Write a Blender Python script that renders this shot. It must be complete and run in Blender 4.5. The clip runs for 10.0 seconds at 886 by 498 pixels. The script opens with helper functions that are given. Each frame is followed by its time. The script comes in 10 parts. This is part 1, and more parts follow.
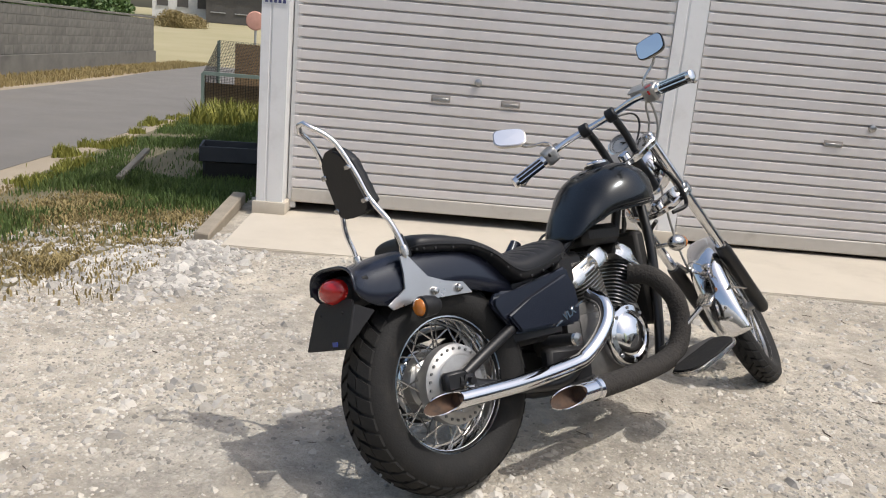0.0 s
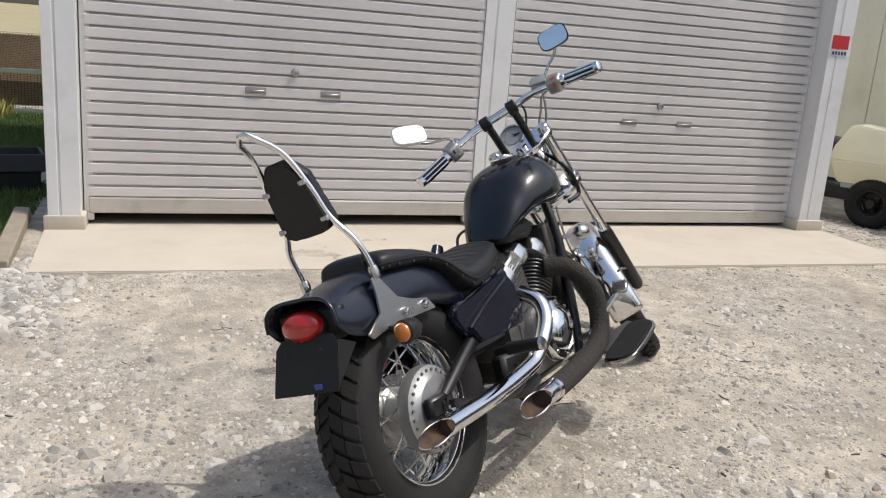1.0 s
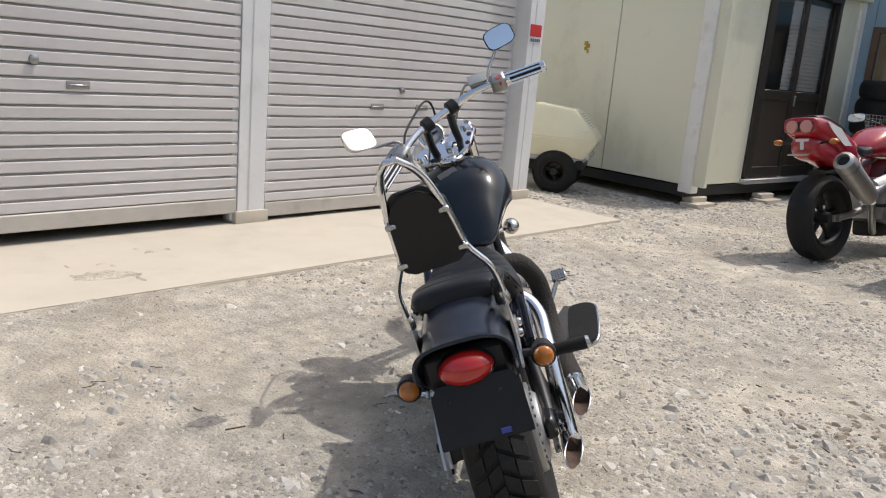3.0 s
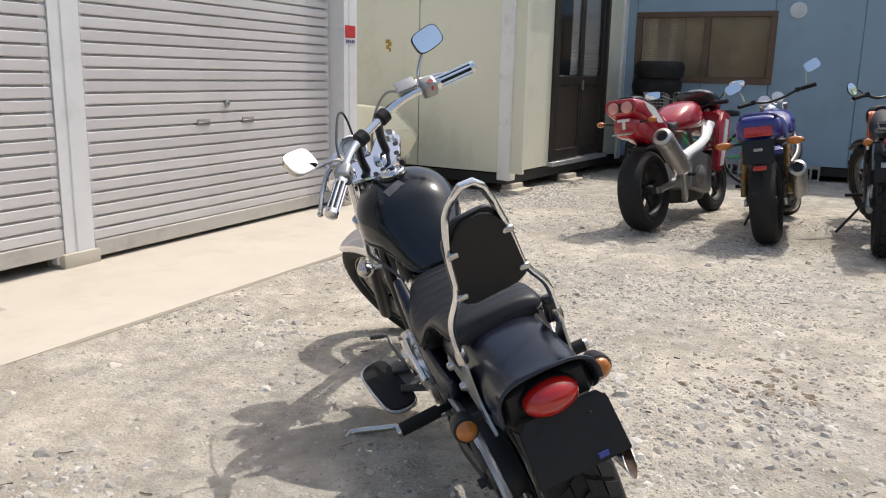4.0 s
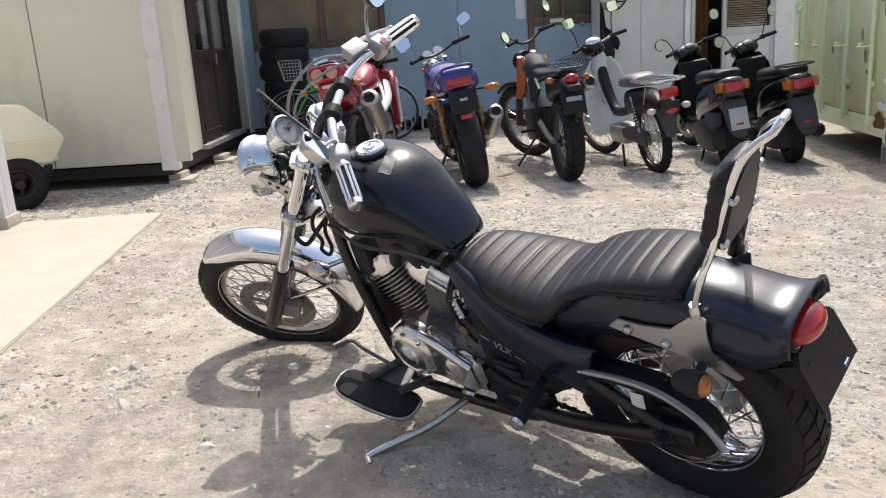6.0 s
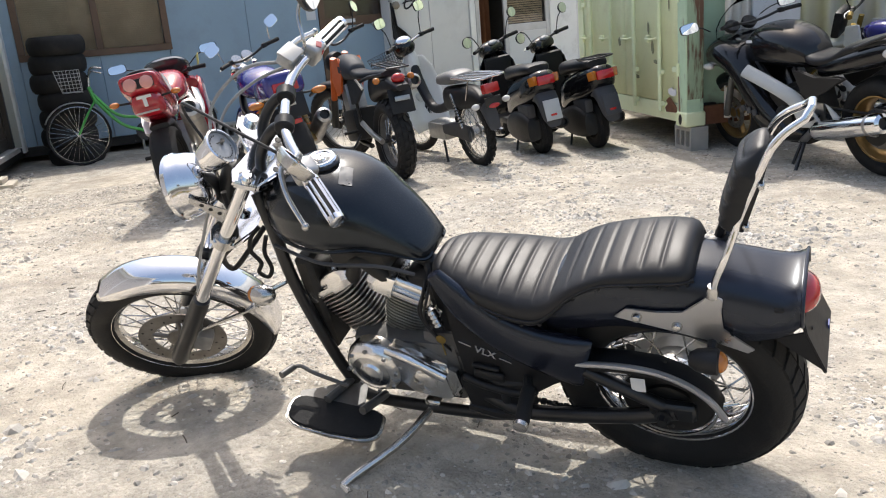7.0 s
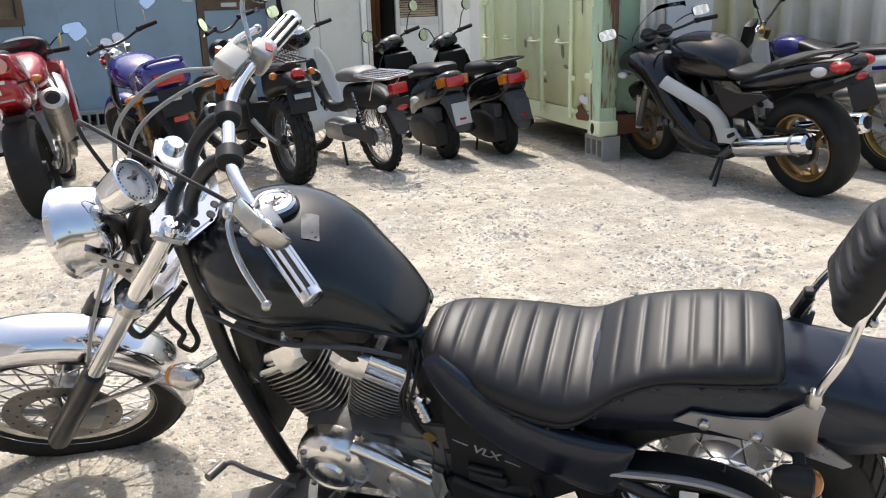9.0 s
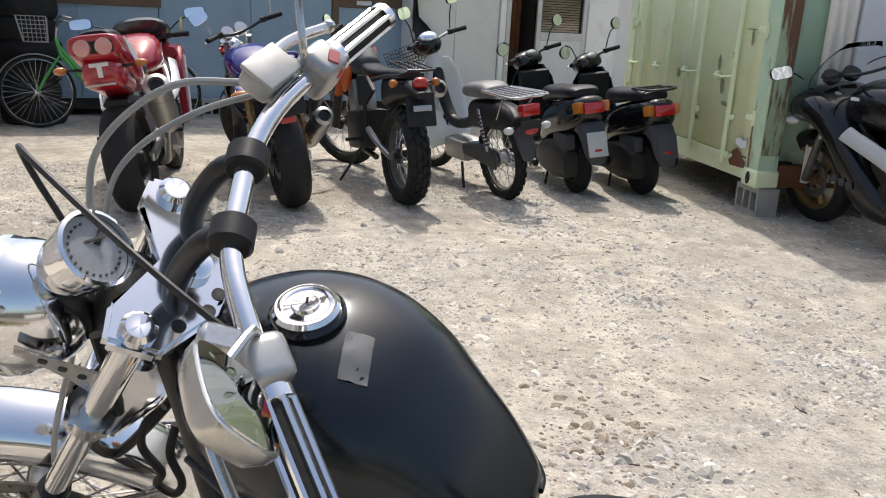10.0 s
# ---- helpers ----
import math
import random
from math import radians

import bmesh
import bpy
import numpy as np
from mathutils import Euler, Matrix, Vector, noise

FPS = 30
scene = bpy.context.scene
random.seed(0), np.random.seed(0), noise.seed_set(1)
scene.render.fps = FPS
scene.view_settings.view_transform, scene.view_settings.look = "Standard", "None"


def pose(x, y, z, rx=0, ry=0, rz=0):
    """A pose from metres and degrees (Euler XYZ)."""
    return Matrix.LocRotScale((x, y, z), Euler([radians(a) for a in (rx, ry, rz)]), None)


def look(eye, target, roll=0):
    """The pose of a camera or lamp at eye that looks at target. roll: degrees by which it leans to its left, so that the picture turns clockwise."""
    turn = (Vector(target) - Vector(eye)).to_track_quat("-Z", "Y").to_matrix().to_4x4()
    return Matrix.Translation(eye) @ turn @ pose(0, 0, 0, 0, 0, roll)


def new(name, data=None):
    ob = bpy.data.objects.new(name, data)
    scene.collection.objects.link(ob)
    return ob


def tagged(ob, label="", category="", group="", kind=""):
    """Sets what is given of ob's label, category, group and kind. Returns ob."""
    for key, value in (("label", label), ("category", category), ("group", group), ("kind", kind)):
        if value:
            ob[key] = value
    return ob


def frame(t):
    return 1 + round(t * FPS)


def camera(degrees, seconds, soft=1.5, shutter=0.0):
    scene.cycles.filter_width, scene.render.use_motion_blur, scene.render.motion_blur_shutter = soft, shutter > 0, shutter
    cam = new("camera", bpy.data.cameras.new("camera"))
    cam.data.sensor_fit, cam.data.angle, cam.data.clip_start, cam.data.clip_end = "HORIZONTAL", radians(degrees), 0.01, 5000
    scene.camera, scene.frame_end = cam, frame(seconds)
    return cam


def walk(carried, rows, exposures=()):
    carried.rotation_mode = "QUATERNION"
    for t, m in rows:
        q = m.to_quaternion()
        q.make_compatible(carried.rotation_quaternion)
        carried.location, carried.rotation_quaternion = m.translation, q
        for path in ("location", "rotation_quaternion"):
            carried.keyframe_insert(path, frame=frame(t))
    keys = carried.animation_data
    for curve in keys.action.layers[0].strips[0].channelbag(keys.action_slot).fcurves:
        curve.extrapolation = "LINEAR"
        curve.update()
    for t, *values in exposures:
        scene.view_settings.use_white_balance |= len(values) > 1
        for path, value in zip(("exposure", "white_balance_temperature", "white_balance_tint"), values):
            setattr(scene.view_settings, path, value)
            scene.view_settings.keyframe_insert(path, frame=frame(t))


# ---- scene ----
cam = camera(57.2, 10.0, 1.1)
PATH = [
    (0, (0.047, 0.315, 1.203), (0.076, 2.218, 0.737), 5.0),
    (0.5, (-0.248, 0.451, 1.183), (0.01, 2.335, 0.709), 4.4),
    (1, (-0.5, 0.597, 1.193), (0.13, 2.396, 0.735), 4.3),
    (1.5, (-0.794, 0.756, 1.197), (0.139, 2.422, 0.759), 4.4),
    (2, (-0.986, 0.998, 1.166), (0.07, 2.588, 0.723), 4.4),
    (2.2, (-1.081, 1.102, 1.191), (0.04, 2.646, 0.748), 4.6),
    (3.3, (-1.558, 1.523, 1.164), (-0.02, 2.659, 0.737), 4.0),
    (3.5, (-1.598, 1.662, 1.156), (0.009, 2.704, 0.742), 2.9),
    (4, (-1.651, 1.953, 1.164), (0.08, 2.774, 0.751), 1.2),
    (4.5, (-1.748, 2.263, 1.151), (0.069, 2.849, 0.709), -0.8),
    (5, (-1.753, 2.621, 1.128), (0.115, 2.998, 0.67), -1.8),
    (5.5, (-1.686, 2.957, 1.149), (0.206, 3.158, 0.677), -2.4),
    (6, (-1.628, 3.256, 1.133), (0.26, 3.062, 0.643), -3.6),
    (6.2, (-1.613, 3.367, 1.144), (0.248, 3.006, 0.647), -3.6),
    (7.3, (-1.349, 3.846, 1.19), (0.356, 3.043, 0.652), -5.6),
    (7.5, (-1.302, 3.925, 1.21), (0.367, 3.052, 0.668), -5.8),
    (8, (-1.235, 4.039, 1.238), (0.369, 3.054, 0.691), -5.1),
    (8.5, (-1.092, 3.945, 1.211), (0.503, 2.957, 0.643), -3.6),
    (9, (-0.857, 3.742, 1.213), (0.737, 2.753, 0.646), -1.8),
    (9.5, (-0.563, 3.594, 1.201), (1.039, 2.6, 0.664), 0.9),
    (10, (-0.28, 3.427, 1.197), (1.446, 2.673, 0.654), 3.0),
]
# the clip's camera opens up slowly as the dark machine fills its picture
EXPOSURES = [(0, 0.10), (1.5, 0.03), (3.5, 0.14), (4.5, 0.34), (6, 0.43), (7.5, 0.71), (9, 0.68), (10, 0.39)]
walk(cam, [(t, look(eye, target, roll)) for t, eye, target, roll in PATH], EXPOSURES)

# ---- light ----
SUN_DIR = Vector((0.93 * 0.45, -0.36 * 0.45, 0.9)).normalized()
world = bpy.data.worlds.new("sky")
scene.world = world
world.use_nodes = True
wn = world.node_tree.nodes
sky = wn.new("ShaderNodeTexSky")
sky.sky_type = "NISHITA"
sky.sun_disc = False
sky.sun_elevation = math.asin(SUN_DIR.z)
sky.sun_rotation = math.atan2(SUN_DIR.x, SUN_DIR.y)
sky.air_density, sky.dust_density, sky.ozone_density = 1.3, 4.5, 1.0
wn["Background"].inputs["Strength"].default_value = 0.15
world.node_tree.links.new(sky.outputs[0], wn["Background"].inputs["Color"])
sun = new("sun", bpy.data.lights.new("sun", "SUN"))
sun.data.energy, sun.data.angle, sun.data.color = 2.5, radians(0.6), (1.0, 0.96, 0.91)
sun.rotation_euler = SUN_DIR.to_track_quat("Z", "Y").to_euler()

# ---- materials ----
def mat(name, col, rough=0.5, metal=0.0, col2=None, scale=6.0, amount=0.6, bump=0.0, bscale=80.0, coat=0.0, rvar=0.12, grime=None, gscale=2.0, gamount=0.5, trans=0.0, random_value=0.0, island=0.0):
    """A surface with two scales of variation: broad blotches and fine grain."""
    m = bpy.data.materials.new(name)
    m.use_nodes = True
    nt = m.node_tree
    n, link = nt.nodes, nt.links.new
    b = n["Principled BSDF"]
    co = n.new("ShaderNodeTexCoord")
    big = n.new("ShaderNodeTexNoise")
    big.inputs["Scale"].default_value, big.inputs["Detail"].default_value, big.inputs["Roughness"].default_value = scale, 6, 0.62
    link(co.outputs["Object"], big.inputs["Vector"])
    fine = n.new("ShaderNodeTexNoise")
    fine.inputs["Scale"].default_value, fine.inputs["Detail"].default_value = bscale, 4
    link(co.outputs["Object"], fine.inputs["Vector"])
    ramp = n.new("ShaderNodeMapRange")
    ramp.inputs["From Min"].default_value, ramp.inputs["From Max"].default_value = 0.35, 0.7
    ramp.inputs["To Max"].default_value = amount
    link(big.outputs["Fac"], ramp.inputs["Value"])
    mix = n.new("ShaderNodeMix")
    mix.data_type = "RGBA"
    c2 = col2 or tuple(0.72 * v for v in col)
    mix.inputs[6].default_value, mix.inputs[7].default_value = (*col, 1), (*c2, 1)
    link(ramp.outputs[0], mix.inputs["Factor"])
    out = mix.outputs[2]
    if grime:
        g = n.new("ShaderNodeTexNoise")
        g.inputs["Scale"].default_value, g.inputs["Detail"].default_value, g.inputs["Roughness"].default_value = gscale, 8, 0.7
        link(co.outputs["Object"], g.inputs["Vector"])
        gr = n.new("ShaderNodeMapRange")
        gr.inputs["From Min"].default_value, gr.inputs["From Max"].default_value, gr.inputs["To Max"].default_value = 0.52, 0.72, gamount
        link(g.outputs["Fac"], gr.inputs["Value"])
        m2 = n.new("ShaderNodeMix")
        m2.data_type = "RGBA"
        link(gr.outputs[0], m2.inputs["Factor"])
        link(out, m2.inputs[6])
        m2.inputs[7].default_value = (*grime, 1)
        out = m2.outputs[2]
    if random_value:
        oi = n.new("ShaderNodeObjectInfo")
        hv = n.new("ShaderNodeHueSaturation")
        rr = n.new("ShaderNodeMapRange")
        rr.inputs["To Min"].default_value, rr.inputs["To Max"].default_value = 1 - random_value, 1 + random_value
        link(oi.outputs["Random"], rr.inputs["Value"])
        link(rr.outputs[0], hv.inputs["Value"])
        link(out, hv.inputs["Color"])
        out = hv.outputs[0]
    if island:
        ge = n.new("ShaderNodeNewGeometry")
        hv = n.new("ShaderNodeHueSaturation")
        rr = n.new("ShaderNodeMapRange")
        rr.inputs["To Min"].default_value, rr.inputs["To Max"].default_value = 1 - island, 1 + island
        link(ge.outputs["Random Per Island"], rr.inputs["Value"])
        link(rr.outputs[0], hv.inputs["Value"])
        link(out, hv.inputs["Color"])
        out = hv.outputs[0]
    link(out, b.inputs["Base Color"])
    rm = n.new("ShaderNodeMapRange")
    rm.inputs["To Min"].default_value, rm.inputs["To Max"].default_value = max(0.02, rough - rvar), min(1, rough + rvar)
    link(big.outputs["Fac"], rm.inputs["Value"])
    link(rm.outputs[0], b.inputs["Roughness"])
    b.inputs["Metallic"].default_value = metal
    b.inputs["Coat Weight"].default_value = coat
    b.inputs["Coat Roughness"].default_value = 0.06
    b.inputs["Transmission Weight"].default_value = trans
    if bump:
        bp = n.new("ShaderNodeBump")
        bp.inputs["Strength"].default_value, bp.inputs["Distance"].default_value = bump, 0.01
        link(fine.outputs["Fac"], bp.inputs["Height"])
        link(bp.outputs[0], b.inputs["Normal"])
    return m


def streaked(name, col, streak, low):
    """Paint with rust that runs down in long streaks."""
    m = mat(name, col, 0.6, bump=0.1)
    nt = m.node_tree
    n, link = nt.nodes, nt.links.new
    co = n.new("ShaderNodeTexCoord")
    mp = n.new("ShaderNodeMapping")
    mp.inputs["Scale"].default_value = (14, 14, 1.6)
    link(co.outputs["Object"], mp.inputs["Vector"])
    t = n.new("ShaderNodeTexNoise")
    t.inputs["Scale"].default_value, t.inputs["Detail"].default_value, t.inputs["Roughness"].default_value = 1.0, 8, 0.65
    link(mp.outputs[0], t.inputs["Vector"])
    r = n.new("ShaderNodeMapRange")
    r.inputs["From Min"].default_value, r.inputs["From Max"].default_value = low, low + 0.07
    link(t.outputs["Fac"], r.inputs["Value"])
    b = n["Principled BSDF"]
    src = b.inputs["Base Color"].links[0].from_socket
    mx = n.new("ShaderNodeMix")
    mx.data_type = "RGBA"
    link(r.outputs[0], mx.inputs["Factor"])
    link(src, mx.inputs[6])
    mx.inputs[7].default_value = (*streak, 1)
    link(mx.outputs[2], b.inputs["Base Color"])
    return m


def gravel_material(name, stone, stone2, dust, cell, dust_share, bump=0.7):
    """Loose stones of several greys in pale trodden dust."""
    m = bpy.data.materials.new(name)
    m.use_nodes = True
    nt = m.node_tree
    n, link = nt.nodes, nt.links.new
    b = n["Principled BSDF"]
    co = n.new("ShaderNodeTexCoord")
    cells = []
    for sc in (cell, cell * 2.7):
        warp = n.new("ShaderNodeTexVoronoi")
        warp.inputs["Scale"].default_value = sc
        link(co.outputs["Object"], warp.inputs["Vector"])
        cells.append(warp)
    grey = n.new("ShaderNodeSeparateColor")
    link(cells[0].outputs["Color"], grey.inputs[0])
    grey2 = n.new("ShaderNodeSeparateColor")
    link(cells[1].outputs["Color"], grey2.inputs[0])
    av = n.new("ShaderNodeMath")
    av.operation = "MULTIPLY_ADD"
    av.inputs[1].default_value = 0.5
    link(grey.outputs[0], av.inputs[0])
    half = n.new("ShaderNodeMath")
    half.operation = "MULTIPLY"
    half.inputs[1].default_value = 0.5
    link(grey2.outputs[0], half.inputs[0])
    link(half.outputs[0], av.inputs[2])
    sm = n.new("ShaderNodeMix")
    sm.data_type = "RGBA"
    sm.inputs[6].default_value, sm.inputs[7].default_value = (*stone, 1), (*stone2, 1)
    link(av.outputs[0], sm.inputs["Factor"])
    patch = n.new("ShaderNodeTexNoise")
    patch.inputs["Scale"].default_value, patch.inputs["Detail"].default_value, patch.inputs["Roughness"].default_value = 0.9, 9, 0.68
    link(co.outputs["Object"], patch.inputs["Vector"])
    pr = n.new("ShaderNodeMapRange")
    pr.inputs["From Min"].default_value, pr.inputs["From Max"].default_value = 0.56 - dust_share * 0.2, 0.66 - dust_share * 0.2
    pr.inputs["To Min"].default_value, pr.inputs["To Max"].default_value = 0.30, 0.90
    link(patch.outputs["Fac"], pr.inputs["Value"])
    dm = n.new("ShaderNodeMix")
    dm.data_type = "RGBA"
    dm.inputs[7].default_value = (*dust, 1)
    link(pr.outputs[0], dm.inputs["Factor"])
    link(sm.outputs[2], dm.inputs[6])
    tone = n.new("ShaderNodeTexNoise")
    tone.inputs["Scale"].default_value, tone.inputs["Detail"].default_value, tone.inputs["Roughness"].default_value = 9, 10, 0.68
    link(co.outputs["Object"], tone.inputs["Vector"])
    tr = n.new("ShaderNodeMapRange")
    tr.inputs["From Min"].default_value, tr.inputs["From Max"].default_value, tr.inputs["To Min"].default_value, tr.inputs["To Max"].default_value = 0.32, 0.68, 0.66, 1.24
    link(tone.outputs["Fac"], tr.inputs["Value"])
    hv = n.new("ShaderNodeHueSaturation")
    link(tr.outputs[0], hv.inputs["Value"])
    link(dm.outputs[2], hv.inputs["Color"])
    soil = n.new("ShaderNodeTexNoise")
    soil.inputs["Scale"].default_value, soil.inputs["Detail"].default_value, soil.inputs["Roughness"].default_value = 1.7, 8, 0.62
    link(co.outputs["Object"], soil.inputs["Vector"])
    sr_ = n.new("ShaderNodeMapRange")
    sr_.inputs["From Min"].default_value, sr_.inputs["From Max"].default_value, sr_.inputs["To Max"].default_value = 0.47, 0.66, 0.62
    link(soil.outputs["Fac"], sr_.inputs["Value"])
    sx = n.new("ShaderNodeMix")
    sx.data_type = "RGBA"
    sx.inputs[7].default_value = (stone2[0] * 1.02, stone2[1] * 0.98, stone2[2] * 0.92, 1)
    link(sr_.outputs[0], sx.inputs["Factor"])
    link(hv.outputs[0], sx.inputs[6])
    link(sx.outputs[2], b.inputs["Base Color"])
    b.inputs["Roughness"].default_value = 0.92
    b.inputs["Specular IOR Level"].default_value = 0.2
    hsum = n.new("ShaderNodeMath")
    hsum.operation = "MULTIPLY_ADD"
    hsum.inputs[1].default_value = -0.16
    link(cells[0].outputs["Distance"], hsum.inputs[0])
    link(tone.outputs["Fac"], hsum.inputs[2])
    bp = n.new("ShaderNodeBump")
    bp.inputs["Strength"].default_value, bp.inputs["Distance"].default_value = bump, 0.03
    link(hsum.outputs[0], bp.inputs["Height"])
    link(bp.outputs[0], b.inputs["Normal"])
    return m


def glass_material(name, tint=(1, 1, 1), rough=0.02):
    m = bpy.data.materials.new(name)
    m.use_nodes = True
    b = m.node_tree.nodes["Principled BSDF"]
    b.inputs["Base Color"].default_value = (*tint, 1)
    b.inputs["Roughness"].default_value = rough
    b.inputs["Transmission Weight"].default_value = 1.0
    b.inputs["IOR"].default_value = 1.45
    return m


GRAVEL = gravel_material("gravel", (0.50, 0.470, 0.413), (0.275, 0.252, 0.215), (0.525, 0.475, 0.390), 75, 0.6, 1.0)
PEBBLE = mat("pebble", (0.445, 0.415, 0.36), 0.9, col2=(0.31, 0.285, 0.24), scale=14, bump=0.3, bscale=120, island=0.45)
PEBBLE_CRUSHED = mat("crushed_stone", (0.47, 0.445, 0.40), 0.9, col2=(0.36, 0.338, 0.30), scale=20, bump=0.3, bscale=120, island=0.36)
CLOD = mat("brown_clod", (0.27, 0.225, 0.17), 0.95, col2=(0.18, 0.145, 0.105), scale=20, bump=0.4, bscale=120, island=0.4)
TWIG = mat("dry_twig", (0.11, 0.085, 0.06), 0.85, col2=(0.06, 0.048, 0.036), scale=40)
HANDLE_GREY = mat("handle_grey", (0.30, 0.275, 0.25), 0.5)
PEBBLE_PALE = mat("pebble_pale", (0.56, 0.525, 0.465), 0.9, col2=(0.42, 0.39, 0.34), scale=9, bump=0.3, bscale=120, island=0.25)
CONCRETE = mat("concrete", (0.535, 0.483, 0.40), 0.9, col2=(0.46, 0.413, 0.342), scale=1.6, bump=0.12, bscale=160, grime=(0.36, 0.32, 0.26), gscale=2.3, gamount=0.35)
BLOCKSTONE = mat("concrete_block", (0.36, 0.35, 0.32), 0.95, col2=(0.25, 0.24, 0.22), scale=5, bump=0.4, bscale=150, random_value=0.12)
WALLBLOCK = mat("weathered_block", (0.165, 0.157, 0.138), 0.95, col2=(0.10, 0.095, 0.084), scale=2.5, bump=0.4, bscale=90, grime=(0.07, 0.068, 0.06), gscale=1.2, gamount=0.75, random_value=0.12)
SLAT = mat("shutter_slat", (0.60, 0.575, 0.565), 0.42, metal=0.0, col2=(0.54, 0.515, 0.505), scale=1.2, bump=0.03, bscale=200, coat=0.1, grime=(0.36, 0.33, 0.30), gscale=1.4, gamount=0.3, random_value=0.05)
POST = mat("painted_post", (0.74, 0.74, 0.74), 0.4, col2=(0.66, 0.66, 0.66), scale=2, coat=0.1, grime=(0.40, 0.38, 0.35), gscale=3, gamount=0.3)
BAR_BEIGE = mat("dusty_bottom_bar", (0.50, 0.475, 0.43), 0.5, col2=(0.42, 0.39, 0.35), scale=4, grime=(0.28, 0.25, 0.21), gscale=6, gamount=0.5)
GALV = mat("galvanised", (0.45, 0.45, 0.45), 0.45, metal=0.7, col2=(0.35, 0.35, 0.35), scale=12)
CREAM = mat("cream_panel", (0.745, 0.73, 0.585), 0.42, col2=(0.69, 0.675, 0.535), scale=0.9, bump=0.03, grime=(0.40, 0.37, 0.27), gscale=1.3, gamount=0.35)
CREAM_TRIM = mat("cream_trim", (0.82, 0.81, 0.77), 0.4, col2=(0.74, 0.72, 0.67), scale=2, grime=(0.35, 0.32, 0.26), gscale=5, gamount=0.4)
BLUE_PANEL = mat("blue_panel", (0.27, 0.37, 0.46), 0.55, col2=(0.23, 0.32, 0.40), scale=1.1, bump=0.04, grime=(0.18, 0.23, 0.27), gscale=1.6, gamount=0.4)
BROWN_FRAME = mat("brown_frame", (0.13, 0.075, 0.045), 0.5, col2=(0.085, 0.05, 0.03), scale=6)
BLIND = mat("blind", (0.680, 0.527, 0.340), 0.7, col2=(0.32, 0.24, 0.15), scale=3)
BLIND_GREY = mat("grey_blind", (0.66, 0.66, 0.63), 0.7)
DARK_FRAME = mat("dark_bronze_frame", (0.035, 0.03, 0.025), 0.4, metal=0.3, col2=(0.05, 0.042, 0.035), scale=4)
DARK_PANEL = mat("dark_door_panel", (0.05, 0.038, 0.03), 0.35, col2=(0.04, 0.03, 0.024), scale=3)
# near-black wall colour holds the shade of the unlit room
ROOM_SHADE = mat("dim_room", (0.05, 0.045, 0.04), 0.9)
TERRACOTTA = mat("orange_brown_curtain", (0.28, 0.11, 0.05), 0.8, col2=(0.2, 0.08, 0.035), scale=8)
WHITE_WALL = mat("grey_white_siding", (0.70, 0.69, 0.66), 0.5, col2=(0.62, 0.61, 0.58), scale=1.0, grime=(0.33, 0.31, 0.28), gscale=1.5, gamount=0.3)
ALU = mat("aluminium", (0.55, 0.55, 0.56), 0.35, metal=0.6)
CONTAINER = mat("pale_green_container", (0.80, 0.86, 0.57), 0.5, col2=(0.72, 0.80, 0.50), scale=1.3, bump=0.05, grime=(0.42, 0.33, 0.17), gscale=3.5, gamount=0.22)
PEBBLE_HEAP = mat("pebble_heap", (0.44, 0.42, 0.38), 0.9, col2=(0.30, 0.28, 0.25), scale=9, bump=0.3, bscale=120, island=0.35)
RUSTY_POST = streaked("rust_streaked_post", (0.52, 0.68, 0.47), (0.17, 0.080, 0.04), 0.56)
RUSTED_FACE = streaked("rust_eaten_face", (0.36, 0.46, 0.30), (0.13, 0.062, 0.032), 0.44)
CONTAINER_TEAL = mat("teal_container_edge", (0.42, 0.60, 0.47), 0.5, col2=(0.34, 0.50, 0.39), scale=2, grime=(0.13, 0.065, 0.03), gscale=2.4, gamount=0.8)
RUST = mat("rust", (0.16, 0.065, 0.03), 0.9, col2=(0.08, 0.035, 0.02), scale=14, bump=0.4, bscale=90)
FENCE = mat("grey_sheet_fence", (0.85, 0.82, 0.76), 0.6, col2=(0.76, 0.73, 0.68), scale=1.5, grime=(0.30, 0.28, 0.25), gscale=2.0, gamount=0.35)
PALE_SHEET = mat("pale_blue_grey_sheet", (0.66, 0.68, 0.71), 0.5, col2=(0.60, 0.62, 0.65), scale=1.5, grime=(0.40, 0.40, 0.40), gscale=2.0, gamount=0.3)
ASPHALT = mat("asphalt", (0.175, 0.162, 0.145), 0.9, col2=(0.145, 0.135, 0.12), scale=1.2, bump=0.3, bscale=140, grime=(0.2, 0.18, 0.15), gscale=0.7, gamount=0.4)
SOIL = mat("sandy_verge", (0.36, 0.30, 0.22), 0.95, col2=(0.27, 0.22, 0.15), scale=1.5, bump=0.4, bscale=60)
EARTH = mat("dark_earth", (0.13, 0.115, 0.06), 0.95, col2=(0.20, 0.17, 0.11), scale=2.2, bump=0.4, bscale=60)
FIELD = mat("dry_field", (0.36, 0.31, 0.18), 0.95, col2=(0.27, 0.25, 0.12), scale=0.25, bump=0.5, bscale=12)
GRASS = mat("grass", (0.075, 0.125, 0.028), 0.7, col2=(0.12, 0.15, 0.04), scale=1.2, island=0.4)
GRASS_DRY = mat("dry_grass", (0.30, 0.235, 0.10), 0.8, col2=(0.20, 0.15, 0.06), scale=2)
WEED = mat("yellow_weed", (0.25, 0.24, 0.04), 0.7, col2=(0.14, 0.16, 0.03), scale=9)
HEDGE = mat("hedge_leaf", (0.05, 0.10, 0.02), 0.6, col2=(0.085, 0.14, 0.03), scale=3)
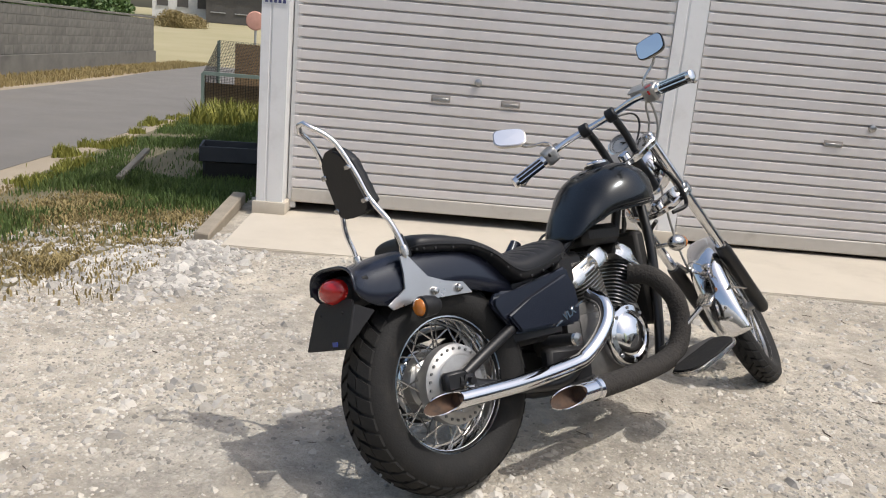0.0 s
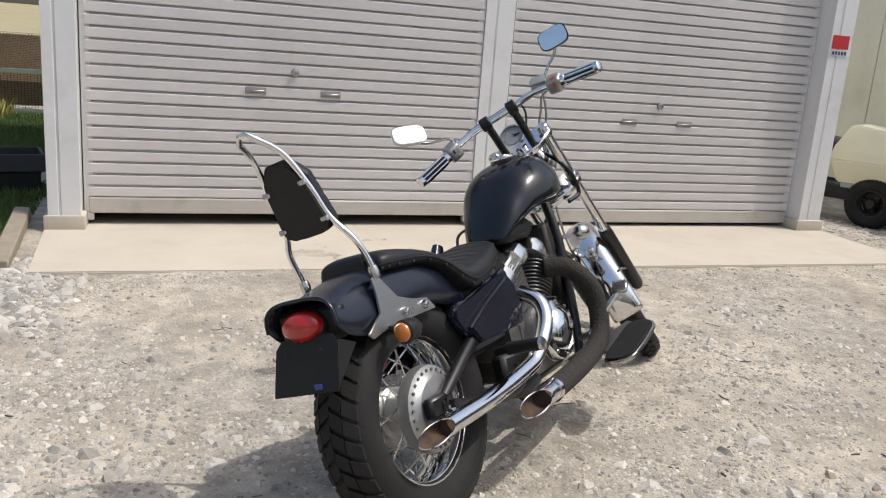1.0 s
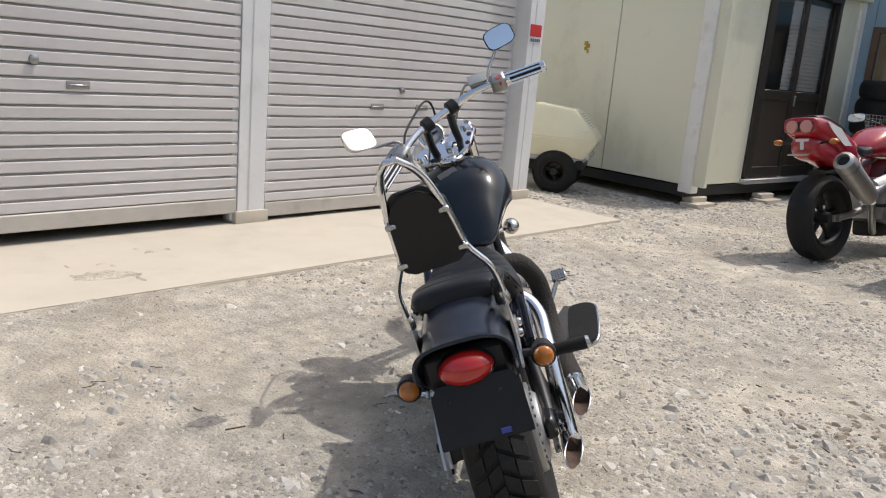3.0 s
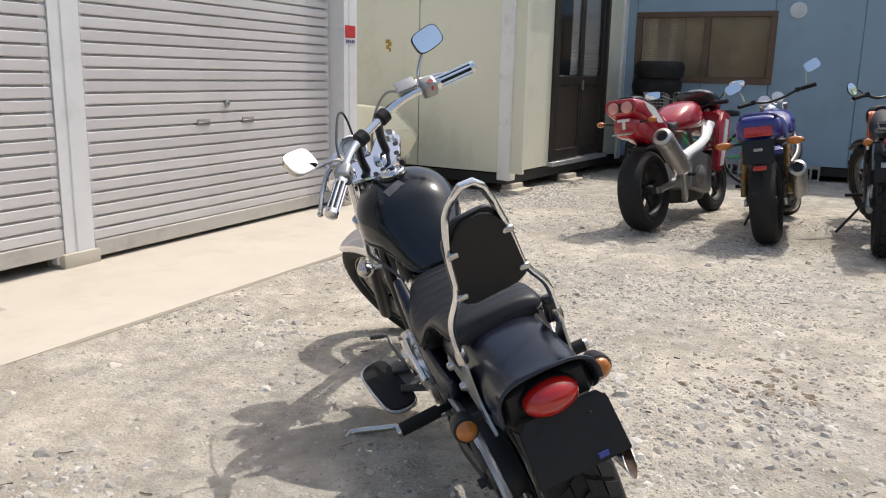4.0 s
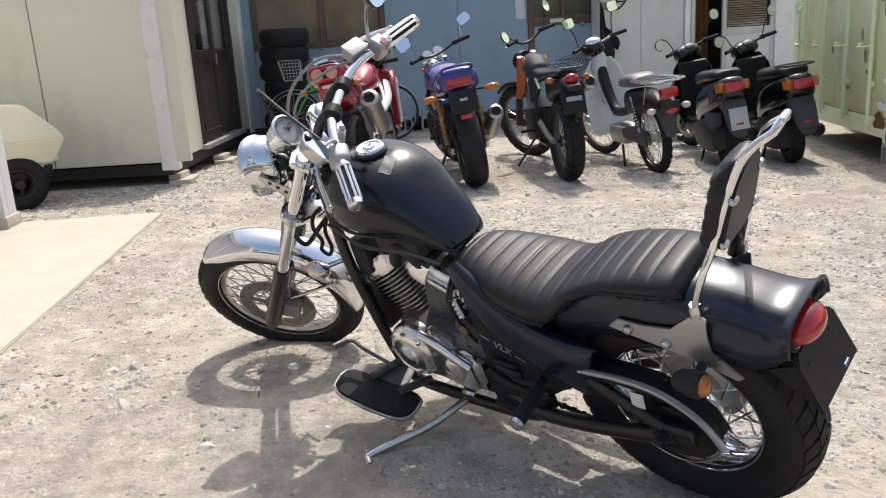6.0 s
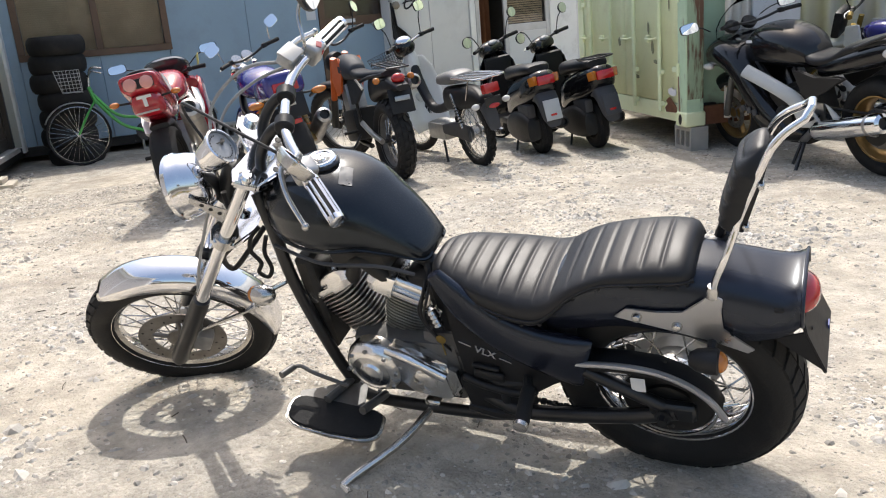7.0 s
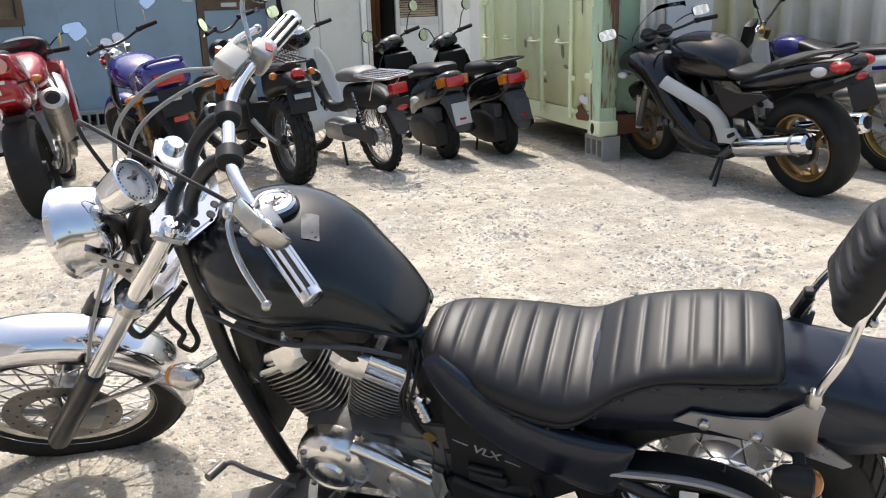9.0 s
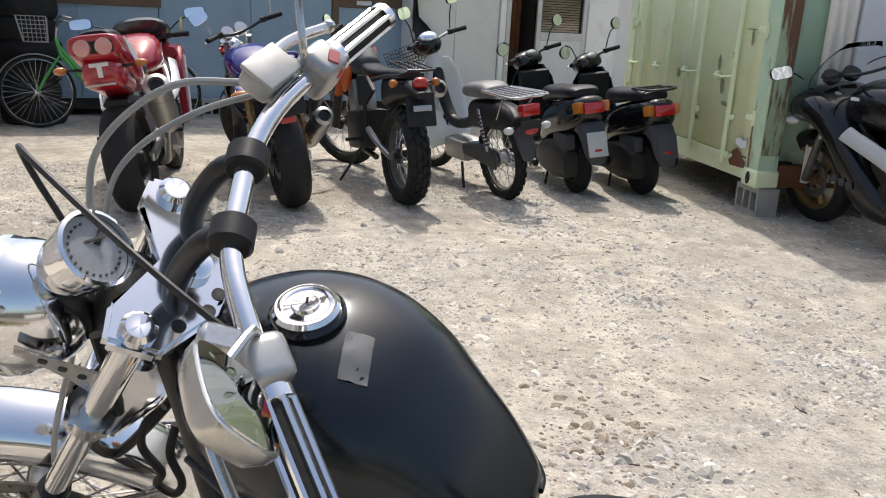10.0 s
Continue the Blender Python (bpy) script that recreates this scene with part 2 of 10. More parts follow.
TIMBER = mat("grey_timber", (0.30, 0.26, 0.20), 0.85, col2=(0.2, 0.17, 0.13), scale=9, bump=0.3)
PLY = mat("plywood", (0.28, 0.19, 0.10), 0.8, col2=(0.2, 0.13, 0.07), scale=5)
CAGE_PAINT = mat("grey_green_frame", (0.20, 0.26, 0.22), 0.6)
HOUSE_WHITE = mat("house_white", (0.68, 0.68, 0.67), 0.8)
HOUSE_TAN = mat("house_tan", (0.33, 0.26, 0.18), 0.8)
HOUSE_DARK = mat("house_dark", (0.09, 0.085, 0.08), 0.8)
ROOF_DARK = mat("roof_tile", (0.06, 0.065, 0.075), 0.6)
# vehicles
CHROME = mat("chrome", (0.78, 0.78, 0.79), 0.09, metal=1.0, col2=(0.70, 0.70, 0.71), scale=9, rvar=0.05)
CHROME_WORN = mat("worn_chrome", (0.58, 0.57, 0.55), 0.24, metal=1.0, col2=(0.42, 0.41, 0.39), scale=14, rvar=0.1, bump=0.03)
STEEL = mat("brushed_steel", (0.42, 0.42, 0.42), 0.35, metal=1.0, col2=(0.30, 0.30, 0.30), scale=15, bump=0.05)
DISC = mat("dirty_brake_disc", (0.24, 0.23, 0.215), 0.42, metal=0.85, col2=(0.14, 0.125, 0.11), scale=25)
CAST = mat("cast_aluminium", (0.42, 0.42, 0.41), 0.42, metal=0.8, col2=(0.27, 0.265, 0.26), scale=18, bump=0.03, bscale=300)
CAST_DARK = mat("stained_casting", (0.15, 0.147, 0.142), 0.5, metal=0.6, col2=(0.08, 0.078, 0.075), scale=18, bump=0.05, bscale=200)
FIN = mat("cylinder_fins", (0.38, 0.37, 0.355), 0.36, metal=0.85, col2=(0.26, 0.255, 0.245), scale=20)
FIN_DARK = mat("cylinder_barrel", (0.07, 0.068, 0.066), 0.6, metal=0.4)
CHROME_SATIN = mat("satin_chrome", (0.82, 0.81, 0.79), 0.22, metal=1.0, col2=(0.66, 0.65, 0.63), scale=12, rvar=0.1, bump=0.02)
BRUSHED = mat("brushed_bracket", (0.52, 0.52, 0.52), 0.30, metal=0.9, col2=(0.44, 0.44, 0.44), scale=9, bump=0.03, bscale=300)
GREY_LABEL = mat("grey_label", (0.075, 0.078, 0.085), 0.5, col2=(0.05, 0.052, 0.058), scale=60)
GREY_CABLE = mat("grey_cable", (0.30, 0.30, 0.29), 0.5, col2=(0.22, 0.22, 0.21), scale=20)
TANK_PAINT = mat("black_tank_paint", (0.006, 0.0068, 0.008), 0.19, col2=(0.009, 0.0100, 0.0115), scale=5, coat=0.0, rvar=0.05)
BODY_PAINT = mat("faded_blue_black_paint", (0.009, 0.0105, 0.018), 0.24, col2=(0.014, 0.0165, 0.027), scale=3, coat=0.0, rvar=0.08)
FRAME_BLACK = mat("frame_black", (0.008, 0.008, 0.009), 0.36, col2=(0.013, 0.013, 0.013), scale=10)
BLACK_PLASTIC = mat("black_plastic", (0.010, 0.010, 0.011), 0.46, col2=(0.016, 0.016, 0.017), scale=10, bump=0.04)
BLACK_GLOSS = mat("gloss_black_paint", (0.006, 0.006, 0.007), 0.12, col2=(0.009, 0.009, 0.010), scale=4, coat=0.0, rvar=0.04)
GREY_PLASTIC = mat("grey_plastic", (0.055, 0.057, 0.062), 0.6, col2=(0.04, 0.042, 0.046), scale=6)
LEATHER = mat("black_leatherette", (0.011, 0.0115, 0.013), 0.42, col2=(0.017, 0.017, 0.019), scale=12, bump=0.07, bscale=420, rvar=0.08)
WORN_SADDLE = mat("worn_grey_vinyl", (0.16, 0.155, 0.15), 0.5, col2=(0.10, 0.097, 0.094), scale=8, bump=0.08, bscale=300)
RUBBER = mat("tyre_rubber", (0.012, 0.012, 0.012), 0.72, col2=(0.019, 0.018, 0.017), scale=16, bump=0.15, bscale=150, grime=(0.055, 0.05, 0.042), gscale=9, gamount=0.3)
WRAP = mat("black_heat_wrap", (0.025, 0.023, 0.021), 0.85, col2=(0.045, 0.04, 0.035), scale=30, bump=0.5, bscale=120)
DARK = mat("oily_black_metal", (0.018, 0.017, 0.016), 0.55, metal=0.3, col2=(0.03, 0.028, 0.025), scale=20, bump=0.1)
HOLE = mat("dull_hole", (0.12, 0.12, 0.12), 0.7)
RUST_PIPE = mat("burnt_exhaust_inside", (0.085, 0.045, 0.025), 0.8, col2=(0.03, 0.022, 0.018), scale=40, amount=0.9)
RED_LENS = mat("red_lens", (0.42, 0.012, 0.010), 0.12, col2=(0.30, 0.008, 0.008), scale=30, coat=0.6)
AMBER_LENS = mat("amber_lens", (0.43, 0.14, 0.014), 0.15, col2=(0.32, 0.095, 0.010), scale=30, coat=0.5)
CLEAR_LENS = mat("clear_lens", (0.55, 0.55, 0.54), 0.1, coat=0.6)
MIRROR = mat("mirror_glass", (0.86, 0.88, 0.90), 0.02, metal=1.0, rvar=0.0, amount=0.0)
CLEAR_SCREEN = glass_material("clear_screen", (0.97, 0.98, 0.98), 0.02)
CLEAR_SCREEN.node_tree.nodes["Principled BSDF"].inputs["IOR"].default_value = 1.1
SCREEN = mat("smoked_screen", (0.028, 0.030, 0.033), 0.10, col2=(0.022, 0.024, 0.026), coat=0.3, rvar=0.03)
WINDOW_GLASS = glass_material("window_glass", (0.85, 0.85, 0.85))
DIAL = mat("white_dial", (0.22, 0.225, 0.23), 0.5, col2=(0.15, 0.155, 0.16), scale=40)
RED_PAINT = mat("red_paint", (0.36, 0.008, 0.018), 0.24, col2=(0.29, 0.008, 0.016), scale=4, coat=0.7, rvar=0.06)
WHITE_PAINT = mat("white_paint", (0.68, 0.68, 0.66), 0.3, col2=(0.60, 0.60, 0.58), scale=5, coat=0.4)
BLUE_PAINT = mat("violet_blue_paint", (0.020, 0.020, 0.19), 0.22, col2=(0.015, 0.014, 0.13), scale=4, coat=0.7, rvar=0.06)
ORANGE_PAINT = mat("orange_plastic", (0.68, 0.13, 0.015), 0.4, col2=(0.56, 0.10, 0.012), scale=5)
GREEN_PAINT = mat("green_paint", (0.06, 0.34, 0.06), 0.3, col2=(0.045, 0.26, 0.045), scale=5, coat=0.4)
CREAM_PAINT = mat("cream_plastic", (0.78, 0.745, 0.55), 0.35, col2=(0.70, 0.665, 0.48), scale=4, coat=0.3)
GREY_PAINT = mat("light_grey_paint", (0.42, 0.43, 0.42), 0.4, col2=(0.36, 0.37, 0.36), scale=5, coat=0.3)
GOLD = mat("gold_rim", (0.30, 0.20, 0.08), 0.4, metal=0.7, col2=(0.22, 0.14, 0.055), scale=10)
STICKER_RED = mat("red_sticker", (0.55, 0.03, 0.03), 0.5)
FADED_RED = mat("faded_red_plastic", (0.42, 0.10, 0.10), 0.6)
INK = mat("blue_ink", (0.05, 0.06, 0.16), 0.5)
PAPER = mat("white_paper", (0.68, 0.69, 0.70), 0.7)
YELLOW = mat("yellow_paint_mark", (0.52, 0.32, 0.05), 0.8)
BRASS = mat("brass", (0.45, 0.32, 0.10), 0.35, metal=1.0)
for dull in (RUBBER, BLACK_PLASTIC, WRAP, GREY_PLASTIC, LEATHER):
    dull.node_tree.nodes["Principled BSDF"].inputs["Specular IOR Level"].default_value = 0.3
for cool in (TANK_PAINT, BODY_PAINT):
    cool.node_tree.nodes["Principled BSDF"].inputs["Specular Tint"].default_value = (0.84, 0.92, 1.0, 1)
PINK = mat("faded_pink_disc", (0.60, 0.32, 0.25), 0.6)

# ---- mesh tools ----
def V(*a):
    return Vector(a)


def part(name, bm, material, parent=None, label="", sharp=38, m=None, kind="", solid=0.0):
    """One mesh object, as a part of parent or on its own."""
    me = bpy.data.meshes.new(name)
    if m is not None:
        bmesh.ops.transform(bm, matrix=m, verts=bm.verts)
    bmesh.ops.recalc_face_normals(bm, faces=bm.faces)
    bm.to_mesh(me)
    bm.free()
    me.polygons.foreach_set("use_smooth", [True] * len(me.polygons))
    me.set_sharp_from_angle(angle=radians(sharp))
    me.materials.append(material)
    ob = new(name, me)
    if parent is not None:
        ob.parent = parent
    if solid:
        md = ob.modifiers.new("thickness", "SOLIDIFY")
        md.thickness, md.offset = solid, -1
    return tagged(ob, label, kind=kind)


def thing(name, m, label, category, group="", kind=""):
    ob = new(name)
    ob.empty_display_size = 0.1
    ob.matrix_basis = m
    return tagged(ob, label, category, group, kind)


def share(name, mesh, parent, m):
    """One more piece on a mesh that alike pieces share."""
    ob = new(name, mesh)
    ob.parent = parent
    ob.matrix_basis = m
    return ob


def box(bm, c, s, rot=(0, 0, 0), bev=0.0, seg=1):
    g = bmesh.ops.create_cube(bm, size=1)
    vs = g["verts"]
    bmesh.ops.transform(bm, matrix=Matrix.LocRotScale(c, Euler([radians(a) for a in rot]), s), verts=vs)
    if bev:
        es = list({e for v in vs for e in v.link_edges})
        bmesh.ops.bevel(bm, geom=es, offset=bev, segments=seg, affect="EDGES", profile=0.6)
    return bm


def loft(bm, rings, cap=True, closed=True, loop=False):
    vs = [[bm.verts.new(p) for p in r] for r in rings]
    n = len(vs[0])
    pairs = list(zip(vs[:-1], vs[1:])) + ([(vs[-1], vs[0])] if loop else [])
    for a, b in pairs:
        for i in range(n if closed else n - 1):
            j = (i + 1) % n
            bm.faces.new((a[i], a[j], b[j], b[i]))
    if cap and closed and not loop:
        bm.faces.new(vs[0][::-1])
        bm.faces.new(vs[-1])
    return bm


def spline(pts, n):
    """n + 1 points on a smooth curve through pts."""
    pts = [Vector(p) for p in pts]
    if len(pts) == 2:
        return [pts[0].lerp(pts[1], i / n) for i in range(n + 1)]
    e = [pts[0] * 2 - pts[1]] + pts + [pts[-1] * 2 - pts[-2]]
    out = []
    k = len(pts) - 1
    for i in range(n + 1):
        u = i / n * k
        s = min(int(u), k - 1)
        f = u - s
        a, b, c, d = e[s:s + 4]
        out.append(0.5 * (2 * b + (c - a) * f + (2 * a - 5 * b + 4 * c - d) * f * f + (3 * b - a - 3 * c + d) * f ** 3))
    return out


def tube(bm, pts, r, seg=10, smooth=0, closed=False, radii=None, flat=1.0):
    """A round bar along pts; smooth: points to lay along the curve."""
    p = spline(pts, smooth) if smooth else [Vector(q) for q in pts]
    n = len(p)
    up = None
    rings = []
    for i in range(n):
        if closed:
            d = p[(i + 1) % n] - p[i - 1]
        else:
            d = p[min(i + 1, n - 1)] - p[max(i - 1, 0)]
        d.normalize()
        if up is None:
            up = d.orthogonal().normalized()
        up = (up - d * up.dot(d))
        up = up.normalized() if up.length > 1e-6 else d.orthogonal().normalized()
        sd = d.cross(up)
        if radii:
            f = i / max(1, n - 1) * (len(radii) - 1)
            k = min(int(f), len(radii) - 2)
            rr = radii[k] + (radii[k + 1] - radii[k]) * (f - k)
        else:
            rr = r
        rings.append([p[i] + up * rr * math.cos(2 * math.pi * j / seg) + sd * rr * flat * math.sin(2 * math.pi * j / seg) for j in range(seg)])
    return loft(bm, rings, loop=closed)


def lathe(bm, prof, m=None, seg=32):
    """prof: (radius, height) turned round local z; m places it."""
    rings = [[V(r * math.cos(2 * math.pi * j / seg), r * math.sin(2 * math.pi * j / seg), z) for j in range(seg)] for r, z in prof]
    if m is not None:
        rings = [[m @ p for p in r] for r in rings]
    return loft(bm, rings)


def along(p, d):
    """A pose at p with local z along d."""
    return Matrix.Translation(p) @ Vector(d).to_track_quat("Z", "Y").to_matrix().to_4x4()


def plate(bm, pts, th, m, bev=0.0):
    """A flat outline pts (2D) of thickness th in the local xy plane of m."""
    a = [bm.verts.new(m @ V(x, y, -th / 2)) for x, y in pts]
    b = [bm.verts.new(m @ V(x, y, th / 2)) for x, y in pts]
    bm.faces.new(a[::-1])
    bm.faces.new(b)
    k = len(pts)
    for i in range(k):
        bm.faces.new((a[i], a[(i + 1) % k], b[(i + 1) % k], b[i]))
    if bev:
        es = list({e for v in a + b for e in v.link_edges})
        bmesh.ops.bevel(bm, geom=es, offset=bev, segments=2, affect="EDGES")
    return bm


SIDE = Matrix(((1, 0, 0, 0), (0, 0, -1, 0), (0, 1, 0, 0), (0, 0, 0, 1)))  # outline (x, z), thickness along y


def side(y):
    return Matrix.Translation((0, y, 0)) @ SIDE


def sec(x, zt, zb, hw, n=24, e=2.4, zm=None, eb=None, y0=0.0):
    """A body section across x: rounded above, its widest at zm."""
    zm = zb + (zt - zb) * 0.45 if zm is None else zm
    out = []
    for j in range(n):
        a = 2 * math.pi * (j + 0.5) / n
        c, s = math.cos(a), math.sin(a)
        ee = e if s > 0 else (eb or e)
        y = hw * math.copysign(abs(c) ** (2 / ee), c)
        z = (zt - zm if s > 0 else zm - zb) * math.copysign(abs(s) ** (2 / ee), s)
        out.append(V(x, y0 + y, zm + z))
    return out


def body(rows, n=24, e=2.4, eb=None, fine=1, y0=0.0):
    """A lofted body; rows of x, top, bottom, half width."""
    if fine > 1:
        q = spline([V(r[0], r[1], r[2]) for r in rows], (len(rows) - 1) * fine)
        w = spline([V(r[3], r[4] if len(r) > 4 else 0, 0) for r in rows], (len(rows) - 1) * fine)
        rows = [(a.x, a.y, a.z, b.x) for a, b in zip(q, w)]
    bm = bmesh.new()
    return loft(bm, [sec(r[0], r[1], r[2], r[3], n, e, None, eb, y0) for r in rows])


def tyre(parent, c, R, w, ri, tread="road", name="tyre"):
    """A tyre round y, with blocks on its crown."""
    bm = bmesh.new()
    h = w / 2
    k = R - ri
    prof = [(ri, -h * 0.62), (ri + k * 0.25, -h * 0.92), (ri + k * 0.55, -h), (ri + k * 0.78, -h * 0.86), (ri + k * 0.92, -h * 0.58), (R - 0.004, -h * 0.25), (R, 0)]
    prof = prof + [(r, -y) for r, y in prof[-2::-1]] + [(ri - 0.004, h * 0.5), (ri - 0.004, -h * 0.5)]
    seg = 48
    rings = [[V(c[0] + r * math.cos(2 * math.pi * j / seg), c[1] + y, c[2] + r * math.sin(2 * math.pi * j / seg)) for r, y in prof] for j in range(seg)]
    loft(bm, rings, loop=True)
    t = part(name, bm, RUBBER, parent)
    if tread:
        bm = bmesh.new()
        rows, count, lift, gap = {"road": ((-0.62, -0.2, 0.2, 0.62), 40, 0.0065, 0.74), "knob": ((-0.72, -0.26, 0.26, 0.72), 26, 0.012, 0.56), "sport": ((0.0,), 30, 0.002, 0.72)}[tread]
        for i in range(count):
            for q, yy in enumerate(rows):
                a = 2 * math.pi * (i + 0.5 * (q % 2)) / count
                da = 2 * math.pi / count * gap / 2
                dy = (0.66 if tread == "sport" else 0.19 if tread == "road" else 0.17) * h
                skew = da * (0.55 if tread == "road" else 0.2) * (1 if yy > 0 else -1)
                vs = []
                for lev in (-0.006, lift):
                    for sa, sy in ((-1, -1), (1, -1), (1, 1), (-1, 1)):
                        y = yy * h + sy * dy
                        u = min(1, abs(y) / h)
                        r = R - k * 0.34 * u ** 2.6 + lev - (0.004 if lev < 0 else 0)
                        aa = a + sa * da + skew * sy
                        vs.append(bm.verts.new((c[0] + r * math.cos(aa), c[1] + y, c[2] + r * math.sin(aa))))
                for f in ((4, 5, 6, 7), (0, 1, 5, 4), (1, 2, 6, 5), (2, 3, 7, 6), (3, 0, 4, 7)):
                    bm.faces.new([vs[z] for z in f])
        part("tread", bm, RUBBER, t, sharp=20)
    return t


def spoked_wheel(parent, c, R, w, ri, rim_mat, spokes=36, hub_r=0.05, hub_w=0.09, tread="road", hub_mat=None, thick=0.0024):
    wh = new("wheel")
    wh.parent = parent
    tyre(wh, c, R, w, ri, tread)
    bm = bmesh.new()
    h = w * 0.34
    seg = 48
    prof = [(ri + 0.012, -h), (ri + 0.010, -h + 0.006), (ri - 0.004, -h + 0.012), (ri - 0.016, -h * 0.4), (ri - 0.020, 0), (ri - 0.016, h * 0.4), (ri - 0.004, h - 0.012), (ri + 0.010, h - 0.006), (ri + 0.012, h), (ri + 0.002, h), (ri, 0), (ri + 0.002, -h)]
    loft(bm, [[V(c[0] + r * math.cos(2 * math.pi * j / seg), c[1] + y, c[2] + r * math.sin(2 * math.pi * j / seg)) for r, y in prof] for j in range(seg)], loop=True)
    part("rim", bm, rim_mat, wh)
    bm = bmesh.new()
    lathe(bm, [(0.0, -hub_w * 0.75), (hub_r * 0.35, -hub_w * 0.75), (hub_r * 0.4, -hub_w * 0.5), (hub_r, -hub_w * 0.48), (hub_r, -hub_w * 0.38), (hub_r * 0.7, -hub_w * 0.25), (hub_r * 0.7, hub_w * 0.25), (hub_r, hub_w * 0.38), (hub_r, hub_w * 0.48), (hub_r * 0.4, hub_w * 0.5), (hub_r * 0.35, hub_w * 0.75), (0.0, hub_w * 0.75)], along(c, (0, 1, 0)), 24)
    part("hub", bm, hub_mat or CAST, wh)
    bm = bmesh.new()
    for i in range(spokes):
        a = 2 * math.pi * i / spokes
        sgn = 1 if i % 2 else -1
        b = a + (0.52 if (i // 2) % 2 else -0.52)
        p0 = V(c[0] + hub_r * math.cos(b), c[1] + sgn * hub_w * 0.43, c[2] + hub_r * math.sin(b))
        p1 = V(c[0] + (ri - 0.014) * math.cos(a), c[1] + sgn * 0.008, c[2] + (ri - 0.014) * math.sin(a))
        tube(bm, [p0, p1], thick, 5)
    part("spokes", bm, CHROME_WORN, wh)
    return wh


def cast_wheel(parent, c, R, w, ri, rim_mat, arms=5, tread="sport", disc=True):
    wh = new("wheel")
    wh.parent = parent
    tyre(wh, c, R, w, ri, tread)
    bm = bmesh.new()
    h = w * 0.40
    seg = 40
    prof = [(ri + 0.010, -h), (ri - 0.004, -h + 0.012), (ri - 0.022, -h * 0.4), (ri - 0.026, 0), (ri - 0.022, h * 0.4), (ri - 0.004, h - 0.012), (ri + 0.010, h), (ri, h), (ri - 0.006, 0), (ri, -h)]
    loft(bm, [[V(c[0] + r * math.cos(2 * math.pi * j / seg), c[1] + y, c[2] + r * math.sin(2 * math.pi * j / seg)) for r, y in prof] for j in range(seg)], loop=True)
    for i in range(arms):
        a = 2 * math.pi * i / arms + 0.3
        d = V(math.cos(a), 0, math.sin(a))
        tube(bm, [Vector(c) + d * 0.03, Vector(c) + d * 0.10, Vector(c) + d * (ri - 0.015)], 0.02, 8, radii=[0.026, 0.018, 0.024], flat=0.8)
    lathe(bm, [(0.0, -w * 0.42), (0.035, -w * 0.42), (0.045, -w * 0.2), (0.045, w * 0.2), (0.035, w * 0.42), (0.0, w * 0.42)], along(c, (0, 1, 0)), 20)
    part("rim", bm, rim_mat, wh)
    if disc:
        brake_disc(wh, c, 0.13, w * 0.36)
    return wh


def brake_disc(parent, c, r, y, n=18):
    bm = bmesh.new()
    seg = 40
    prof = [(r, -0.0025), (r, 0.0025), (r * 0.66, 0.0025), (r * 0.66, -0.0025)]
    loft(bm, [[V(c[0] + q * math.cos(2 * math.pi * j / seg), c[1] + y + z, c[2] + q * math.sin(2 * math.pi * j / seg)) for q, z in prof] for j in range(seg)], loop=True)
    for i in range(5):
        a = 2 * math.pi * i / 5
        d = V(math.cos(a), 0, math.sin(a))
        tube(bm, [Vector(c) + V(0, y, 0) + d * r * 0.3, Vector(c) + V(0, y, 0) + d * r * 0.7], 0.008, 6)
    lathe(bm, [(0, -0.004), (r * 0.36, -0.004), (r * 0.36, 0.004), (0, 0.004)], along((c[0], c[1] + y, c[2]), (0, 1, 0)), 20)
    part("brake_disc", bm, DISC, parent)
    bm = bmesh.new()
    for i in range(n):
        a = 2 * math.pi * i / n
        rr = r * (0.76 if i % 2 else 0.9)
        q = V(c[0] + rr * math.cos(a), c[1] + y, c[2] + rr * math.sin(a))
        lathe(bm, [(0, -0.0034), (0.004, -0.0034), (0.004, 0.0034), (0, 0.0034)], along(q, (0, 1, 0)), 8)
    part("disc_holes", bm, DARK, parent, kind="stuff")


def ball(bm, c, s, m=None, seg=16):
    g = bmesh.ops.create_uvsphere(bm, u_segments=seg, v_segments=max(6, seg // 2), radius=1)
    mm = Matrix.Translation(c) @ (m or Matrix()) @ Matrix.Diagonal((*s, 1))
    bmesh.ops.transform(bm, matrix=mm, verts=g["verts"])
    return bm


def mirror_part(parent, stem, face_c, face_n, up, w, h, shell_mat=None, stem_mat=None, round_=False, r=0.005):
    """A handlebar mirror: stem, shell and glass."""
    bm = bmesh.new()
    tube(bm, stem, r, 8, smooth=10)
    arm = part("mirror_stem", bm, stem_mat or CHROME_WORN, parent)
    n = Vector(face_n).normalized()
    u = (Vector(up) - n * n.dot(Vector(up))).normalized()
    s = u.cross(n)
    M = Matrix((s, u, n)).transposed().to_4x4()
    M.translation = Vector(face_c)
    k = 28
    pts = []
    for j in range(k):
        a = 2 * math.pi * j / k
        e = 2.0 if round_ else 3.6
        pts.append((w / 2 * math.copysign(abs(math.cos(a)) ** (2 / e), math.cos(a)), h / 2 * math.copysign(abs(math.sin(a)) ** (2 / e), math.sin(a))))
    bm = bmesh.new()
    loft(bm, [[M @ V(x * f, y * f, z) for x, y in pts] for f, z in ((0.5, -0.028), (0.82, -0.022), (0.98, -0.008), (1.0, 0.002), (0.94, 0.003))])
    sh = part("mirror_shell", bm, shell_mat or CHROME, arm)
    bm = bmesh.new()
    loft(bm, [[M @ V(x * f, y * f, z) for x, y in pts] for f, z in ((0.93, 0.0025), (0.93, 0.0045), (0.0001, 0.0052))], cap=False)
    part("mirror_glass", bm, MIRROR, arm)
    return arm


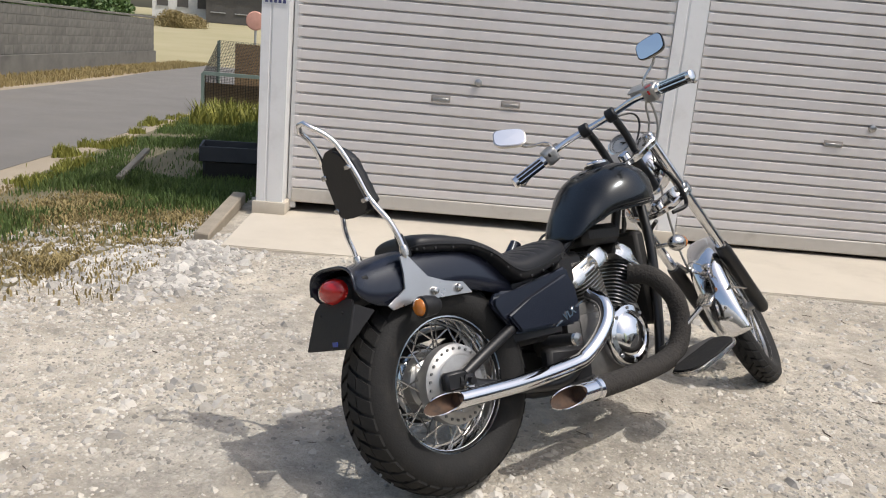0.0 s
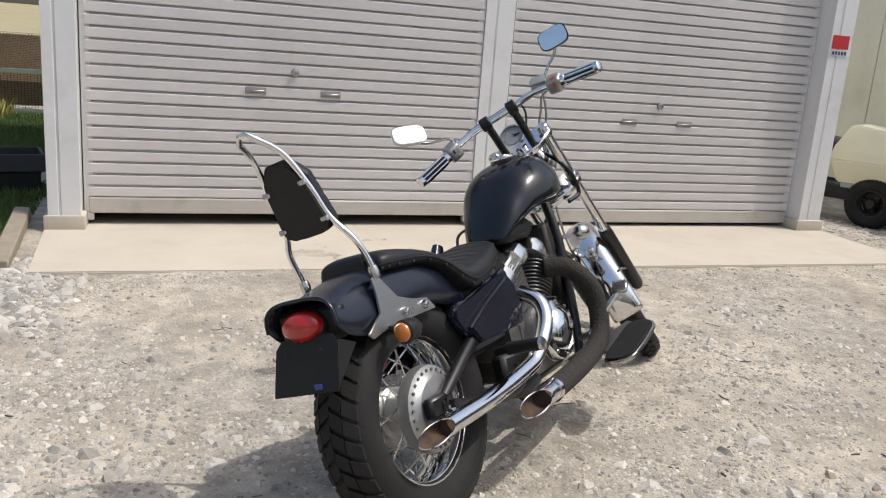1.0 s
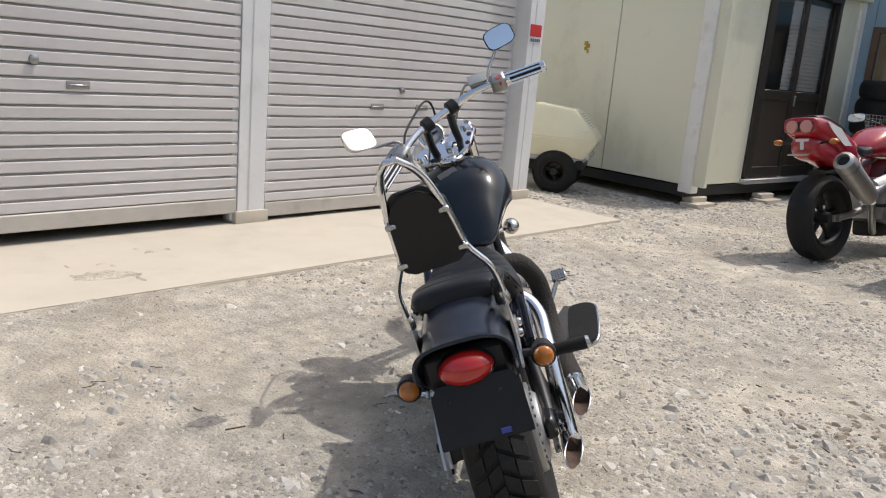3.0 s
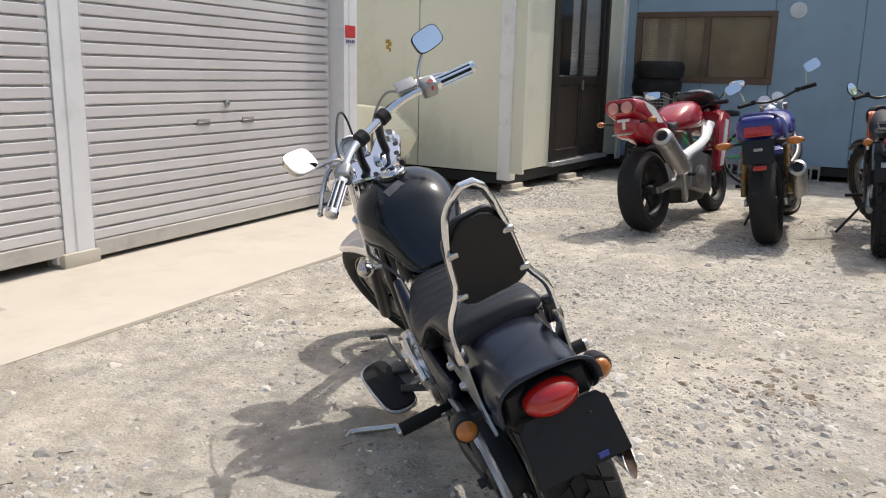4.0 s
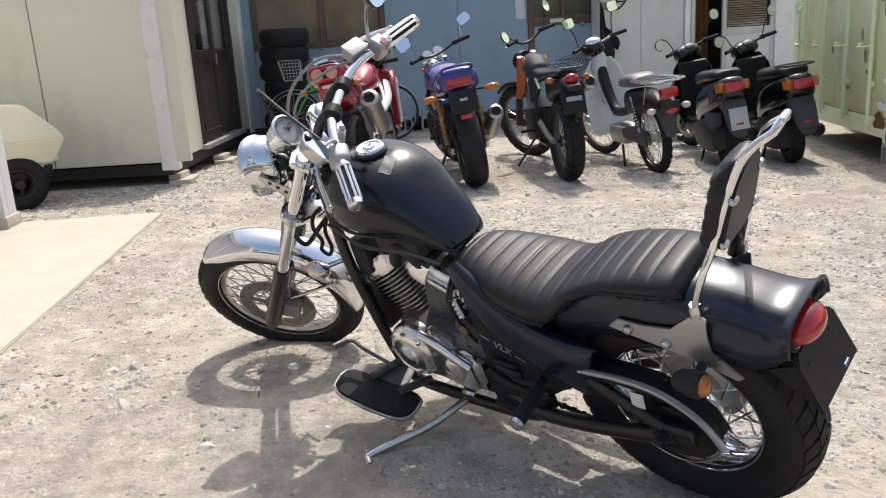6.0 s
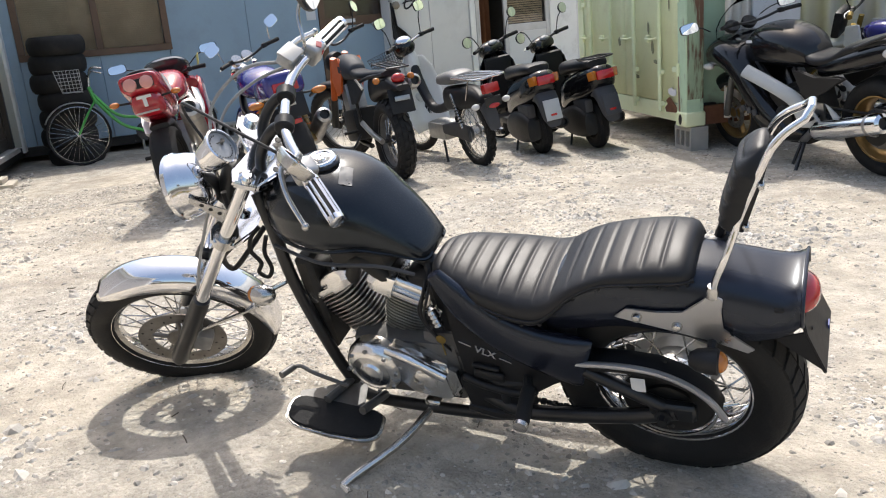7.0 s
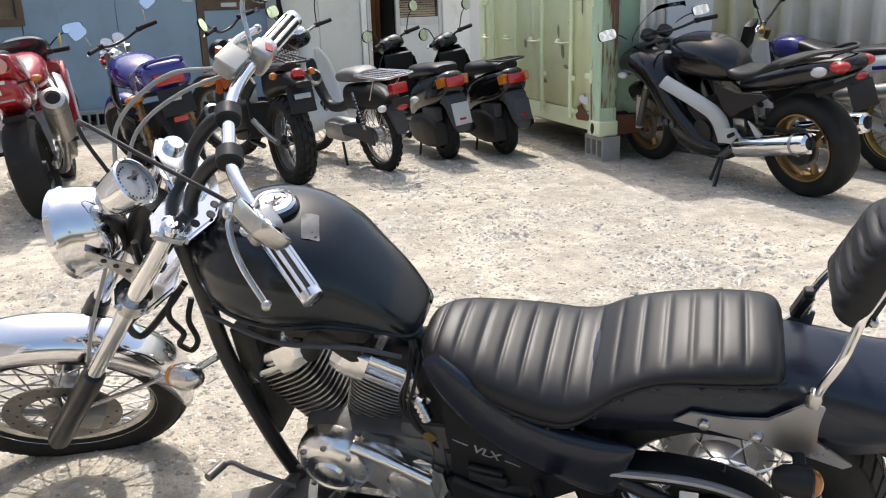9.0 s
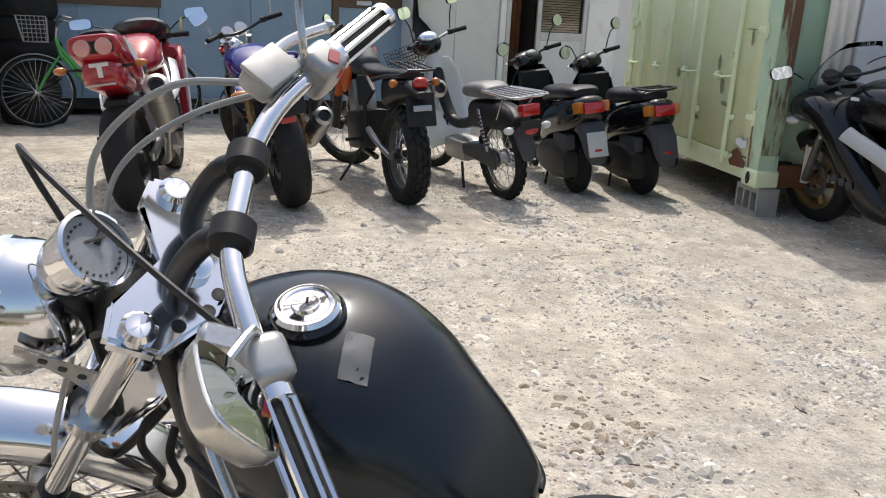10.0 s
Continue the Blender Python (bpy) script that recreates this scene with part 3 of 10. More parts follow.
def letters(name, text, size, m, material, parent=None, depth=0.001):
    cu = bpy.data.curves.new(name, "FONT")
    cu.body, cu.size, cu.extrude, cu.offset, cu.align_x, cu.align_y = text, size, depth, size * 0.03, "CENTER", "CENTER"
    tmp = bpy.data.objects.new(name, cu)
    scene.collection.objects.link(tmp)
    dg = bpy.context.evaluated_depsgraph_get()
    me = bpy.data.meshes.new_from_object(tmp.evaluated_get(dg))
    bpy.data.objects.remove(tmp)
    me.transform(m)
    me.materials.clear()
    me.materials.append(material)
    ob = new(name, me)
    if parent is not None:
        ob.parent = parent
    return ob

# ---- ground ----
def spaced(lo, hi, step, reach, grow=1.35):
    c = list(np.arange(lo, hi + 1e-6, step))
    d, s = [], step
    while (d[-1] if d else 0) < reach:
        s *= grow
        d.append((d[-1] if d else 0) + s)
    return np.array([lo - v for v in d[::-1]] + c + [hi + v for v in d])


gx, gy = spaced(-2.4, 6.6, 0.05, 900), spaced(-1.6, 5.6, 0.05, 900)
XX, YY = np.meshgrid(gx, gy)
rs = np.random.RandomState(4)
ZZ = np.zeros_like(XX)
for k in range(40):
    wl = 0.18 * 1.09 ** k
    a = rs.uniform(0, 2 * math.pi)
    ZZ += 0.0011 * wl ** 0.5 * np.sin(2 * math.pi / wl * (XX * math.cos(a) + YY * math.sin(a)) + rs.uniform(0, 6.28))
near = np.clip((3.4 - np.hypot((XX - 2.1) / 1.6, (YY - 2.0) / 1.4)) / 1.0, 0, 1)
ZZ -= 0.010 * np.exp(-((XX - 0.1) / 0.5) ** 2 - ((YY - 2.5) / 0.5) ** 2)
ZZ = ZZ * near + rs.normal(0, 0.0016, XX.shape) * near - 0.012
ZZ += np.clip((YY - 4.25) / 0.45, 0, 1) * 0.027 * np.clip((XX + 1.7) / 0.4, 0, 1) * np.clip((5.25 - XX) / 0.35, 0, 1) * np.clip((9 - YY) / 1.0, 0, 1)
nx, ny = len(gx), len(gy)
idx = np.arange(nx * ny).reshape(ny, nx)
quads = np.stack([idx[:-1, :-1], idx[:-1, 1:], idx[1:, 1:], idx[1:, :-1]], -1).reshape(-1, 4)
me = bpy.data.meshes.new("ground")
me.from_pydata(np.stack([XX, YY, ZZ], -1).reshape(-1, 3).tolist(), [], quads.tolist())
me.polygons.foreach_set("use_smooth", [True] * len(me.polygons))
me.materials.append(GRAVEL)
ground = tagged(new("ground", me), "pale trodden gravel yard with dusty wheel tracks", "gravel yard", kind="structure")


def ground_z(px, py):
    """Height of the yard sheet under given points."""
    i = np.clip(np.searchsorted(gx, px) - 1, 0, nx - 2)
    j = np.clip(np.searchsorted(gy, py) - 1, 0, ny - 2)
    u, v = (px - gx[i]) / (gx[i + 1] - gx[i]), (py - gy[j]) / (gy[j + 1] - gy[j])
    return ZZ[j, i] * (1 - u) * (1 - v) + ZZ[j, i + 1] * u * (1 - v) + ZZ[j + 1, i] * (1 - u) * v + ZZ[j + 1, i + 1] * u * v


def stones(name, count, area, size, material, label, seed, z=-0.012, flat=0.6, weight=None):
    """Loose stones, each a squashed uneven lump, in one mesh."""
    r = np.random.RandomState(seed)
    base = np.array([(1, 0, 0), (0.5, 0.87, 0), (-0.5, 0.87, 0), (-1, 0, 0), (-0.5, -0.87, 0), (0.5, -0.87, 0), (0.45, 0.3, 0.75), (-0.45, 0.35, 0.8), (-0.1, -0.5, 0.7)])
    fc = [(0, 1, 6), (1, 2, 7), (1, 7, 6), (2, 3, 7), (3, 4, 8), (3, 8, 7), (4, 5, 8), (5, 0, 6), (5, 6, 8), (6, 7, 8)]
    pts = []
    while len(pts) < count:
        x, y = r.uniform(area[0], area[2]), r.uniform(area[1], area[3])
        if weight is None or r.uniform() < weight(x, y):
            pts.append((x, y))
    pts = np.array(pts)
    sz = size * np.exp(np.clip(r.normal(0, 0.55, count), -1.0, 1.25))[:, None]
    b = base[None] * r.uniform(0.7, 1.3, (count, 9, 3)) * np.stack([sz, sz * r.uniform(0.6, 1.0, (count, 1)), sz * flat], -1)
    a = r.uniform(0, 6.28, (count, 1))
    ca, sa = np.cos(a), np.sin(a)
    vs = np.stack([b[:, :, 0] * ca - b[:, :, 1] * sa + pts[:, :1], b[:, :, 0] * sa + b[:, :, 1] * ca + pts[:, 1:], b[:, :, 2] + (z + 0.012) + ground_z(pts[:, 0], pts[:, 1])[:, None] - sz * 0.15], -1).reshape(-1, 3).tolist()
    fs = (np.array(fc)[None] + 9 * np.arange(count)[:, None, None]).reshape(-1, 3).tolist()
    m = bpy.data.meshes.new(name)
    m.from_pydata(vs, [], fs)
    m.materials.append(material)
    return tagged(new(name, m), label, "gravel", kind="stuff")


def yard(x, y):
    p = noise.noise(V(x * 0.9, y * 0.9, 3.1)) + 0.6 * noise.noise(V(x * 2.3, y * 2.3, 1.7))
    if y > 4.75 and x > -1.15:
        return 0.0
    heap = 0.9 * math.exp(-((x + 1.3) / 0.9) ** 2 - ((y - 2.6) / 1.5) ** 2)
    heap += 0.5 * math.exp(-((x - 2.2) / 1.1) ** 2 - ((y - 2.0) / 1.3) ** 2)
    return min(1, max(0.12, 0.28 + 1.6 * p + heap))


stones("loose_gravel", 92000, (-2.3, -1.4, 6.4, 4.8), 0.0056, PEBBLE, "small grey loose gravel on trodden yard", 11, weight=yard)
stones("loose_pebbles", 1700, (-2.0, -1.0, 6.4, 4.75), 0.0115, PEBBLE_PALE, "pale loose pebbles scattered on yard", 12, weight=yard)


def crushed(x, y):
    p = noise.noise(V(x * 1.6, y * 1.6, 7.7)) + 0.5 * noise.noise(V(x * 4.1, y * 4.1, 2.2))
    clump = 1.3 * math.exp(-((x - 1.55) / 0.40) ** 2 - ((y - 2.05) / 0.36) ** 2) + 1.0 * math.exp(-((x + 1.15) / 0.65) ** 2 - ((y - 2.5) / 1.3) ** 2)
    return 0 if y > 4.68 and x > -1.2 else min(1, max(0.02, 1.8 * (p - 0.05) + clump))


stones("crushed_stone", 8500, (-2.2, -1.2, 6.4, 4.9), 0.0105, PEBBLE_CRUSHED, "sharp grey crushed stone in loose patches", 15, flat=0.75, weight=crushed)
stones("brown_clods", 260, (1.0, 1.55, 2.1, 2.6), 0.0095, CLOD, "brown earthy clods among the gravel", 16, flat=0.6, weight=lambda x, y: math.exp(-((x - 1.55) / 0.26) ** 2 - ((y - 2.05) / 0.24) ** 2))
r = np.random.RandomState(21)
bm = bmesh.new()
for k in range(150):
    x, y, a, ln = r.uniform(-2.0, 4.5), r.uniform(-0.6, 4.6), r.uniform(0, 6.28), r.uniform(0.02, 0.07)
    z = float(ground_z(np.array([x]), np.array([y]))[0]) + 0.003
    d = V(math.cos(a), math.sin(a), 0) * ln
    tube(bm, [V(x, y, z), V(x, y, z) + d * 0.5 + V(-d.y, d.x, 0) * r.uniform(-0.2, 0.2), V(x, y, z) + d], r.uniform(0.0012, 0.0026), 5)
me = bpy.data.meshes.new("twigs")
bm.to_mesh(me)
bm.free()
me.materials.append(TWIG)
tagged(new("twigs", me), "short dry dark twigs scattered on the yard", "twigs", kind="stuff")
stones("white_gravel", 4200, (-2.7, 3.0, -0.7, 5.6), 0.017, PEBBLE_HEAP, "heaped pale crushed stone beside the slab", 13, z=-0.008, weight=lambda x, y: (0 if x > -1.13 and y > 4.74 else 1) * max(0, 1.15 - math.hypot((x + 1.62) / 0.72, (y - 4.55) / 0.80) + 0.55 * noise.noise(V(x * 2.1, y * 2.1, 0.4))))
stones("yard_edge_gravel", 2600, (4.55, 4.4, 8.2, 6.4), 0.013, PEBBLE, "grey gravel against the cabin base", 14, weight=lambda x, y: 1.0 if (y < 4.95 - (x - 6.0) * 0.12 or x < 6.02) and x > 4.50 + 0.06 * (y - 4.7) else 0.0)

# ---- slab and garage ----
WALL_Y = 5.862
bm = bmesh.new()
plate(bm, [(-1.14, 4.775), (4.43, 4.685), (4.62, 7.9), (-1.28, 7.9)], 0.10, Matrix.Translation((0, 0, -0.022)), 0.006)
tagged(part("slab", bm, CONCRETE), "pale cream concrete apron before the garage", "concrete slab", kind="structure")

garage = thing("garage", Matrix.Translation((0, 5.877, 0)), "pale grey steel double garage with two roller shutters", "garage", kind="structure")


def post(x, w, y0):
    bm = bmesh.new()
    d = 0.12 - y0
    pr = [(-w / 2, 0), (-w / 2 + 0.012, -0.0), (-w * 0.18, 0), (-w * 0.15, 0.008), (-w * 0.11, 0.008), (-w * 0.08, 0), (w / 2, 0), (w / 2, d), (-w / 2, d)]
    loft(bm, [[V(x + px, y0 + py, z) for px, py in pr] for z in (0.03, 2.75)])
    return part("post", bm, POST, garage, "white painted steel post", sharp=20)


posts = [(-1.070, 0.176, -0.164), (1.621, 0.206, -0.034), (4.373, 0.204, -0.164)]
for px, pw, py in posts:
    post(px, pw, py)
    bm = bmesh.new()
    box(bm, (px, (py + 0.10) / 2 - 0.01, 0.065), (pw + 0.05, 0.12 - py, 0.09), bev=0.012, seg=2)
    part("post_foot", bm, CONCRETE, garage, "chipped concrete foot")
for px, x2 in ((-0.965, -0.930), (1.505, 1.500), (1.737, 1.742), (4.235, 4.255)):
    bm = bmesh.new()
    box(bm, ((px + x2) / 2, 0.012, 1.4), (0.055, 0.05, 2.7), bev=0.004)
    part("guide_rail", bm, POST, garage, "pale shutter guide rail")


def slat_mesh(length):
    pr = [(0.008, 0.002), (-0.009, 0.004), (-0.0122, 0.009), (-0.0125, 0.034), (-0.0118, 0.0580), (-0.0075, 0.0615), (0.010, 0.0635), (0.012, 0.072), (0.014, 0.072), (0.014, 0.0)]
    bm = bmesh.new()
    loft(bm, [[V(x, y, z) for y, z in pr] for x in (0, length)])
    bmesh.ops.recalc_face_normals(bm, faces=bm.faces)
    m = bpy.data.meshes.new("slat")
    bm.to_mesh(m)
    bm.free()
    m.polygons.foreach_set("use_smooth", [True] * len(m.polygons))
    m.set_sharp_from_angle(angle=radians(18))
    m.materials.append(SLAT)
    return m


def shutter(x0, x1, gap, hz, mid, name):
    sh = thing(name, Matrix.Translation((x0, WALL_Y, gap)), "closed pale grey steel roller shutter with thin dark grooves", "roller shutter", "garage shutters")
    bm = bmesh.new()
    box(bm, ((x1 - x0) / 2, -0.004, 0.048), (x1 - x0, 0.034, 0.096), bev=0.006)
    part("bottom_bar", bm, BAR_BEIGE, sh, "dusty beige metal bottom bar")
    m = slat_mesh(x1 - x0)
    for i in range(35):
        share("slat", m, sh, Matrix.Translation((0, 0, 0.098 + 0.072 * i)))
    for dx in (-0.235, 0.235):
        c = mid - x0 + dx
        bm = bmesh.new()
        box(bm, (c, -0.010, hz - gap), (0.13, 0.016, 0.044), bev=0.006, seg=2)
        h = part("handle", bm, HANDLE_GREY, sh, "recessed finger pull")
        bm = bmesh.new()
        box(bm, (c, -0.0190, hz - 0.008 - gap), (0.105, 0.004, 0.022), bev=0.002)
        part("handle_slot", bm, STEEL, h)
    bm = bmesh.new()
    lathe(bm, [(0.0, 0), (0.026, 0), (0.024, 0.014), (0.012, 0.02), (0, 0.02)], along((mid - x0 + 0.006, -0.011, hz + 0.124 - gap), (0, -1, 0)), 20)
    part("lock", bm, STEEL, sh, "round steel lock")
    return sh


shutter(-0.945, 1.512, 0.098, 0.882, 0.264, "roller_shutter")
shutter(1.732, 4.245, 0.055, 0.806, 2.940, "roller_shutter")
# walls, roof and dim inside of the garage
bm = bmesh.new()
box(bm, (1.66, 4.0, 1.45), (5.7, 0.10, 2.8))
part("back_wall", bm, FENCE, garage)
for sx in (-1.13, 4.44):
    bm = bmesh.new()
    for i in range(20):
        box(bm, (sx, 0.20 + 0.19 * i, 1.4), (0.05, 0.15, 2.7))
        box(bm, (sx, 0.30 + 0.19 * i, 1.4), (0.025, 0.06, 2.7))
    part("side_wall", bm, WHITE_WALL, garage, "ribbed pale sheet side wall")
bm = bmesh.new()
box(bm, (1.66, 1.95, 2.82), (5.9, 4.3, 0.10))
part("roof", bm, WHITE_WALL, garage)
bm = bmesh.new()
box(bm, (1.65, 0.0, 2.70), (5.55, 0.22, 0.30), bev=0.01)
part("lintel", bm, POST, garage, "pale grey shutter box over the openings")
# stickers: a red field over lettering on the outer posts
for px, pz, tw in ((4.366, 1.493, 0.157), (-1.070, 1.493, 0.157)):
    st = thing("sticker", Matrix.Translation((px, 5.708, pz)), "small red and white security sticker on the post", "sticker", "post stickers")
    bm = bmesh.new()
    box(bm, (0, 0.002, 0), (tw, 0.002, 0.10))
    part("red_field", bm, STICKER_RED, st)
    bm = bmesh.new()
    box(bm, (0, 0.002, -0.08), (tw, 0.002, 0.05))
    part("lower_band", bm, PAPER, st)
    bm = bmesh.new()
    for q in range(5):
        box(bm, (-tw * 0.36 + q * tw * 0.18, 0.0, -0.08), (tw * 0.12, 0.002, 0.026))
    part("bars", bm, INK, st)

# ---- cream cabin ----
CAB = Matrix.Translation((6.012, 4.889, 0)) @ Matrix.Rotation(radians(-7), 4, "Z")
cabin = thing("cabin", CAB, "cream prefabricated steel site cabin on skids", "site cabin", kind="structure")


def cab_box(name, c, s, material, label="", bev=0.004, parent=None):
    bm = bmesh.new()
    box(bm, c, s, bev=bev)
    return part(name, bm, material, parent or cabin, label)


for i in range(3):
    cab_box("wall_panel", (0.02, 0.46 + 1.26 * i, 1.225), (0.05, 1.25, 2.06), CREAM, "cream sheet panel")
cab_box("corner_post", (0.035, 0.035, 1.18), (0.13, 0.15, 2.12), CREAM_TRIM, "white corner post", 0.008)
cab_box("corner_post", (3.06, 0.035, 1.18), (0.15, 0.12, 2.12), CREAM_TRIM, "white corner post", 0.008)
cab_box("wall_panel", (0.535, 0.03, 1.225), (0.85, 0.05, 2.06), CREAM, "cream sheet panel")
cab_box("wall_panel", (2.75, 0.03, 1.225), (0.50, 0.05, 2.06), CREAM, "cream sheet panel")
cab_box("base_rail", (1.55, 0.06, 0.13), (3.15, 0.10, 0.10), DARK, "black steel skid rail")
cab_box("base_rail", (0.05, 2.0, 0.13), (0.10, 3.9, 0.10), DARK, "black steel skid rail")
cab_box("roof", (1.555, 1.95, 2.285), (3.14, 4.05, 0.08), CREAM)
cab_box("back_wall", (1.55, 3.95, 1.22), (3.1, 0.05, 2.06), CREAM)
cab_box("far_wall", (3.08, 1.95, 1.22), (0.05, 3.8, 2.06), CREAM)
cab_box("floor", (1.55, 1.95, 0.21), (3.0, 3.8, 0.05), TIMBER)
for (bx, by) in ((0.16, -0.02), (1.35, -0.10)):
    bm = bmesh.new()
    box(bm, (bx, by, 0.005), (0.34, 0.20, 0.045), (0, 0, 4), bev=0.006)
    box(bm, (bx + 0.02, by + 0.05, 0.052), (0.26, 0.12, 0.05), bev=0.006)
    part("packing_block", bm, CONCRETE, cabin, "grey packing stones under the skid")
bm = bmesh.new()
for q in range(4):
    box(bm, (-0.009, 1.50 - 0.03 * (q % 2), 1.49 - 0.028 * q), (0.004, 0.05 - 0.008 * q, 0.04))
part("paint_mark", bm, YELLOW, cabin, "old yellow paint mark")
door = new("door")
door.parent = cabin
DX0, DX1 = 0.96, 2.50
cab_box("sill", ((DX0 + DX1) / 2, 0.0, 0.21), (DX1 - DX0 + 0.06, 0.13, 0.05), ALU, "aluminium sill", parent=door)
cab_box("head", ((DX0 + DX1) / 2, 0.02, 2.205), (DX1 - DX0, 0.10, 0.08), DARK_FRAME, parent=door)
for x in (DX0 + 0.03, DX1 - 0.03):
    cab_box("jamb", (x, 0.02, 1.225), (0.06, 0.09, 1.98), DARK_FRAME, "dark bronze jamb", parent=door)
for q in range(2):
    x0 = DX0 + 0.06 + q * 0.74
    yy = 0.0 if q == 0 else 0.04
    for nm, c, s in (("stile", (x0 + 0.04, yy, 1.20), (0.08, 0.035, 1.90)), ("stile", (x0 + 0.70, yy, 1.20), (0.08, 0.035, 1.90)), ("rail", (x0 + 0.37, yy, 1.12), (0.58, 0.034, 0.10)), ("rail", (x0 + 0.37, yy, 0.30), (0.58, 0.034, 0.12))):
        cab_box(nm, c, s, DARK_FRAME, parent=door)
    cab_box("lower_panel", (x0 + 0.37, yy + 0.006, 0.71), (0.58, 0.012, 0.72), DARK_PANEL, "dark brown lower panel", 0.002, door)
    g = cab_box("door_pane", (x0 + 0.37, yy + 0.006, 1.66), (0.58, 0.006, 0.98), WINDOW_GLASS, "clear upper pane", 0, door)
    g.visible_shadow = False
    # blind strips made wider, their pale slats standing in for glass reflections
    bm = bmesh.new()
    for k in range(22):
        box(bm, (x0 + (0.56 if q == 0 else 0.36), yy + 0.030, 1.20 + 0.042 * k), (0.20 if q == 0 else 0.54, 0.003, 0.040), (24, 0, 0))
    part("blind", bm, BLIND_GREY, door, "grey slatted blind, widened for pale reflections in the pane")
cab_box("lock_plate", (DX0 + 0.80, -0.022, 1.07), (0.035, 0.014, 0.11), STEEL, "steel lock plate", parent=door)

# ---- blue building ----
BX = 9.083
blue = thing("blue_building", Matrix.Translation((BX, 0, 0)) @ Matrix.Diagonal((1, 0.937, 0.937, 1)), "blue panelled site office with brown window frames", "site office", kind="structure")


def bb(name, y0, y1, z0, z1, material, label="", x=0.0, th=0.06, parent=None, bev=0.004):
    bm = bmesh.new()
    box(bm, (x + th / 2, (y0 + y1) / 2, (z0 + z1) / 2), (th, y1 - y0, z1 - z0), bev=bev)
    return part(name, bm, material, parent or blue, label)


for y0, y1, z0, z1 in ((4.67, 6.2, 0.18, 2.9), (3.77, 4.665, 0.18, 1.20), (2.93, 3.765, 0.18, 1.20), (2.925, 4.665, 2.10, 2.9), (1.90, 2.92, 0.18, 2.9), (0.93, 1.895, 0.18, 2.9), (-0.06, 0.925, 2.25, 2.9)):
    bb("wall_panel", y0, y1, z0, z1, BLUE_PANEL, "blue painted sheet panel")
# black strip stands in for the shadow gap below the raised panels
bb("base_rail", -0.06, 6.2, 0.06, 0.17, DARK, "black strip for the shadow gap under the wall", x=0.01)
win = new("window")
win.parent = blue
for nm, y0, y1, z0, z1 in (("sill", 2.89, 4.67, 1.19, 1.27), ("head", 2.89, 4.67, 2.04, 2.11), ("jamb", 2.89, 2.97, 1.27, 2.04), ("jamb", 4.59, 4.67, 1.27, 2.04), ("mullion", 3.70, 3.78, 1.27, 2.04)):
    bb(nm, y0, y1, z0, z1, BROWN_FRAME, "brown window frame", x=-0.02, th=0.07, parent=win)
for y0, y1 in ((2.97, 3.70), (3.78, 4.59)):
    g = bb("pane", y0, y1, 1.27, 2.04, WINDOW_GLASS, "", x=0.012, th=0.006, parent=win, bev=0)
    bm = bmesh.new()
    for k in range(30):
        box(bm, (0.05, (y0 + y1) / 2 + (0.12 if y0 > 3.5 else 0), 1.29 + 0.0255 * k), (0.003, (y1 - y0) - (0.26 if y0 > 3.5 else 0.02), 0.027), (0, 28, 0))
    part("blind", bm, BLIND, win, "tan slatted blind")
    bm = bmesh.new()
    box(bm, (0.10, (y0 + y1) / 2, 1.655), (0.01, y1 - y0, 0.77))
    part("curtain", bm, BLIND, win, "tan curtain behind the blind")
# brown framed door with blue lower panel
dr = new("door")
dr.parent = blue
for nm, y0, y1, z0, z1 in (("jamb", 0.84, 0.925, 0.17, 2.25), ("jamb", -0.06, 0.02, 0.17, 2.25), ("rail", 0.02, 0.84, 1.30, 1.42), ("head", 0.02, 0.84, 2.15, 2.25), ("stile", 0.40, 0.46, 1.42, 2.15)):
    bb(nm, y0, y1, z0, z1, BROWN_FRAME, "brown door frame", x=-0.015, th=0.06, parent=dr)
bb("lower_panel", 0.02, 0.84, 0.17, 1.30, BLUE_PANEL, "blue lower panel", x=0.0, th=0.04, parent=dr)
bb("pane", 0.02, 0.84, 1.42, 2.15, WINDOW_GLASS, "", x=0.01, th=0.006, parent=dr, bev=0)
bb("curtain", 0.02, 0.84, 1.42, 2.15, BROWN_FRAME, "dark brown curtain", x=0.06, th=0.01, parent=dr, bev=0)
bb("paper_plate", 0.42, 0.62, 1.335, 1.385, PAPER, "white name plate", x=-0.022, th=0.006, parent=dr, bev=0)
kn = bmesh.new()
lathe(kn, [(0, 0), (0.012, 0), (0.012, 0.03), (0.030, 0.038), (0.030, 0.058), (0.018, 0.068), (0, 0.068)], along((-0.016, 0.17, 1.29), (-1, 0, 0)), 20)
part("door_knob", kn, STEEL, dr, "round steel knob")
dk = bmesh.new()
lathe(dk, [(0, 0), (0.10, 0), (0.10, 0.012), (0.085, 0.02), (0, 0.022)], along((0.0, 2.657, 2.11), (-1, 0, 0)), 28)
part("wall_disc", dk, PAPER, blue, "pale round cover on the wall")
nt = thing("notice", Matrix.Translation((BX - 0.008, 0.968, 1.52)), "tall white paper notice on blue wall", "notice")
bm = bmesh.new()
box(bm, (0, 0, 0), (0.006, 0.12, 0.40))
part("sheet", bm, PAPER, nt)
bb("roof", -0.06, 6.2, 2.9, 3.0, BLUE_PANEL, x=-0.1, th=3.2)
bb("back_wall", -0.06, 6.2, 0.1, 2.9, BLUE_PANEL, x=3.0, th=0.06)
bb("inner_floor", -0.06, 6.2, 0.12, 0.17, TIMBER, x=0.1, th=2.9)

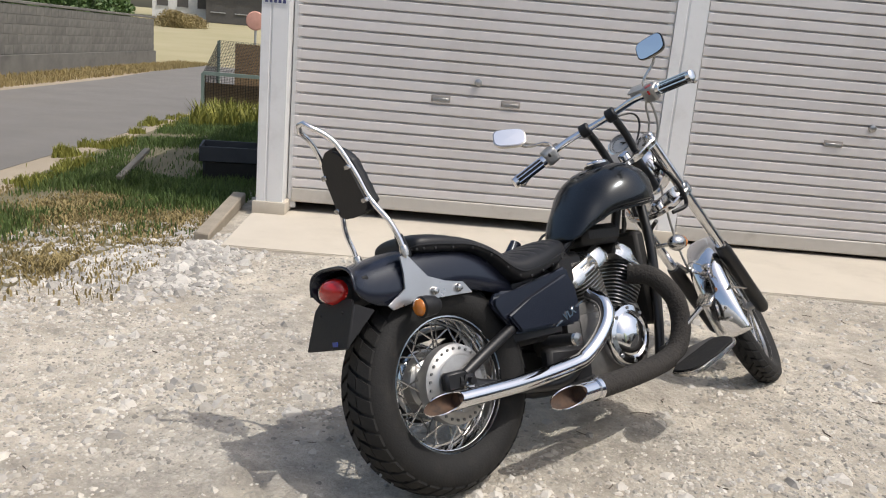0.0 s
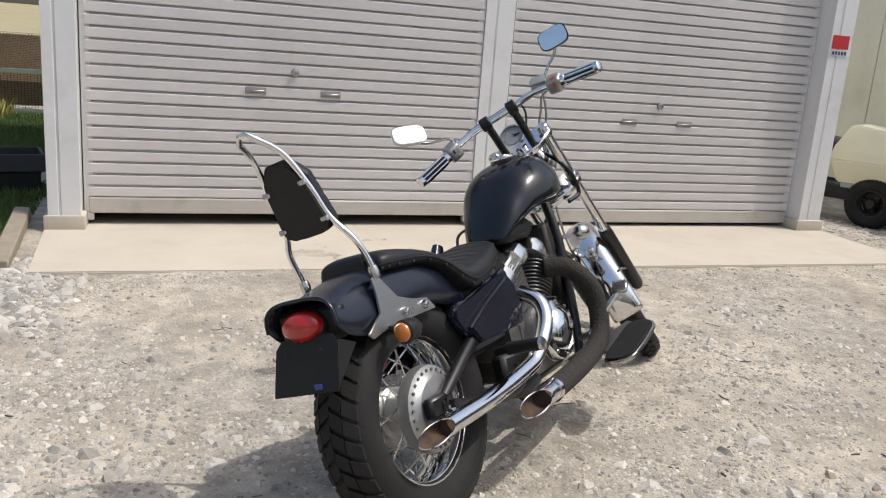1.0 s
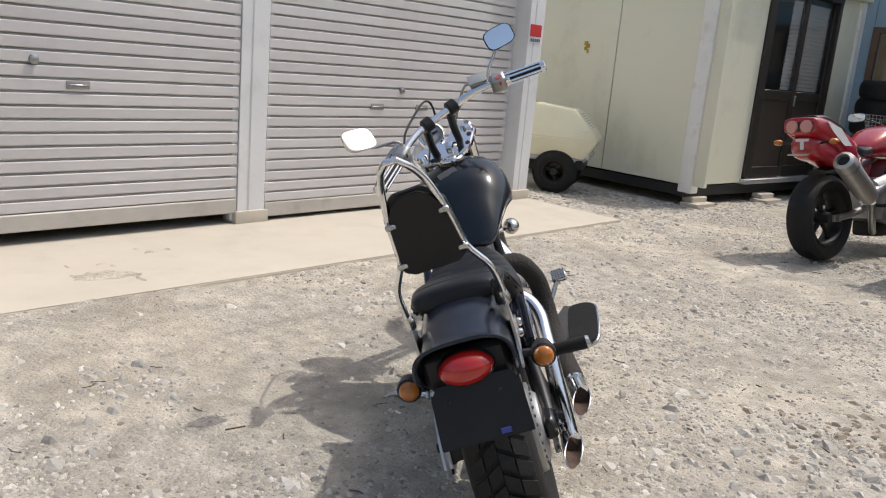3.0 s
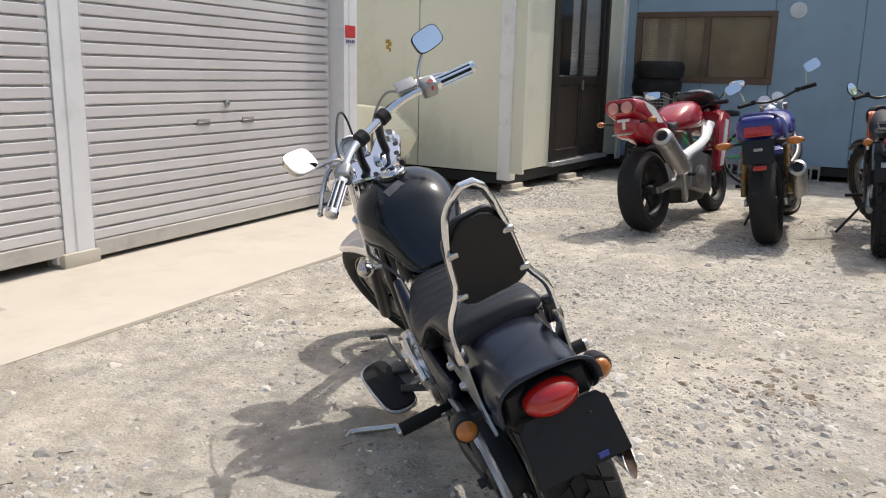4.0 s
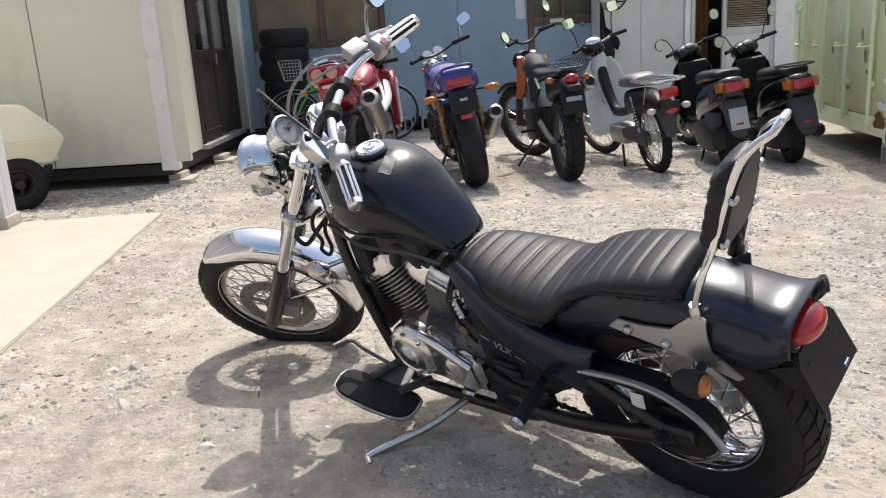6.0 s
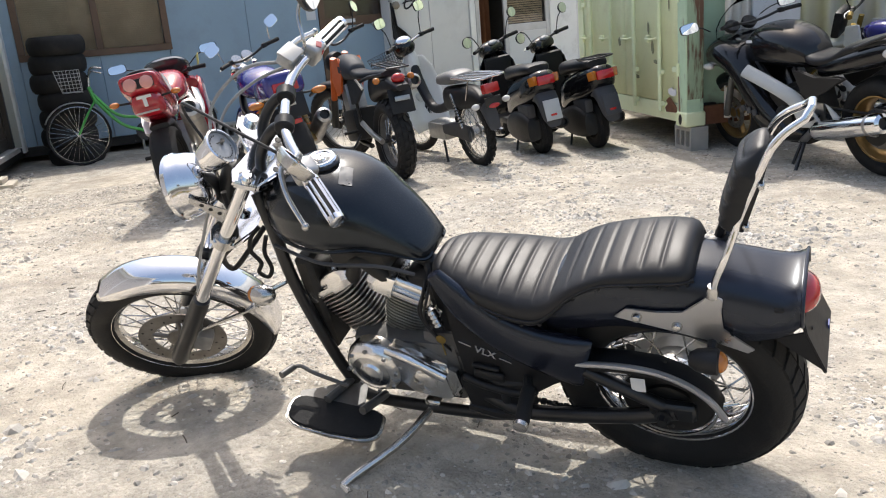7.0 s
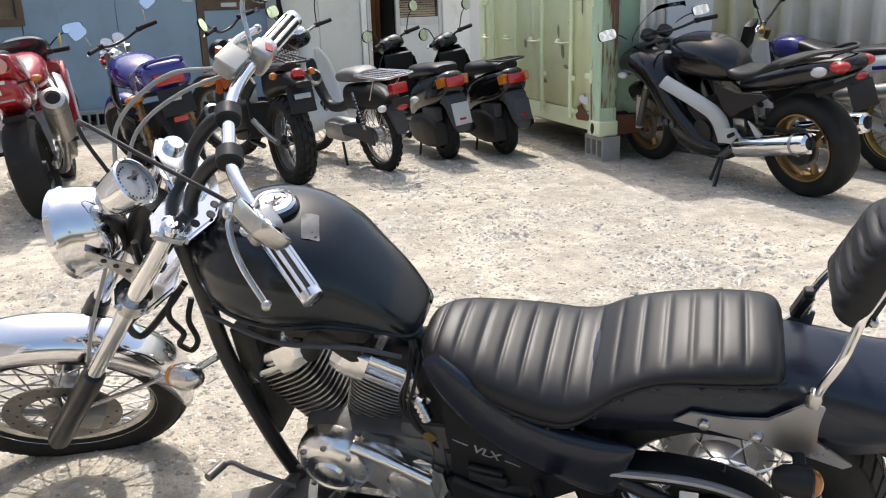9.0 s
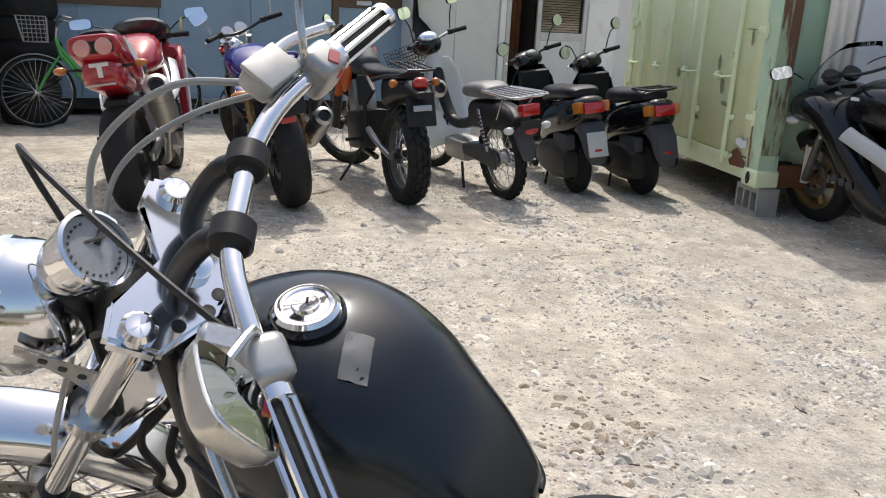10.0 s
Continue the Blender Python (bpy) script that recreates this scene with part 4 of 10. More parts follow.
# ---- grey-white building with an open doorway ----
white = thing("white_building", Matrix.Translation((BX - 0.335, 0, 0)), "grey-white panelled hut with open aluminium door", "hut", kind="structure")
for y0, y1 in ((-0.52, 0.03), (-1.09, -0.525)):
    bb("wall_panel", y0, y1, 0.12, 2.9, WHITE_WALL, "grey-white siding panel", parent=white)
bb("jamb", -1.17, -1.095, 0.12, 2.4, CREAM_TRIM, "cream jamb", x=-0.03, th=0.12, parent=white)
bb("jamb", -1.235, -1.175, 0.12, 2.4, ALU, "aluminium jamb", x=-0.03, th=0.10, parent=white)
bb("wall_panel", -2.75, -2.32, 0.12, 2.9, CREAM_TRIM, "cream wall strip", x=-0.02, th=0.10, parent=white)
bb("wall_panel", -6.0, -2.755, 0.12, 2.9, WHITE_WALL, "grey-white siding panel", parent=white)
bb("lintel", -2.32, -1.09, 2.3, 2.9, WHITE_WALL, parent=white)
leaf = new("door")
leaf.parent = white
for nm, y0, y1, z0, z1, mt in (("stile", -1.67, -1.61, 0.15, 2.3, ALU), ("stile", -2.32, -2.26, 0.15, 2.3, ALU), ("rail", -2.26, -1.67, 0.95, 1.05, ALU), ("lower_panel", -2.26, -1.67, 0.15, 0.95, WHITE_WALL)):
    bb(nm, y0, y1, z0, z1, mt, "aluminium sliding door", x=0.0, th=0.04, parent=leaf)
bb("pane", -2.26, -1.67, 1.05, 2.3, WINDOW_GLASS, "", x=0.02, th=0.006, parent=leaf, bev=0)
bm = bmesh.new()
for k in range(40):
    box(bm, (0.07, -1.965, 1.07 + 0.030 * k), (0.003, 0.56, 0.024), (0, 28, 0))
part("blind", bm, BLIND, leaf, "brown slatted blind")
bm = bmesh.new()
rows = [[V(0.55 + 0.05 * math.sin(q * 1.9), -1.15 - 0.026 * q, z) for q in range(20)] for z in (0.6, 2.4)]
loft(bm, rows, closed=False)
part("curtain", bm, TERRACOTTA, white, "orange-brown curtain inside the doorway", solid=0.01)
bb("end_wall", -0.031, 0.027, 0.12, 2.9, WHITE_WALL, "grey-white end wall", x=0.062, th=0.26, parent=white)
# inner walls coloured dark, so the doorway's shade is in the paint
bb("back_wall", -6.0, -0.034, 0.1, 2.9, ROOM_SHADE, x=2.6, th=0.06, parent=white)
bb("inner_wall", -3.0, -2.95, 0.1, 2.9, ROOM_SHADE, x=0.1, th=2.4, parent=white)
bb("roof", -6.0, 0.03, 2.9, 3.0, WHITE_WALL, x=-0.1, th=2.9, parent=white)
bb("inner_floor", -6.0, 0.0, 0.08, 0.12, TIMBER, x=0.1, th=2.4, parent=white)

# ---- green container ----
CON = Matrix.Translation((3.81, -0.605, 0.186)) @ Matrix.Rotation(radians(-13), 4, "Z")
box_c = thing("container", CON, "pale green steel storage container with rusted corner, on blocks", "storage container")
CW, CH, CL = 2.44, 2.55, 1.02


def con(name, c, s, material, label="", bev=0.006, rot=(0, 0, 0), parent=None):
    bm = bmesh.new()
    box(bm, c, s, rot, bev)
    return part(name, bm, material, parent or box_c, label)


for x in (0.07, CW - 0.07):
    con("corner_post", (x, -0.07, CH / 2), (0.15, 0.15, CH), RUSTY_POST if x < 1 else CONTAINER, "rust-streaked green corner post" if x < 1 else "")
    for z in (0.06, CH - 0.06):
        c = con("corner_casting", (x, -0.07, z), (0.178, 0.178, 0.118), CONTAINER, "heavy corner casting with oval hole", 0.012)
        bm = bmesh.new()
        lathe(bm, [(0, -0.002), (0.03, -0.002), (0.03, 0.004), (0, 0.004)], along((x, 0.020, z), (0, 1, 0)) @ Matrix.Diagonal((0.8, 1.4, 1, 1)), 16)
        part("casting_hole", bm, DARK, c)
con("rusted_face", (-0.008, -0.072, CH / 2 + 0.05), (0.006, 0.135, CH - 0.34), RUSTED_FACE, "rust-eaten side of the corner post", 0.002)
con("door_sill", (CW / 2, -0.07, 0.10), (CW - 0.32, 0.13, 0.14), CONTAINER, "rusted sill beam")
con("door_header", (CW / 2, -0.07, CH - 0.10), (CW - 0.32, 0.13, 0.16), CONTAINER)
for q in range(2):
    x0 = 0.155 + q * 1.068
    bm = bmesh.new()
    xs = [0, 0.10, 0.13, 0.42, 0.45, 0.60, 0.63, 0.92, 0.95, 1.06]
    ds = [0, 0, -0.003, -0.003, 0, 0, -0.003, -0.003, 0, 0]
    loft(bm, [[V(x0 + x, -0.035 + d, z) for x, d in zip(xs, ds)] for z in (0.18, CH - 0.18)], closed=False)
    d = part("door", bm, CONTAINER, box_c, "pale green ribbed steel door leaf", 25, solid=0.03)
    for xr in (x0 + 0.27, x0 + 0.79):
        bm = bmesh.new()
        tube(bm, [(xr, 0.03, 0.10), (xr, 0.03, CH - 0.1)], 0.017, 10)
        rod = part("lock_rod", bm, CONTAINER, d, "pale green locking rod")
        for z in (0.16, 0.42, 1.75):
            bm = bmesh.new()
            box(bm, (xr, 0.012, z), (0.055, 0.04, 0.045), bev=0.008)
            part("rod_bracket", bm, CONTAINER, rod)
        bm = bmesh.new()
        tube(bm, [(xr, 0.05, 0.70), (xr + 0.10, 0.052, 0.69), (xr + 0.26, 0.042, 0.69)], 0.008, 8)
        box(bm, (xr + 0.24, 0.022, 0.69), (0.045, 0.036, 0.06), bev=0.006)
        part("lever", bm, CONTAINER, rod, "locking lever")
    for z in (0.45, 1.02, 1.65):
        xh = 0.165 if q == 0 else CW - 0.165
        bm = bmesh.new()
        box(bm, (xh, 0.006, z), (0.12, 0.018, 0.045), bev=0.006)
        tube(bm, [(xh - 0.05 * (1 - 2 * q), 0.016, z - 0.05), (xh - 0.05 * (1 - 2 * q), 0.016, z + 0.05)], 0.012, 8)
        part("hinge", bm, CONTAINER, d, "painted strap hinge")
bm = bmesh.new()
xs, zs = [], []
n = 8
for k in range(n + 1):
    y = -0.15 - (CL - 0.3) * k / n
    xs.append((y, 0.0 if (k // 2) % 2 else 0.036))
loft(bm, [[V(0.03 + d, y, z) for y, d in xs] for z in (0.16, CH - 0.1)], closed=False)
part("side_wall", bm, CONTAINER_TEAL, box_c, "teal corrugated side wall", 25, solid=0.004)
con("bottom_rail", (0.05, -CL / 2, 0.08), (0.09, CL - 0.3, 0.15), RUST, "rusted bottom rail")
con("top_rail", (0.05, -CL / 2, CH - 0.05), (0.08, CL - 0.3, 0.10), CONTAINER_TEAL)
con("side_wall", (CW - 0.05, -CL / 2, CH / 2), (0.05, CL - 0.3, CH - 0.2), CONTAINER)
con("back_wall", (CW / 2, -CL + 0.05, CH / 2), (CW - 0.2, 0.05, CH - 0.2), CONTAINER)
con("roof", (CW / 2, -CL / 2, CH - 0.02), (CW - 0.1, CL - 0.1, 0.03), CONTAINER)
con("floor", (CW / 2, -CL / 2, 0.16), (CW - 0.1, CL - 0.1, 0.03), DARK)
bm = bmesh.new()
plate(bm, [(0.155, 0.105), (0.34, 0.098), (0.37, 0.13), (0.32, 0.165), (0.345, 0.195), (0.28, 0.225), (0.20, 0.175), (0.155, 0.15)], 0.004, side(0.0085))
part("rust_patch", bm, RUST, box_c, "rust-eaten patch at the door foot")
bm = bmesh.new()
plate(bm, [(0.165, 0.245), (0.22, 0.232), (0.30, 0.25), (0.31, 0.285), (0.24, 0.305), (0.22, 0.285), (0.17, 0.30)], 0.004, side(0.0085))
part("torn_label", bm, PAPER, box_c, "torn white label")


SCUFF = mat("scuffed_green", (0.27, 0.30, 0.17), 0.7, col2=(0.17, 0.13, 0.07), scale=30)
for k, (sx, sz, sw_, sh_) in enumerate(((0.62, 0.62, 0.03, 0.10), (0.56, 0.50, 0.05, 0.03), (0.70, 0.78, 0.02, 0.09), (0.50, 0.84, 0.025, 0.05), (0.48, 0.52, 0.02, 0.13), (0.95, 0.36, 0.05, 0.03), (1.34, 0.66, 0.03, 0.07), (0.33, 1.02, 0.09, 0.008), (0.30, 0.97, 0.012, 0.10))):
    bm = bmesh.new()
    plate(bm, [(sx - sw_, sz - sh_ * 0.4), (sx - sw_ * 0.3, sz - sh_ * 0.6), (sx + sw_ * 0.6, sz - sh_ * 0.3), (sx + sw_ * 0.8, sz + sh_ * 0.3), (sx + sw_ * 0.1, sz + sh_ * 0.6), (sx - sw_ * 0.7, sz + sh_ * 0.3)], 0.003, side(0.0025 - 0.0005 * (k % 2)))
    part("scuff", bm, SCUFF, box_c, "dark scuff on the door")


def cinder_block(m, label="grey hollow concrete block under the container", cat="concrete block", group="support blocks"):
    t = thing("concrete_block", m, label, cat, group)
    bm = bmesh.new()
    # one casting with three hollows
    xs = [-0.195, -0.165, -0.075, -0.045, 0.045, 0.075, 0.165, 0.195]
    zs = [0.0, 0.034, 0.160, 0.194]
    g = {(i, k, e): bm.verts.new((xs[i], e * 0.095, zs[k])) for i in range(8) for k in range(4) for e in (-1, 1)}
    solid = [[not (k == 1 and i in (1, 3, 5)) for k in range(3)] for i in range(7)]
    for i in range(7):
        for k in range(3):
            if not solid[i][k]:
                continue
            for e in (-1, 1):
                bm.faces.new([g[i, k, e], g[i + 1, k, e], g[i + 1, k + 1, e], g[i, k + 1, e]])
            for di, dk, a, b in ((-1, 0, (i, k), (i, k + 1)), (1, 0, (i + 1, k), (i + 1, k + 1)), (0, -1, (i, k), (i + 1, k)), (0, 1, (i, k + 1), (i + 1, k + 1))):
                ni, nk = i + di, k + dk
                if not (0 <= ni < 7 and 0 <= nk < 3 and solid[ni][nk]):
                    bm.faces.new([g[a[0], a[1], -1], g[b[0], b[1], -1], g[b[0], b[1], 1], g[a[0], a[1], 1]])
    bmesh.ops.scale(bm, vec=(0.72, 0.80, 1.0), verts=bm.verts)
    part("block", bm, BLOCKSTONE, t)
    return t


for m in (CON @ Matrix.Translation((0.12, -0.10, -0.196)), CON @ Matrix.Translation((CW - 0.15, -0.10, -0.196)), CON @ Matrix.Translation((0.12, -CL + 0.12, -0.196)), CON @ Matrix.Translation((CW - 0.15, -CL + 0.12, -0.196))):
    cinder_block(m)
for y in (2.20, 2.60, 3.1, 4.9):
    cinder_block(Matrix.Translation((BX - 0.10, y, -0.012)) @ Matrix.Rotation(radians(90), 4, "Z"), "grey hollow concrete block against the office base", "concrete block", "office blocks")

# ---- grey sheet fence beyond the black motorcycle ----
fence = thing("fence", Matrix.Translation((3.5, -2.30, 0)) @ Matrix.Rotation(radians(3), 4, "Z"), "grey ribbed sheet metal fence", "fence", kind="structure")
bm = bmesh.new()
prof = []
for k in range(58):
    x = -11 + k * 0.25
    prof += [(x, 0), (x + 0.14, 0), (x + 0.155, 0.045), (x + 0.235, 0.045)]
loft(bm, [[V(x, y, z) for x, y in prof] for z in (0.0, 2.9)], closed=False)
part("sheet", bm, FENCE, fence, "", 25, solid=0.003)
for k in range(4):
    bm = bmesh.new()
    tube(bm, [(-10 + 3.2 * k, -0.06, 0), (-10 + 3.2 * k, -0.06, 2.9)], 0.03, 10)
    part("post", bm, GALV, fence)
side_sheet = thing("sheet_panel", CON @ Matrix.Translation((-0.035, -0.31, -0.19)), "pale grey sheet panel against the container side", "metal sheet", kind="structure")
bm = bmesh.new()
box(bm, (0, -0.425, 1.52), (0.03, 0.41, 2.56), bev=0.005)
part("sheet", bm, PALE_SHEET, side_sheet)
bm = bmesh.new()
loft(bm, [[V(0.012 - (0.03 if k % 4 in (1, 2) else 0), -0.215 * k / 12, z) for k in range(13)] for z in (0.24, 2.8)], closed=False)
part("ribbed_sheet", bm, FENCE, side_sheet, "", 25, None, "", 0.003)

# ---- road side beyond the garage ----
def sheet(name, outline, z, material, label, category):
    bm = bmesh.new()
    bm.faces.new([bm.verts.new((x, y, z)) for x, y in outline])
    r = bmesh.ops.extrude_face_region(bm, geom=bm.faces[:])
    bmesh.ops.translate(bm, vec=(0, 0, -0.05), verts=[v for v in r["geom"] if isinstance(v, bmesh.types.BMVert)])
    return tagged(part(name, bm, material), label, category, kind="structure")


sheet("road", [(-3.30, -30), (-3.34, 6.2), (-3.46, 9.3), (-3.62, 13), (-4.6, 32), (-6.4, 60), (-11.0, 60), (-8.0, 25), (-7.06, 17.8), (-6.85, 13.5), (-6.75, 8), (-6.7, -30)], 0.0, ASPHALT, "grey worn asphalt lane", "road")
sheet("verge", [(-2.85, -30), (-2.80, 5.2), (-3.05, 6.6), (-3.25, 8.6), (-3.42, 12.4), (-3.62, 13), (-3.46, 9.3), (-3.34, 6.2), (-3.30, -30)], -0.004, SOIL, "sandy verge beside the lane", "verge")
sheet("far_verge", [(-6.7, -30), (-6.75, 8), (-6.85, 13.5), (-7.06, 17.8), (-8.0, 25), (-11, 60), (-14, 60), (-10.2, 27.5), (-8.7, 18.4), (-8.3, 14.2), (-7.9, -30)], -0.006, SOIL, "sandy verge below the block wall", "verge")
sheet("field", [(-60, 28), (-9.6, 28), (-4.4, 28), (-3.6, 16), (8, 16), (40, 28), (40, 130), (-60, 130)], -0.004, FIELD, "pale dry field beyond the lane", "field")
for v in bpy.data.objects["field"].data.vertices:
    v.co.z += 0.035 * max(0, v.co.y - 28)


def blades(name, count, area, h, material, label, seed, weight, width=0.006, lean=0.5):
    r = np.random.RandomState(seed)
    vs, fs = [], []
    made = 0
    while made < count:
        x, y = r.uniform(area[0], area[2]), r.uniform(area[1], area[3])
        wt = weight(x, y)
        if r.uniform() > wt:
            continue
        made += 1
        hh = h * r.uniform(0.45, 1.3) * (0.35 + 0.65 * min(1, wt))
        a = r.uniform(0, 6.28)
        b = r.uniform(0, 6.28)
        w = width * r.uniform(0.6, 1.4)
        dx, dy = math.cos(a) * w, math.sin(a) * w
        lx, ly = math.cos(b) * hh * lean * r.uniform(0.2, 1), math.sin(b) * hh * lean * r.uniform(0.2, 1)
        k = len(vs)
        vs += [(x - dx, y - dy, -0.02), (x + dx, y + dy, -0.02), (x + lx * 0.35 + dx * 0.8, y + ly * 0.35 + dy * 0.8, hh * 0.55), (x + lx * 0.35 - dx * 0.8, y + ly * 0.35 - dy * 0.8, hh * 0.55), (x + lx, y + ly, hh)]
        fs += [(k, k + 1, k + 2, k + 3), (k + 3, k + 2, k + 4)]
    m = bpy.data.meshes.new(name)
    m.from_pydata(vs, [], fs)
    m.materials.append(material)
    return tagged(new(name, m), label, "grass", kind="stuff")


def green_w(x, y):
    edge = -2.75 - 0.10 * max(0, y - 5)
    if x < edge or x > -1.30:
        return 0.0
    d = noise.noise(V(x * 1.4, y * 1.4, 0.3)) * 0.5 + 0.5
    inner = min(1, max(0, (y - 4.75 - (x + 1.6) * 0.6) / 1.3))
    return min(1, max(0.02, d * 3.0 - 1.0)) * inner * (0.35 if x < -2.4 else 1)


def dry_w(x, y):
    if x < -3.0 or x > -1.35:
        return 0.0
    d = noise.noise(V(x * 1.7, y * 1.7, 5.3)) * 0.5 + 0.5
    near = min(1, max(0, (y - 3.6) / 0.6)) * min(1, max(0, (6.4 - y) / 1.2))
    return max(0, d * 1.3 - 0.35) * near * (0.2 if x > -1.75 and y < 4.7 else 1)


blades("grass", 60000, (-3.4, 3.6, -1.28, 12.2), 0.11, GRASS, "rough green grass between garage and lane", 21, green_w, 0.0045)
blades("dry_grass", 13000, (-3.0, 3.6, -1.35, 6.6), 0.05, GRASS_DRY, "dry straw and trampled grass", 22, dry_w, 0.005, 1.4)
blades("verge_weeds", 3500, (-3.6, 4.6, -2.7, 12.4), 0.10, WEED, "sparse weeds along the sandy verge", 23, lambda x, y: (max(0, noise.noise(V(x * 3, y * 3, 9.0)) * 2.2 - 0.2)) if abs(x + 2.9 + 0.09 * (y - 5)) < 0.22 else 0.0, 0.007)
blades("far_verge_grass", 9000, (-10.5, 8.0, -6.9, 29.0), 0.09, GRASS_DRY, "low dry grass under the block wall", 24, lambda x, y: 1.0 if -0.06 * (y - 8) - 7.9 < x < -0.058 * (y - 8) - 6.75 else 0.0, 0.012)
blades("weed_clump", 900, (-3.15, 10.6, -2.3, 11.8), 0.26, WEED, "yellow-green tall weeds beside the cage", 25, lambda x, y: 1.0, 0.014, 0.7)

# block wall along the far side of the lane
wall = thing("block_wall", Matrix.Translation((-8.13, 13.4, 0)) @ Matrix.Rotation(radians(94.7), 4, "Z"), "weathered grey concrete block wall with dark stained foot", "block wall", kind="structure")
bm = bmesh.new()
box(bm, (2.2, 0, 0.19), (22.2, 0.20, 0.42), bev=0.01)
part("footing", bm, WALLBLOCK, wall, "dark stained concrete footing")
bm = bmesh.new()
box(bm, (0, 0, 0), (0.382, 0.12, 0.182), bev=0.003)
bm2 = bpy.data.meshes.new("block")
bm.to_mesh(bm2)
bm.free()
bm2.materials.append(WALLBLOCK)
for row in range(5):
    for k in range(46):
        x = -2.6 + 0.39 * k + (0.195 if row % 2 else 0)
        if x < 13.1:
            share("block", bm2, wall, Matrix.Translation((x, 0.0, 0.50 + 0.19 * row)))
bm = bmesh.new()
box(bm, (2.2, 0, 1.40), (22.2, 0.16, 0.06), bev=0.01)
part("coping", bm, WALLBLOCK, wall)
bm = bmesh.new()
box(bm, (2.2, 0.0, 0.85), (22.0, 0.106, 1.0))
part("joint", bm, WALLBLOCK, wall)


def leaf_mass(name, m, blobs, count, size, material, label, category, seed, trunk=None):
    """A bush: twigs under a crown of many small leaves."""
    t = thing(name, m, label, category)
    r = np.random.RandomState(seed)
    vs, fs = [], []
    for k in range(count):
        c, s = blobs[r.randint(len(blobs))]
        d = r.normal(0, 1, 3)
        d /= np.linalg.norm(d)
        rad = r.uniform(0.55, 1.05)
        p = np.array(c) + d * np.array(s) * rad
        a, b = r.normal(0, 1, 3), r.normal(0, 1, 3)
        a /= np.linalg.norm(a)
        b -= a * a.dot(b)
        b /= np.linalg.norm(b)
        sz = size * r.uniform(0.6, 1.4)
        q = len(vs)
        vs += [tuple(p - a * sz), tuple(p + b * sz * 0.5), tuple(p + a * sz), tuple(p - b * sz * 0.5)]
        fs.append((q, q + 1, q + 2, q + 3))
    me = bpy.data.meshes.new("crown")
    me.from_pydata(vs, [], fs)
    me.materials.append(material)
    o = new("crown", me)
    o.parent = t
    bm = bmesh.new()
    for k in range(14):
        c, s = blobs[k % len(blobs)]
        tube(bm, [(c[0] * 0.8, c[1] * 0.8, 0), (c[0] + r.uniform(-0.2, 0.2), c[1], c[2] * 0.6), (c[0] + r.uniform(-0.4, 0.4), c[1] + r.uniform(-0.3, 0.3), c[2] + s[2] * 0.5)], 0.03, 6, radii=[0.04, 0.025, 0.01])
    part("limbs", bm, TIMBER, t)
    return t


rb = np.random.RandomState(8)
leaf_mass("hedge", Matrix.Translation((-10.7, 21.5, 0)) @ Matrix.Rotation(radians(98), 4, "Z"), [((x, rb.uniform(-0.4, 0.4), 1.5 + rb.uniform(-0.25, 0.35)), (0.7, 0.7, 0.62)) for x in np.arange(-4.5, 9.6, 0.8)], 20000, 0.075, HEDGE, "dense green hedge behind the block wall", "hedge", 31)
leaf_mass("bush", Matrix.Translation((-19.3, 60, 1.1)), [((rb.uniform(-1.3, 1.3), rb.uniform(-1, 1), rb.uniform(0.0, 0.8)), (0.9, 0.8, 0.6)) for k in range(10)], 14000, 0.06, GRASS_DRY, "dry brown brush heap at the field edge", "bush", 32)


def far_house(x, y, w, d, h, rot, wall_mat, roof_mat, label, wins, storeys=1):
    t = thing("house", Matrix.Translation((x, y, 0.035 * max(0, y - 28) - 0.1)) @ Matrix.Rotation(radians(rot), 4, "Z"), label, "house", "far houses")
    bm = bmesh.new()
    box(bm, (0, 0, h / 2), (w, d, h))
    part("wall", bm, wall_mat, t)
    bm = bmesh.new()
    e = 0.5
    plate(bm, [(-d / 2 - e, h - 0.05), (d / 2 + e, h - 0.05), (0, h + d * 0.28)], w + 2 * e, Matrix(((0, 0, 1, 0), (1, 0, 0, 0), (0, 1, 0, 0), (0, 0, 0, 1))))
    part("roof", bm, roof_mat, t)
    for k in range(wins):
        for s in range(storeys):
            wd = new("window")
            wd.parent = t
            cx, cz = -w / 2 + w * (k + 0.5) / wins, h * (0.35 if storeys == 1 else 0.22 + 0.5 * s) + 0.3
            bm = bmesh.new()
            box(bm, (cx, -d / 2 - 0.02, cz), (w / wins * 0.55, 0.06, 1.0))
            part("pane", bm, HOUSE_DARK, wd)
            bm = bmesh.new()
            box(bm, (cx, -d / 2 - 0.03, cz - 0.55), (w / wins * 0.62, 0.10, 0.08))
            part("sill", bm, ALU, wd)
    return t


far_house(-26.2, 84, 5.5, 7, 6.0, 14, HOUSE_WHITE, HOUSE_WHITE, "white two-storey house across the field", 3, 2)
far_house(-19.8, 82, 6.5, 7, 3.4, 10, HOUSE_DARK, ROOF_DARK, "dark timber house with grey tiled roof", 3)
far_house(-38.0, 82, 12, 8, 5.5, 12, HOUSE_TAN, ROOF_DARK, "tan house beyond the hedge", 3, 2)
far_house(-12.8, 17.2, 5.5, 5, 4.2, 98, HOUSE_WHITE, ROOF_DARK, "pale house behind the block wall", 2)

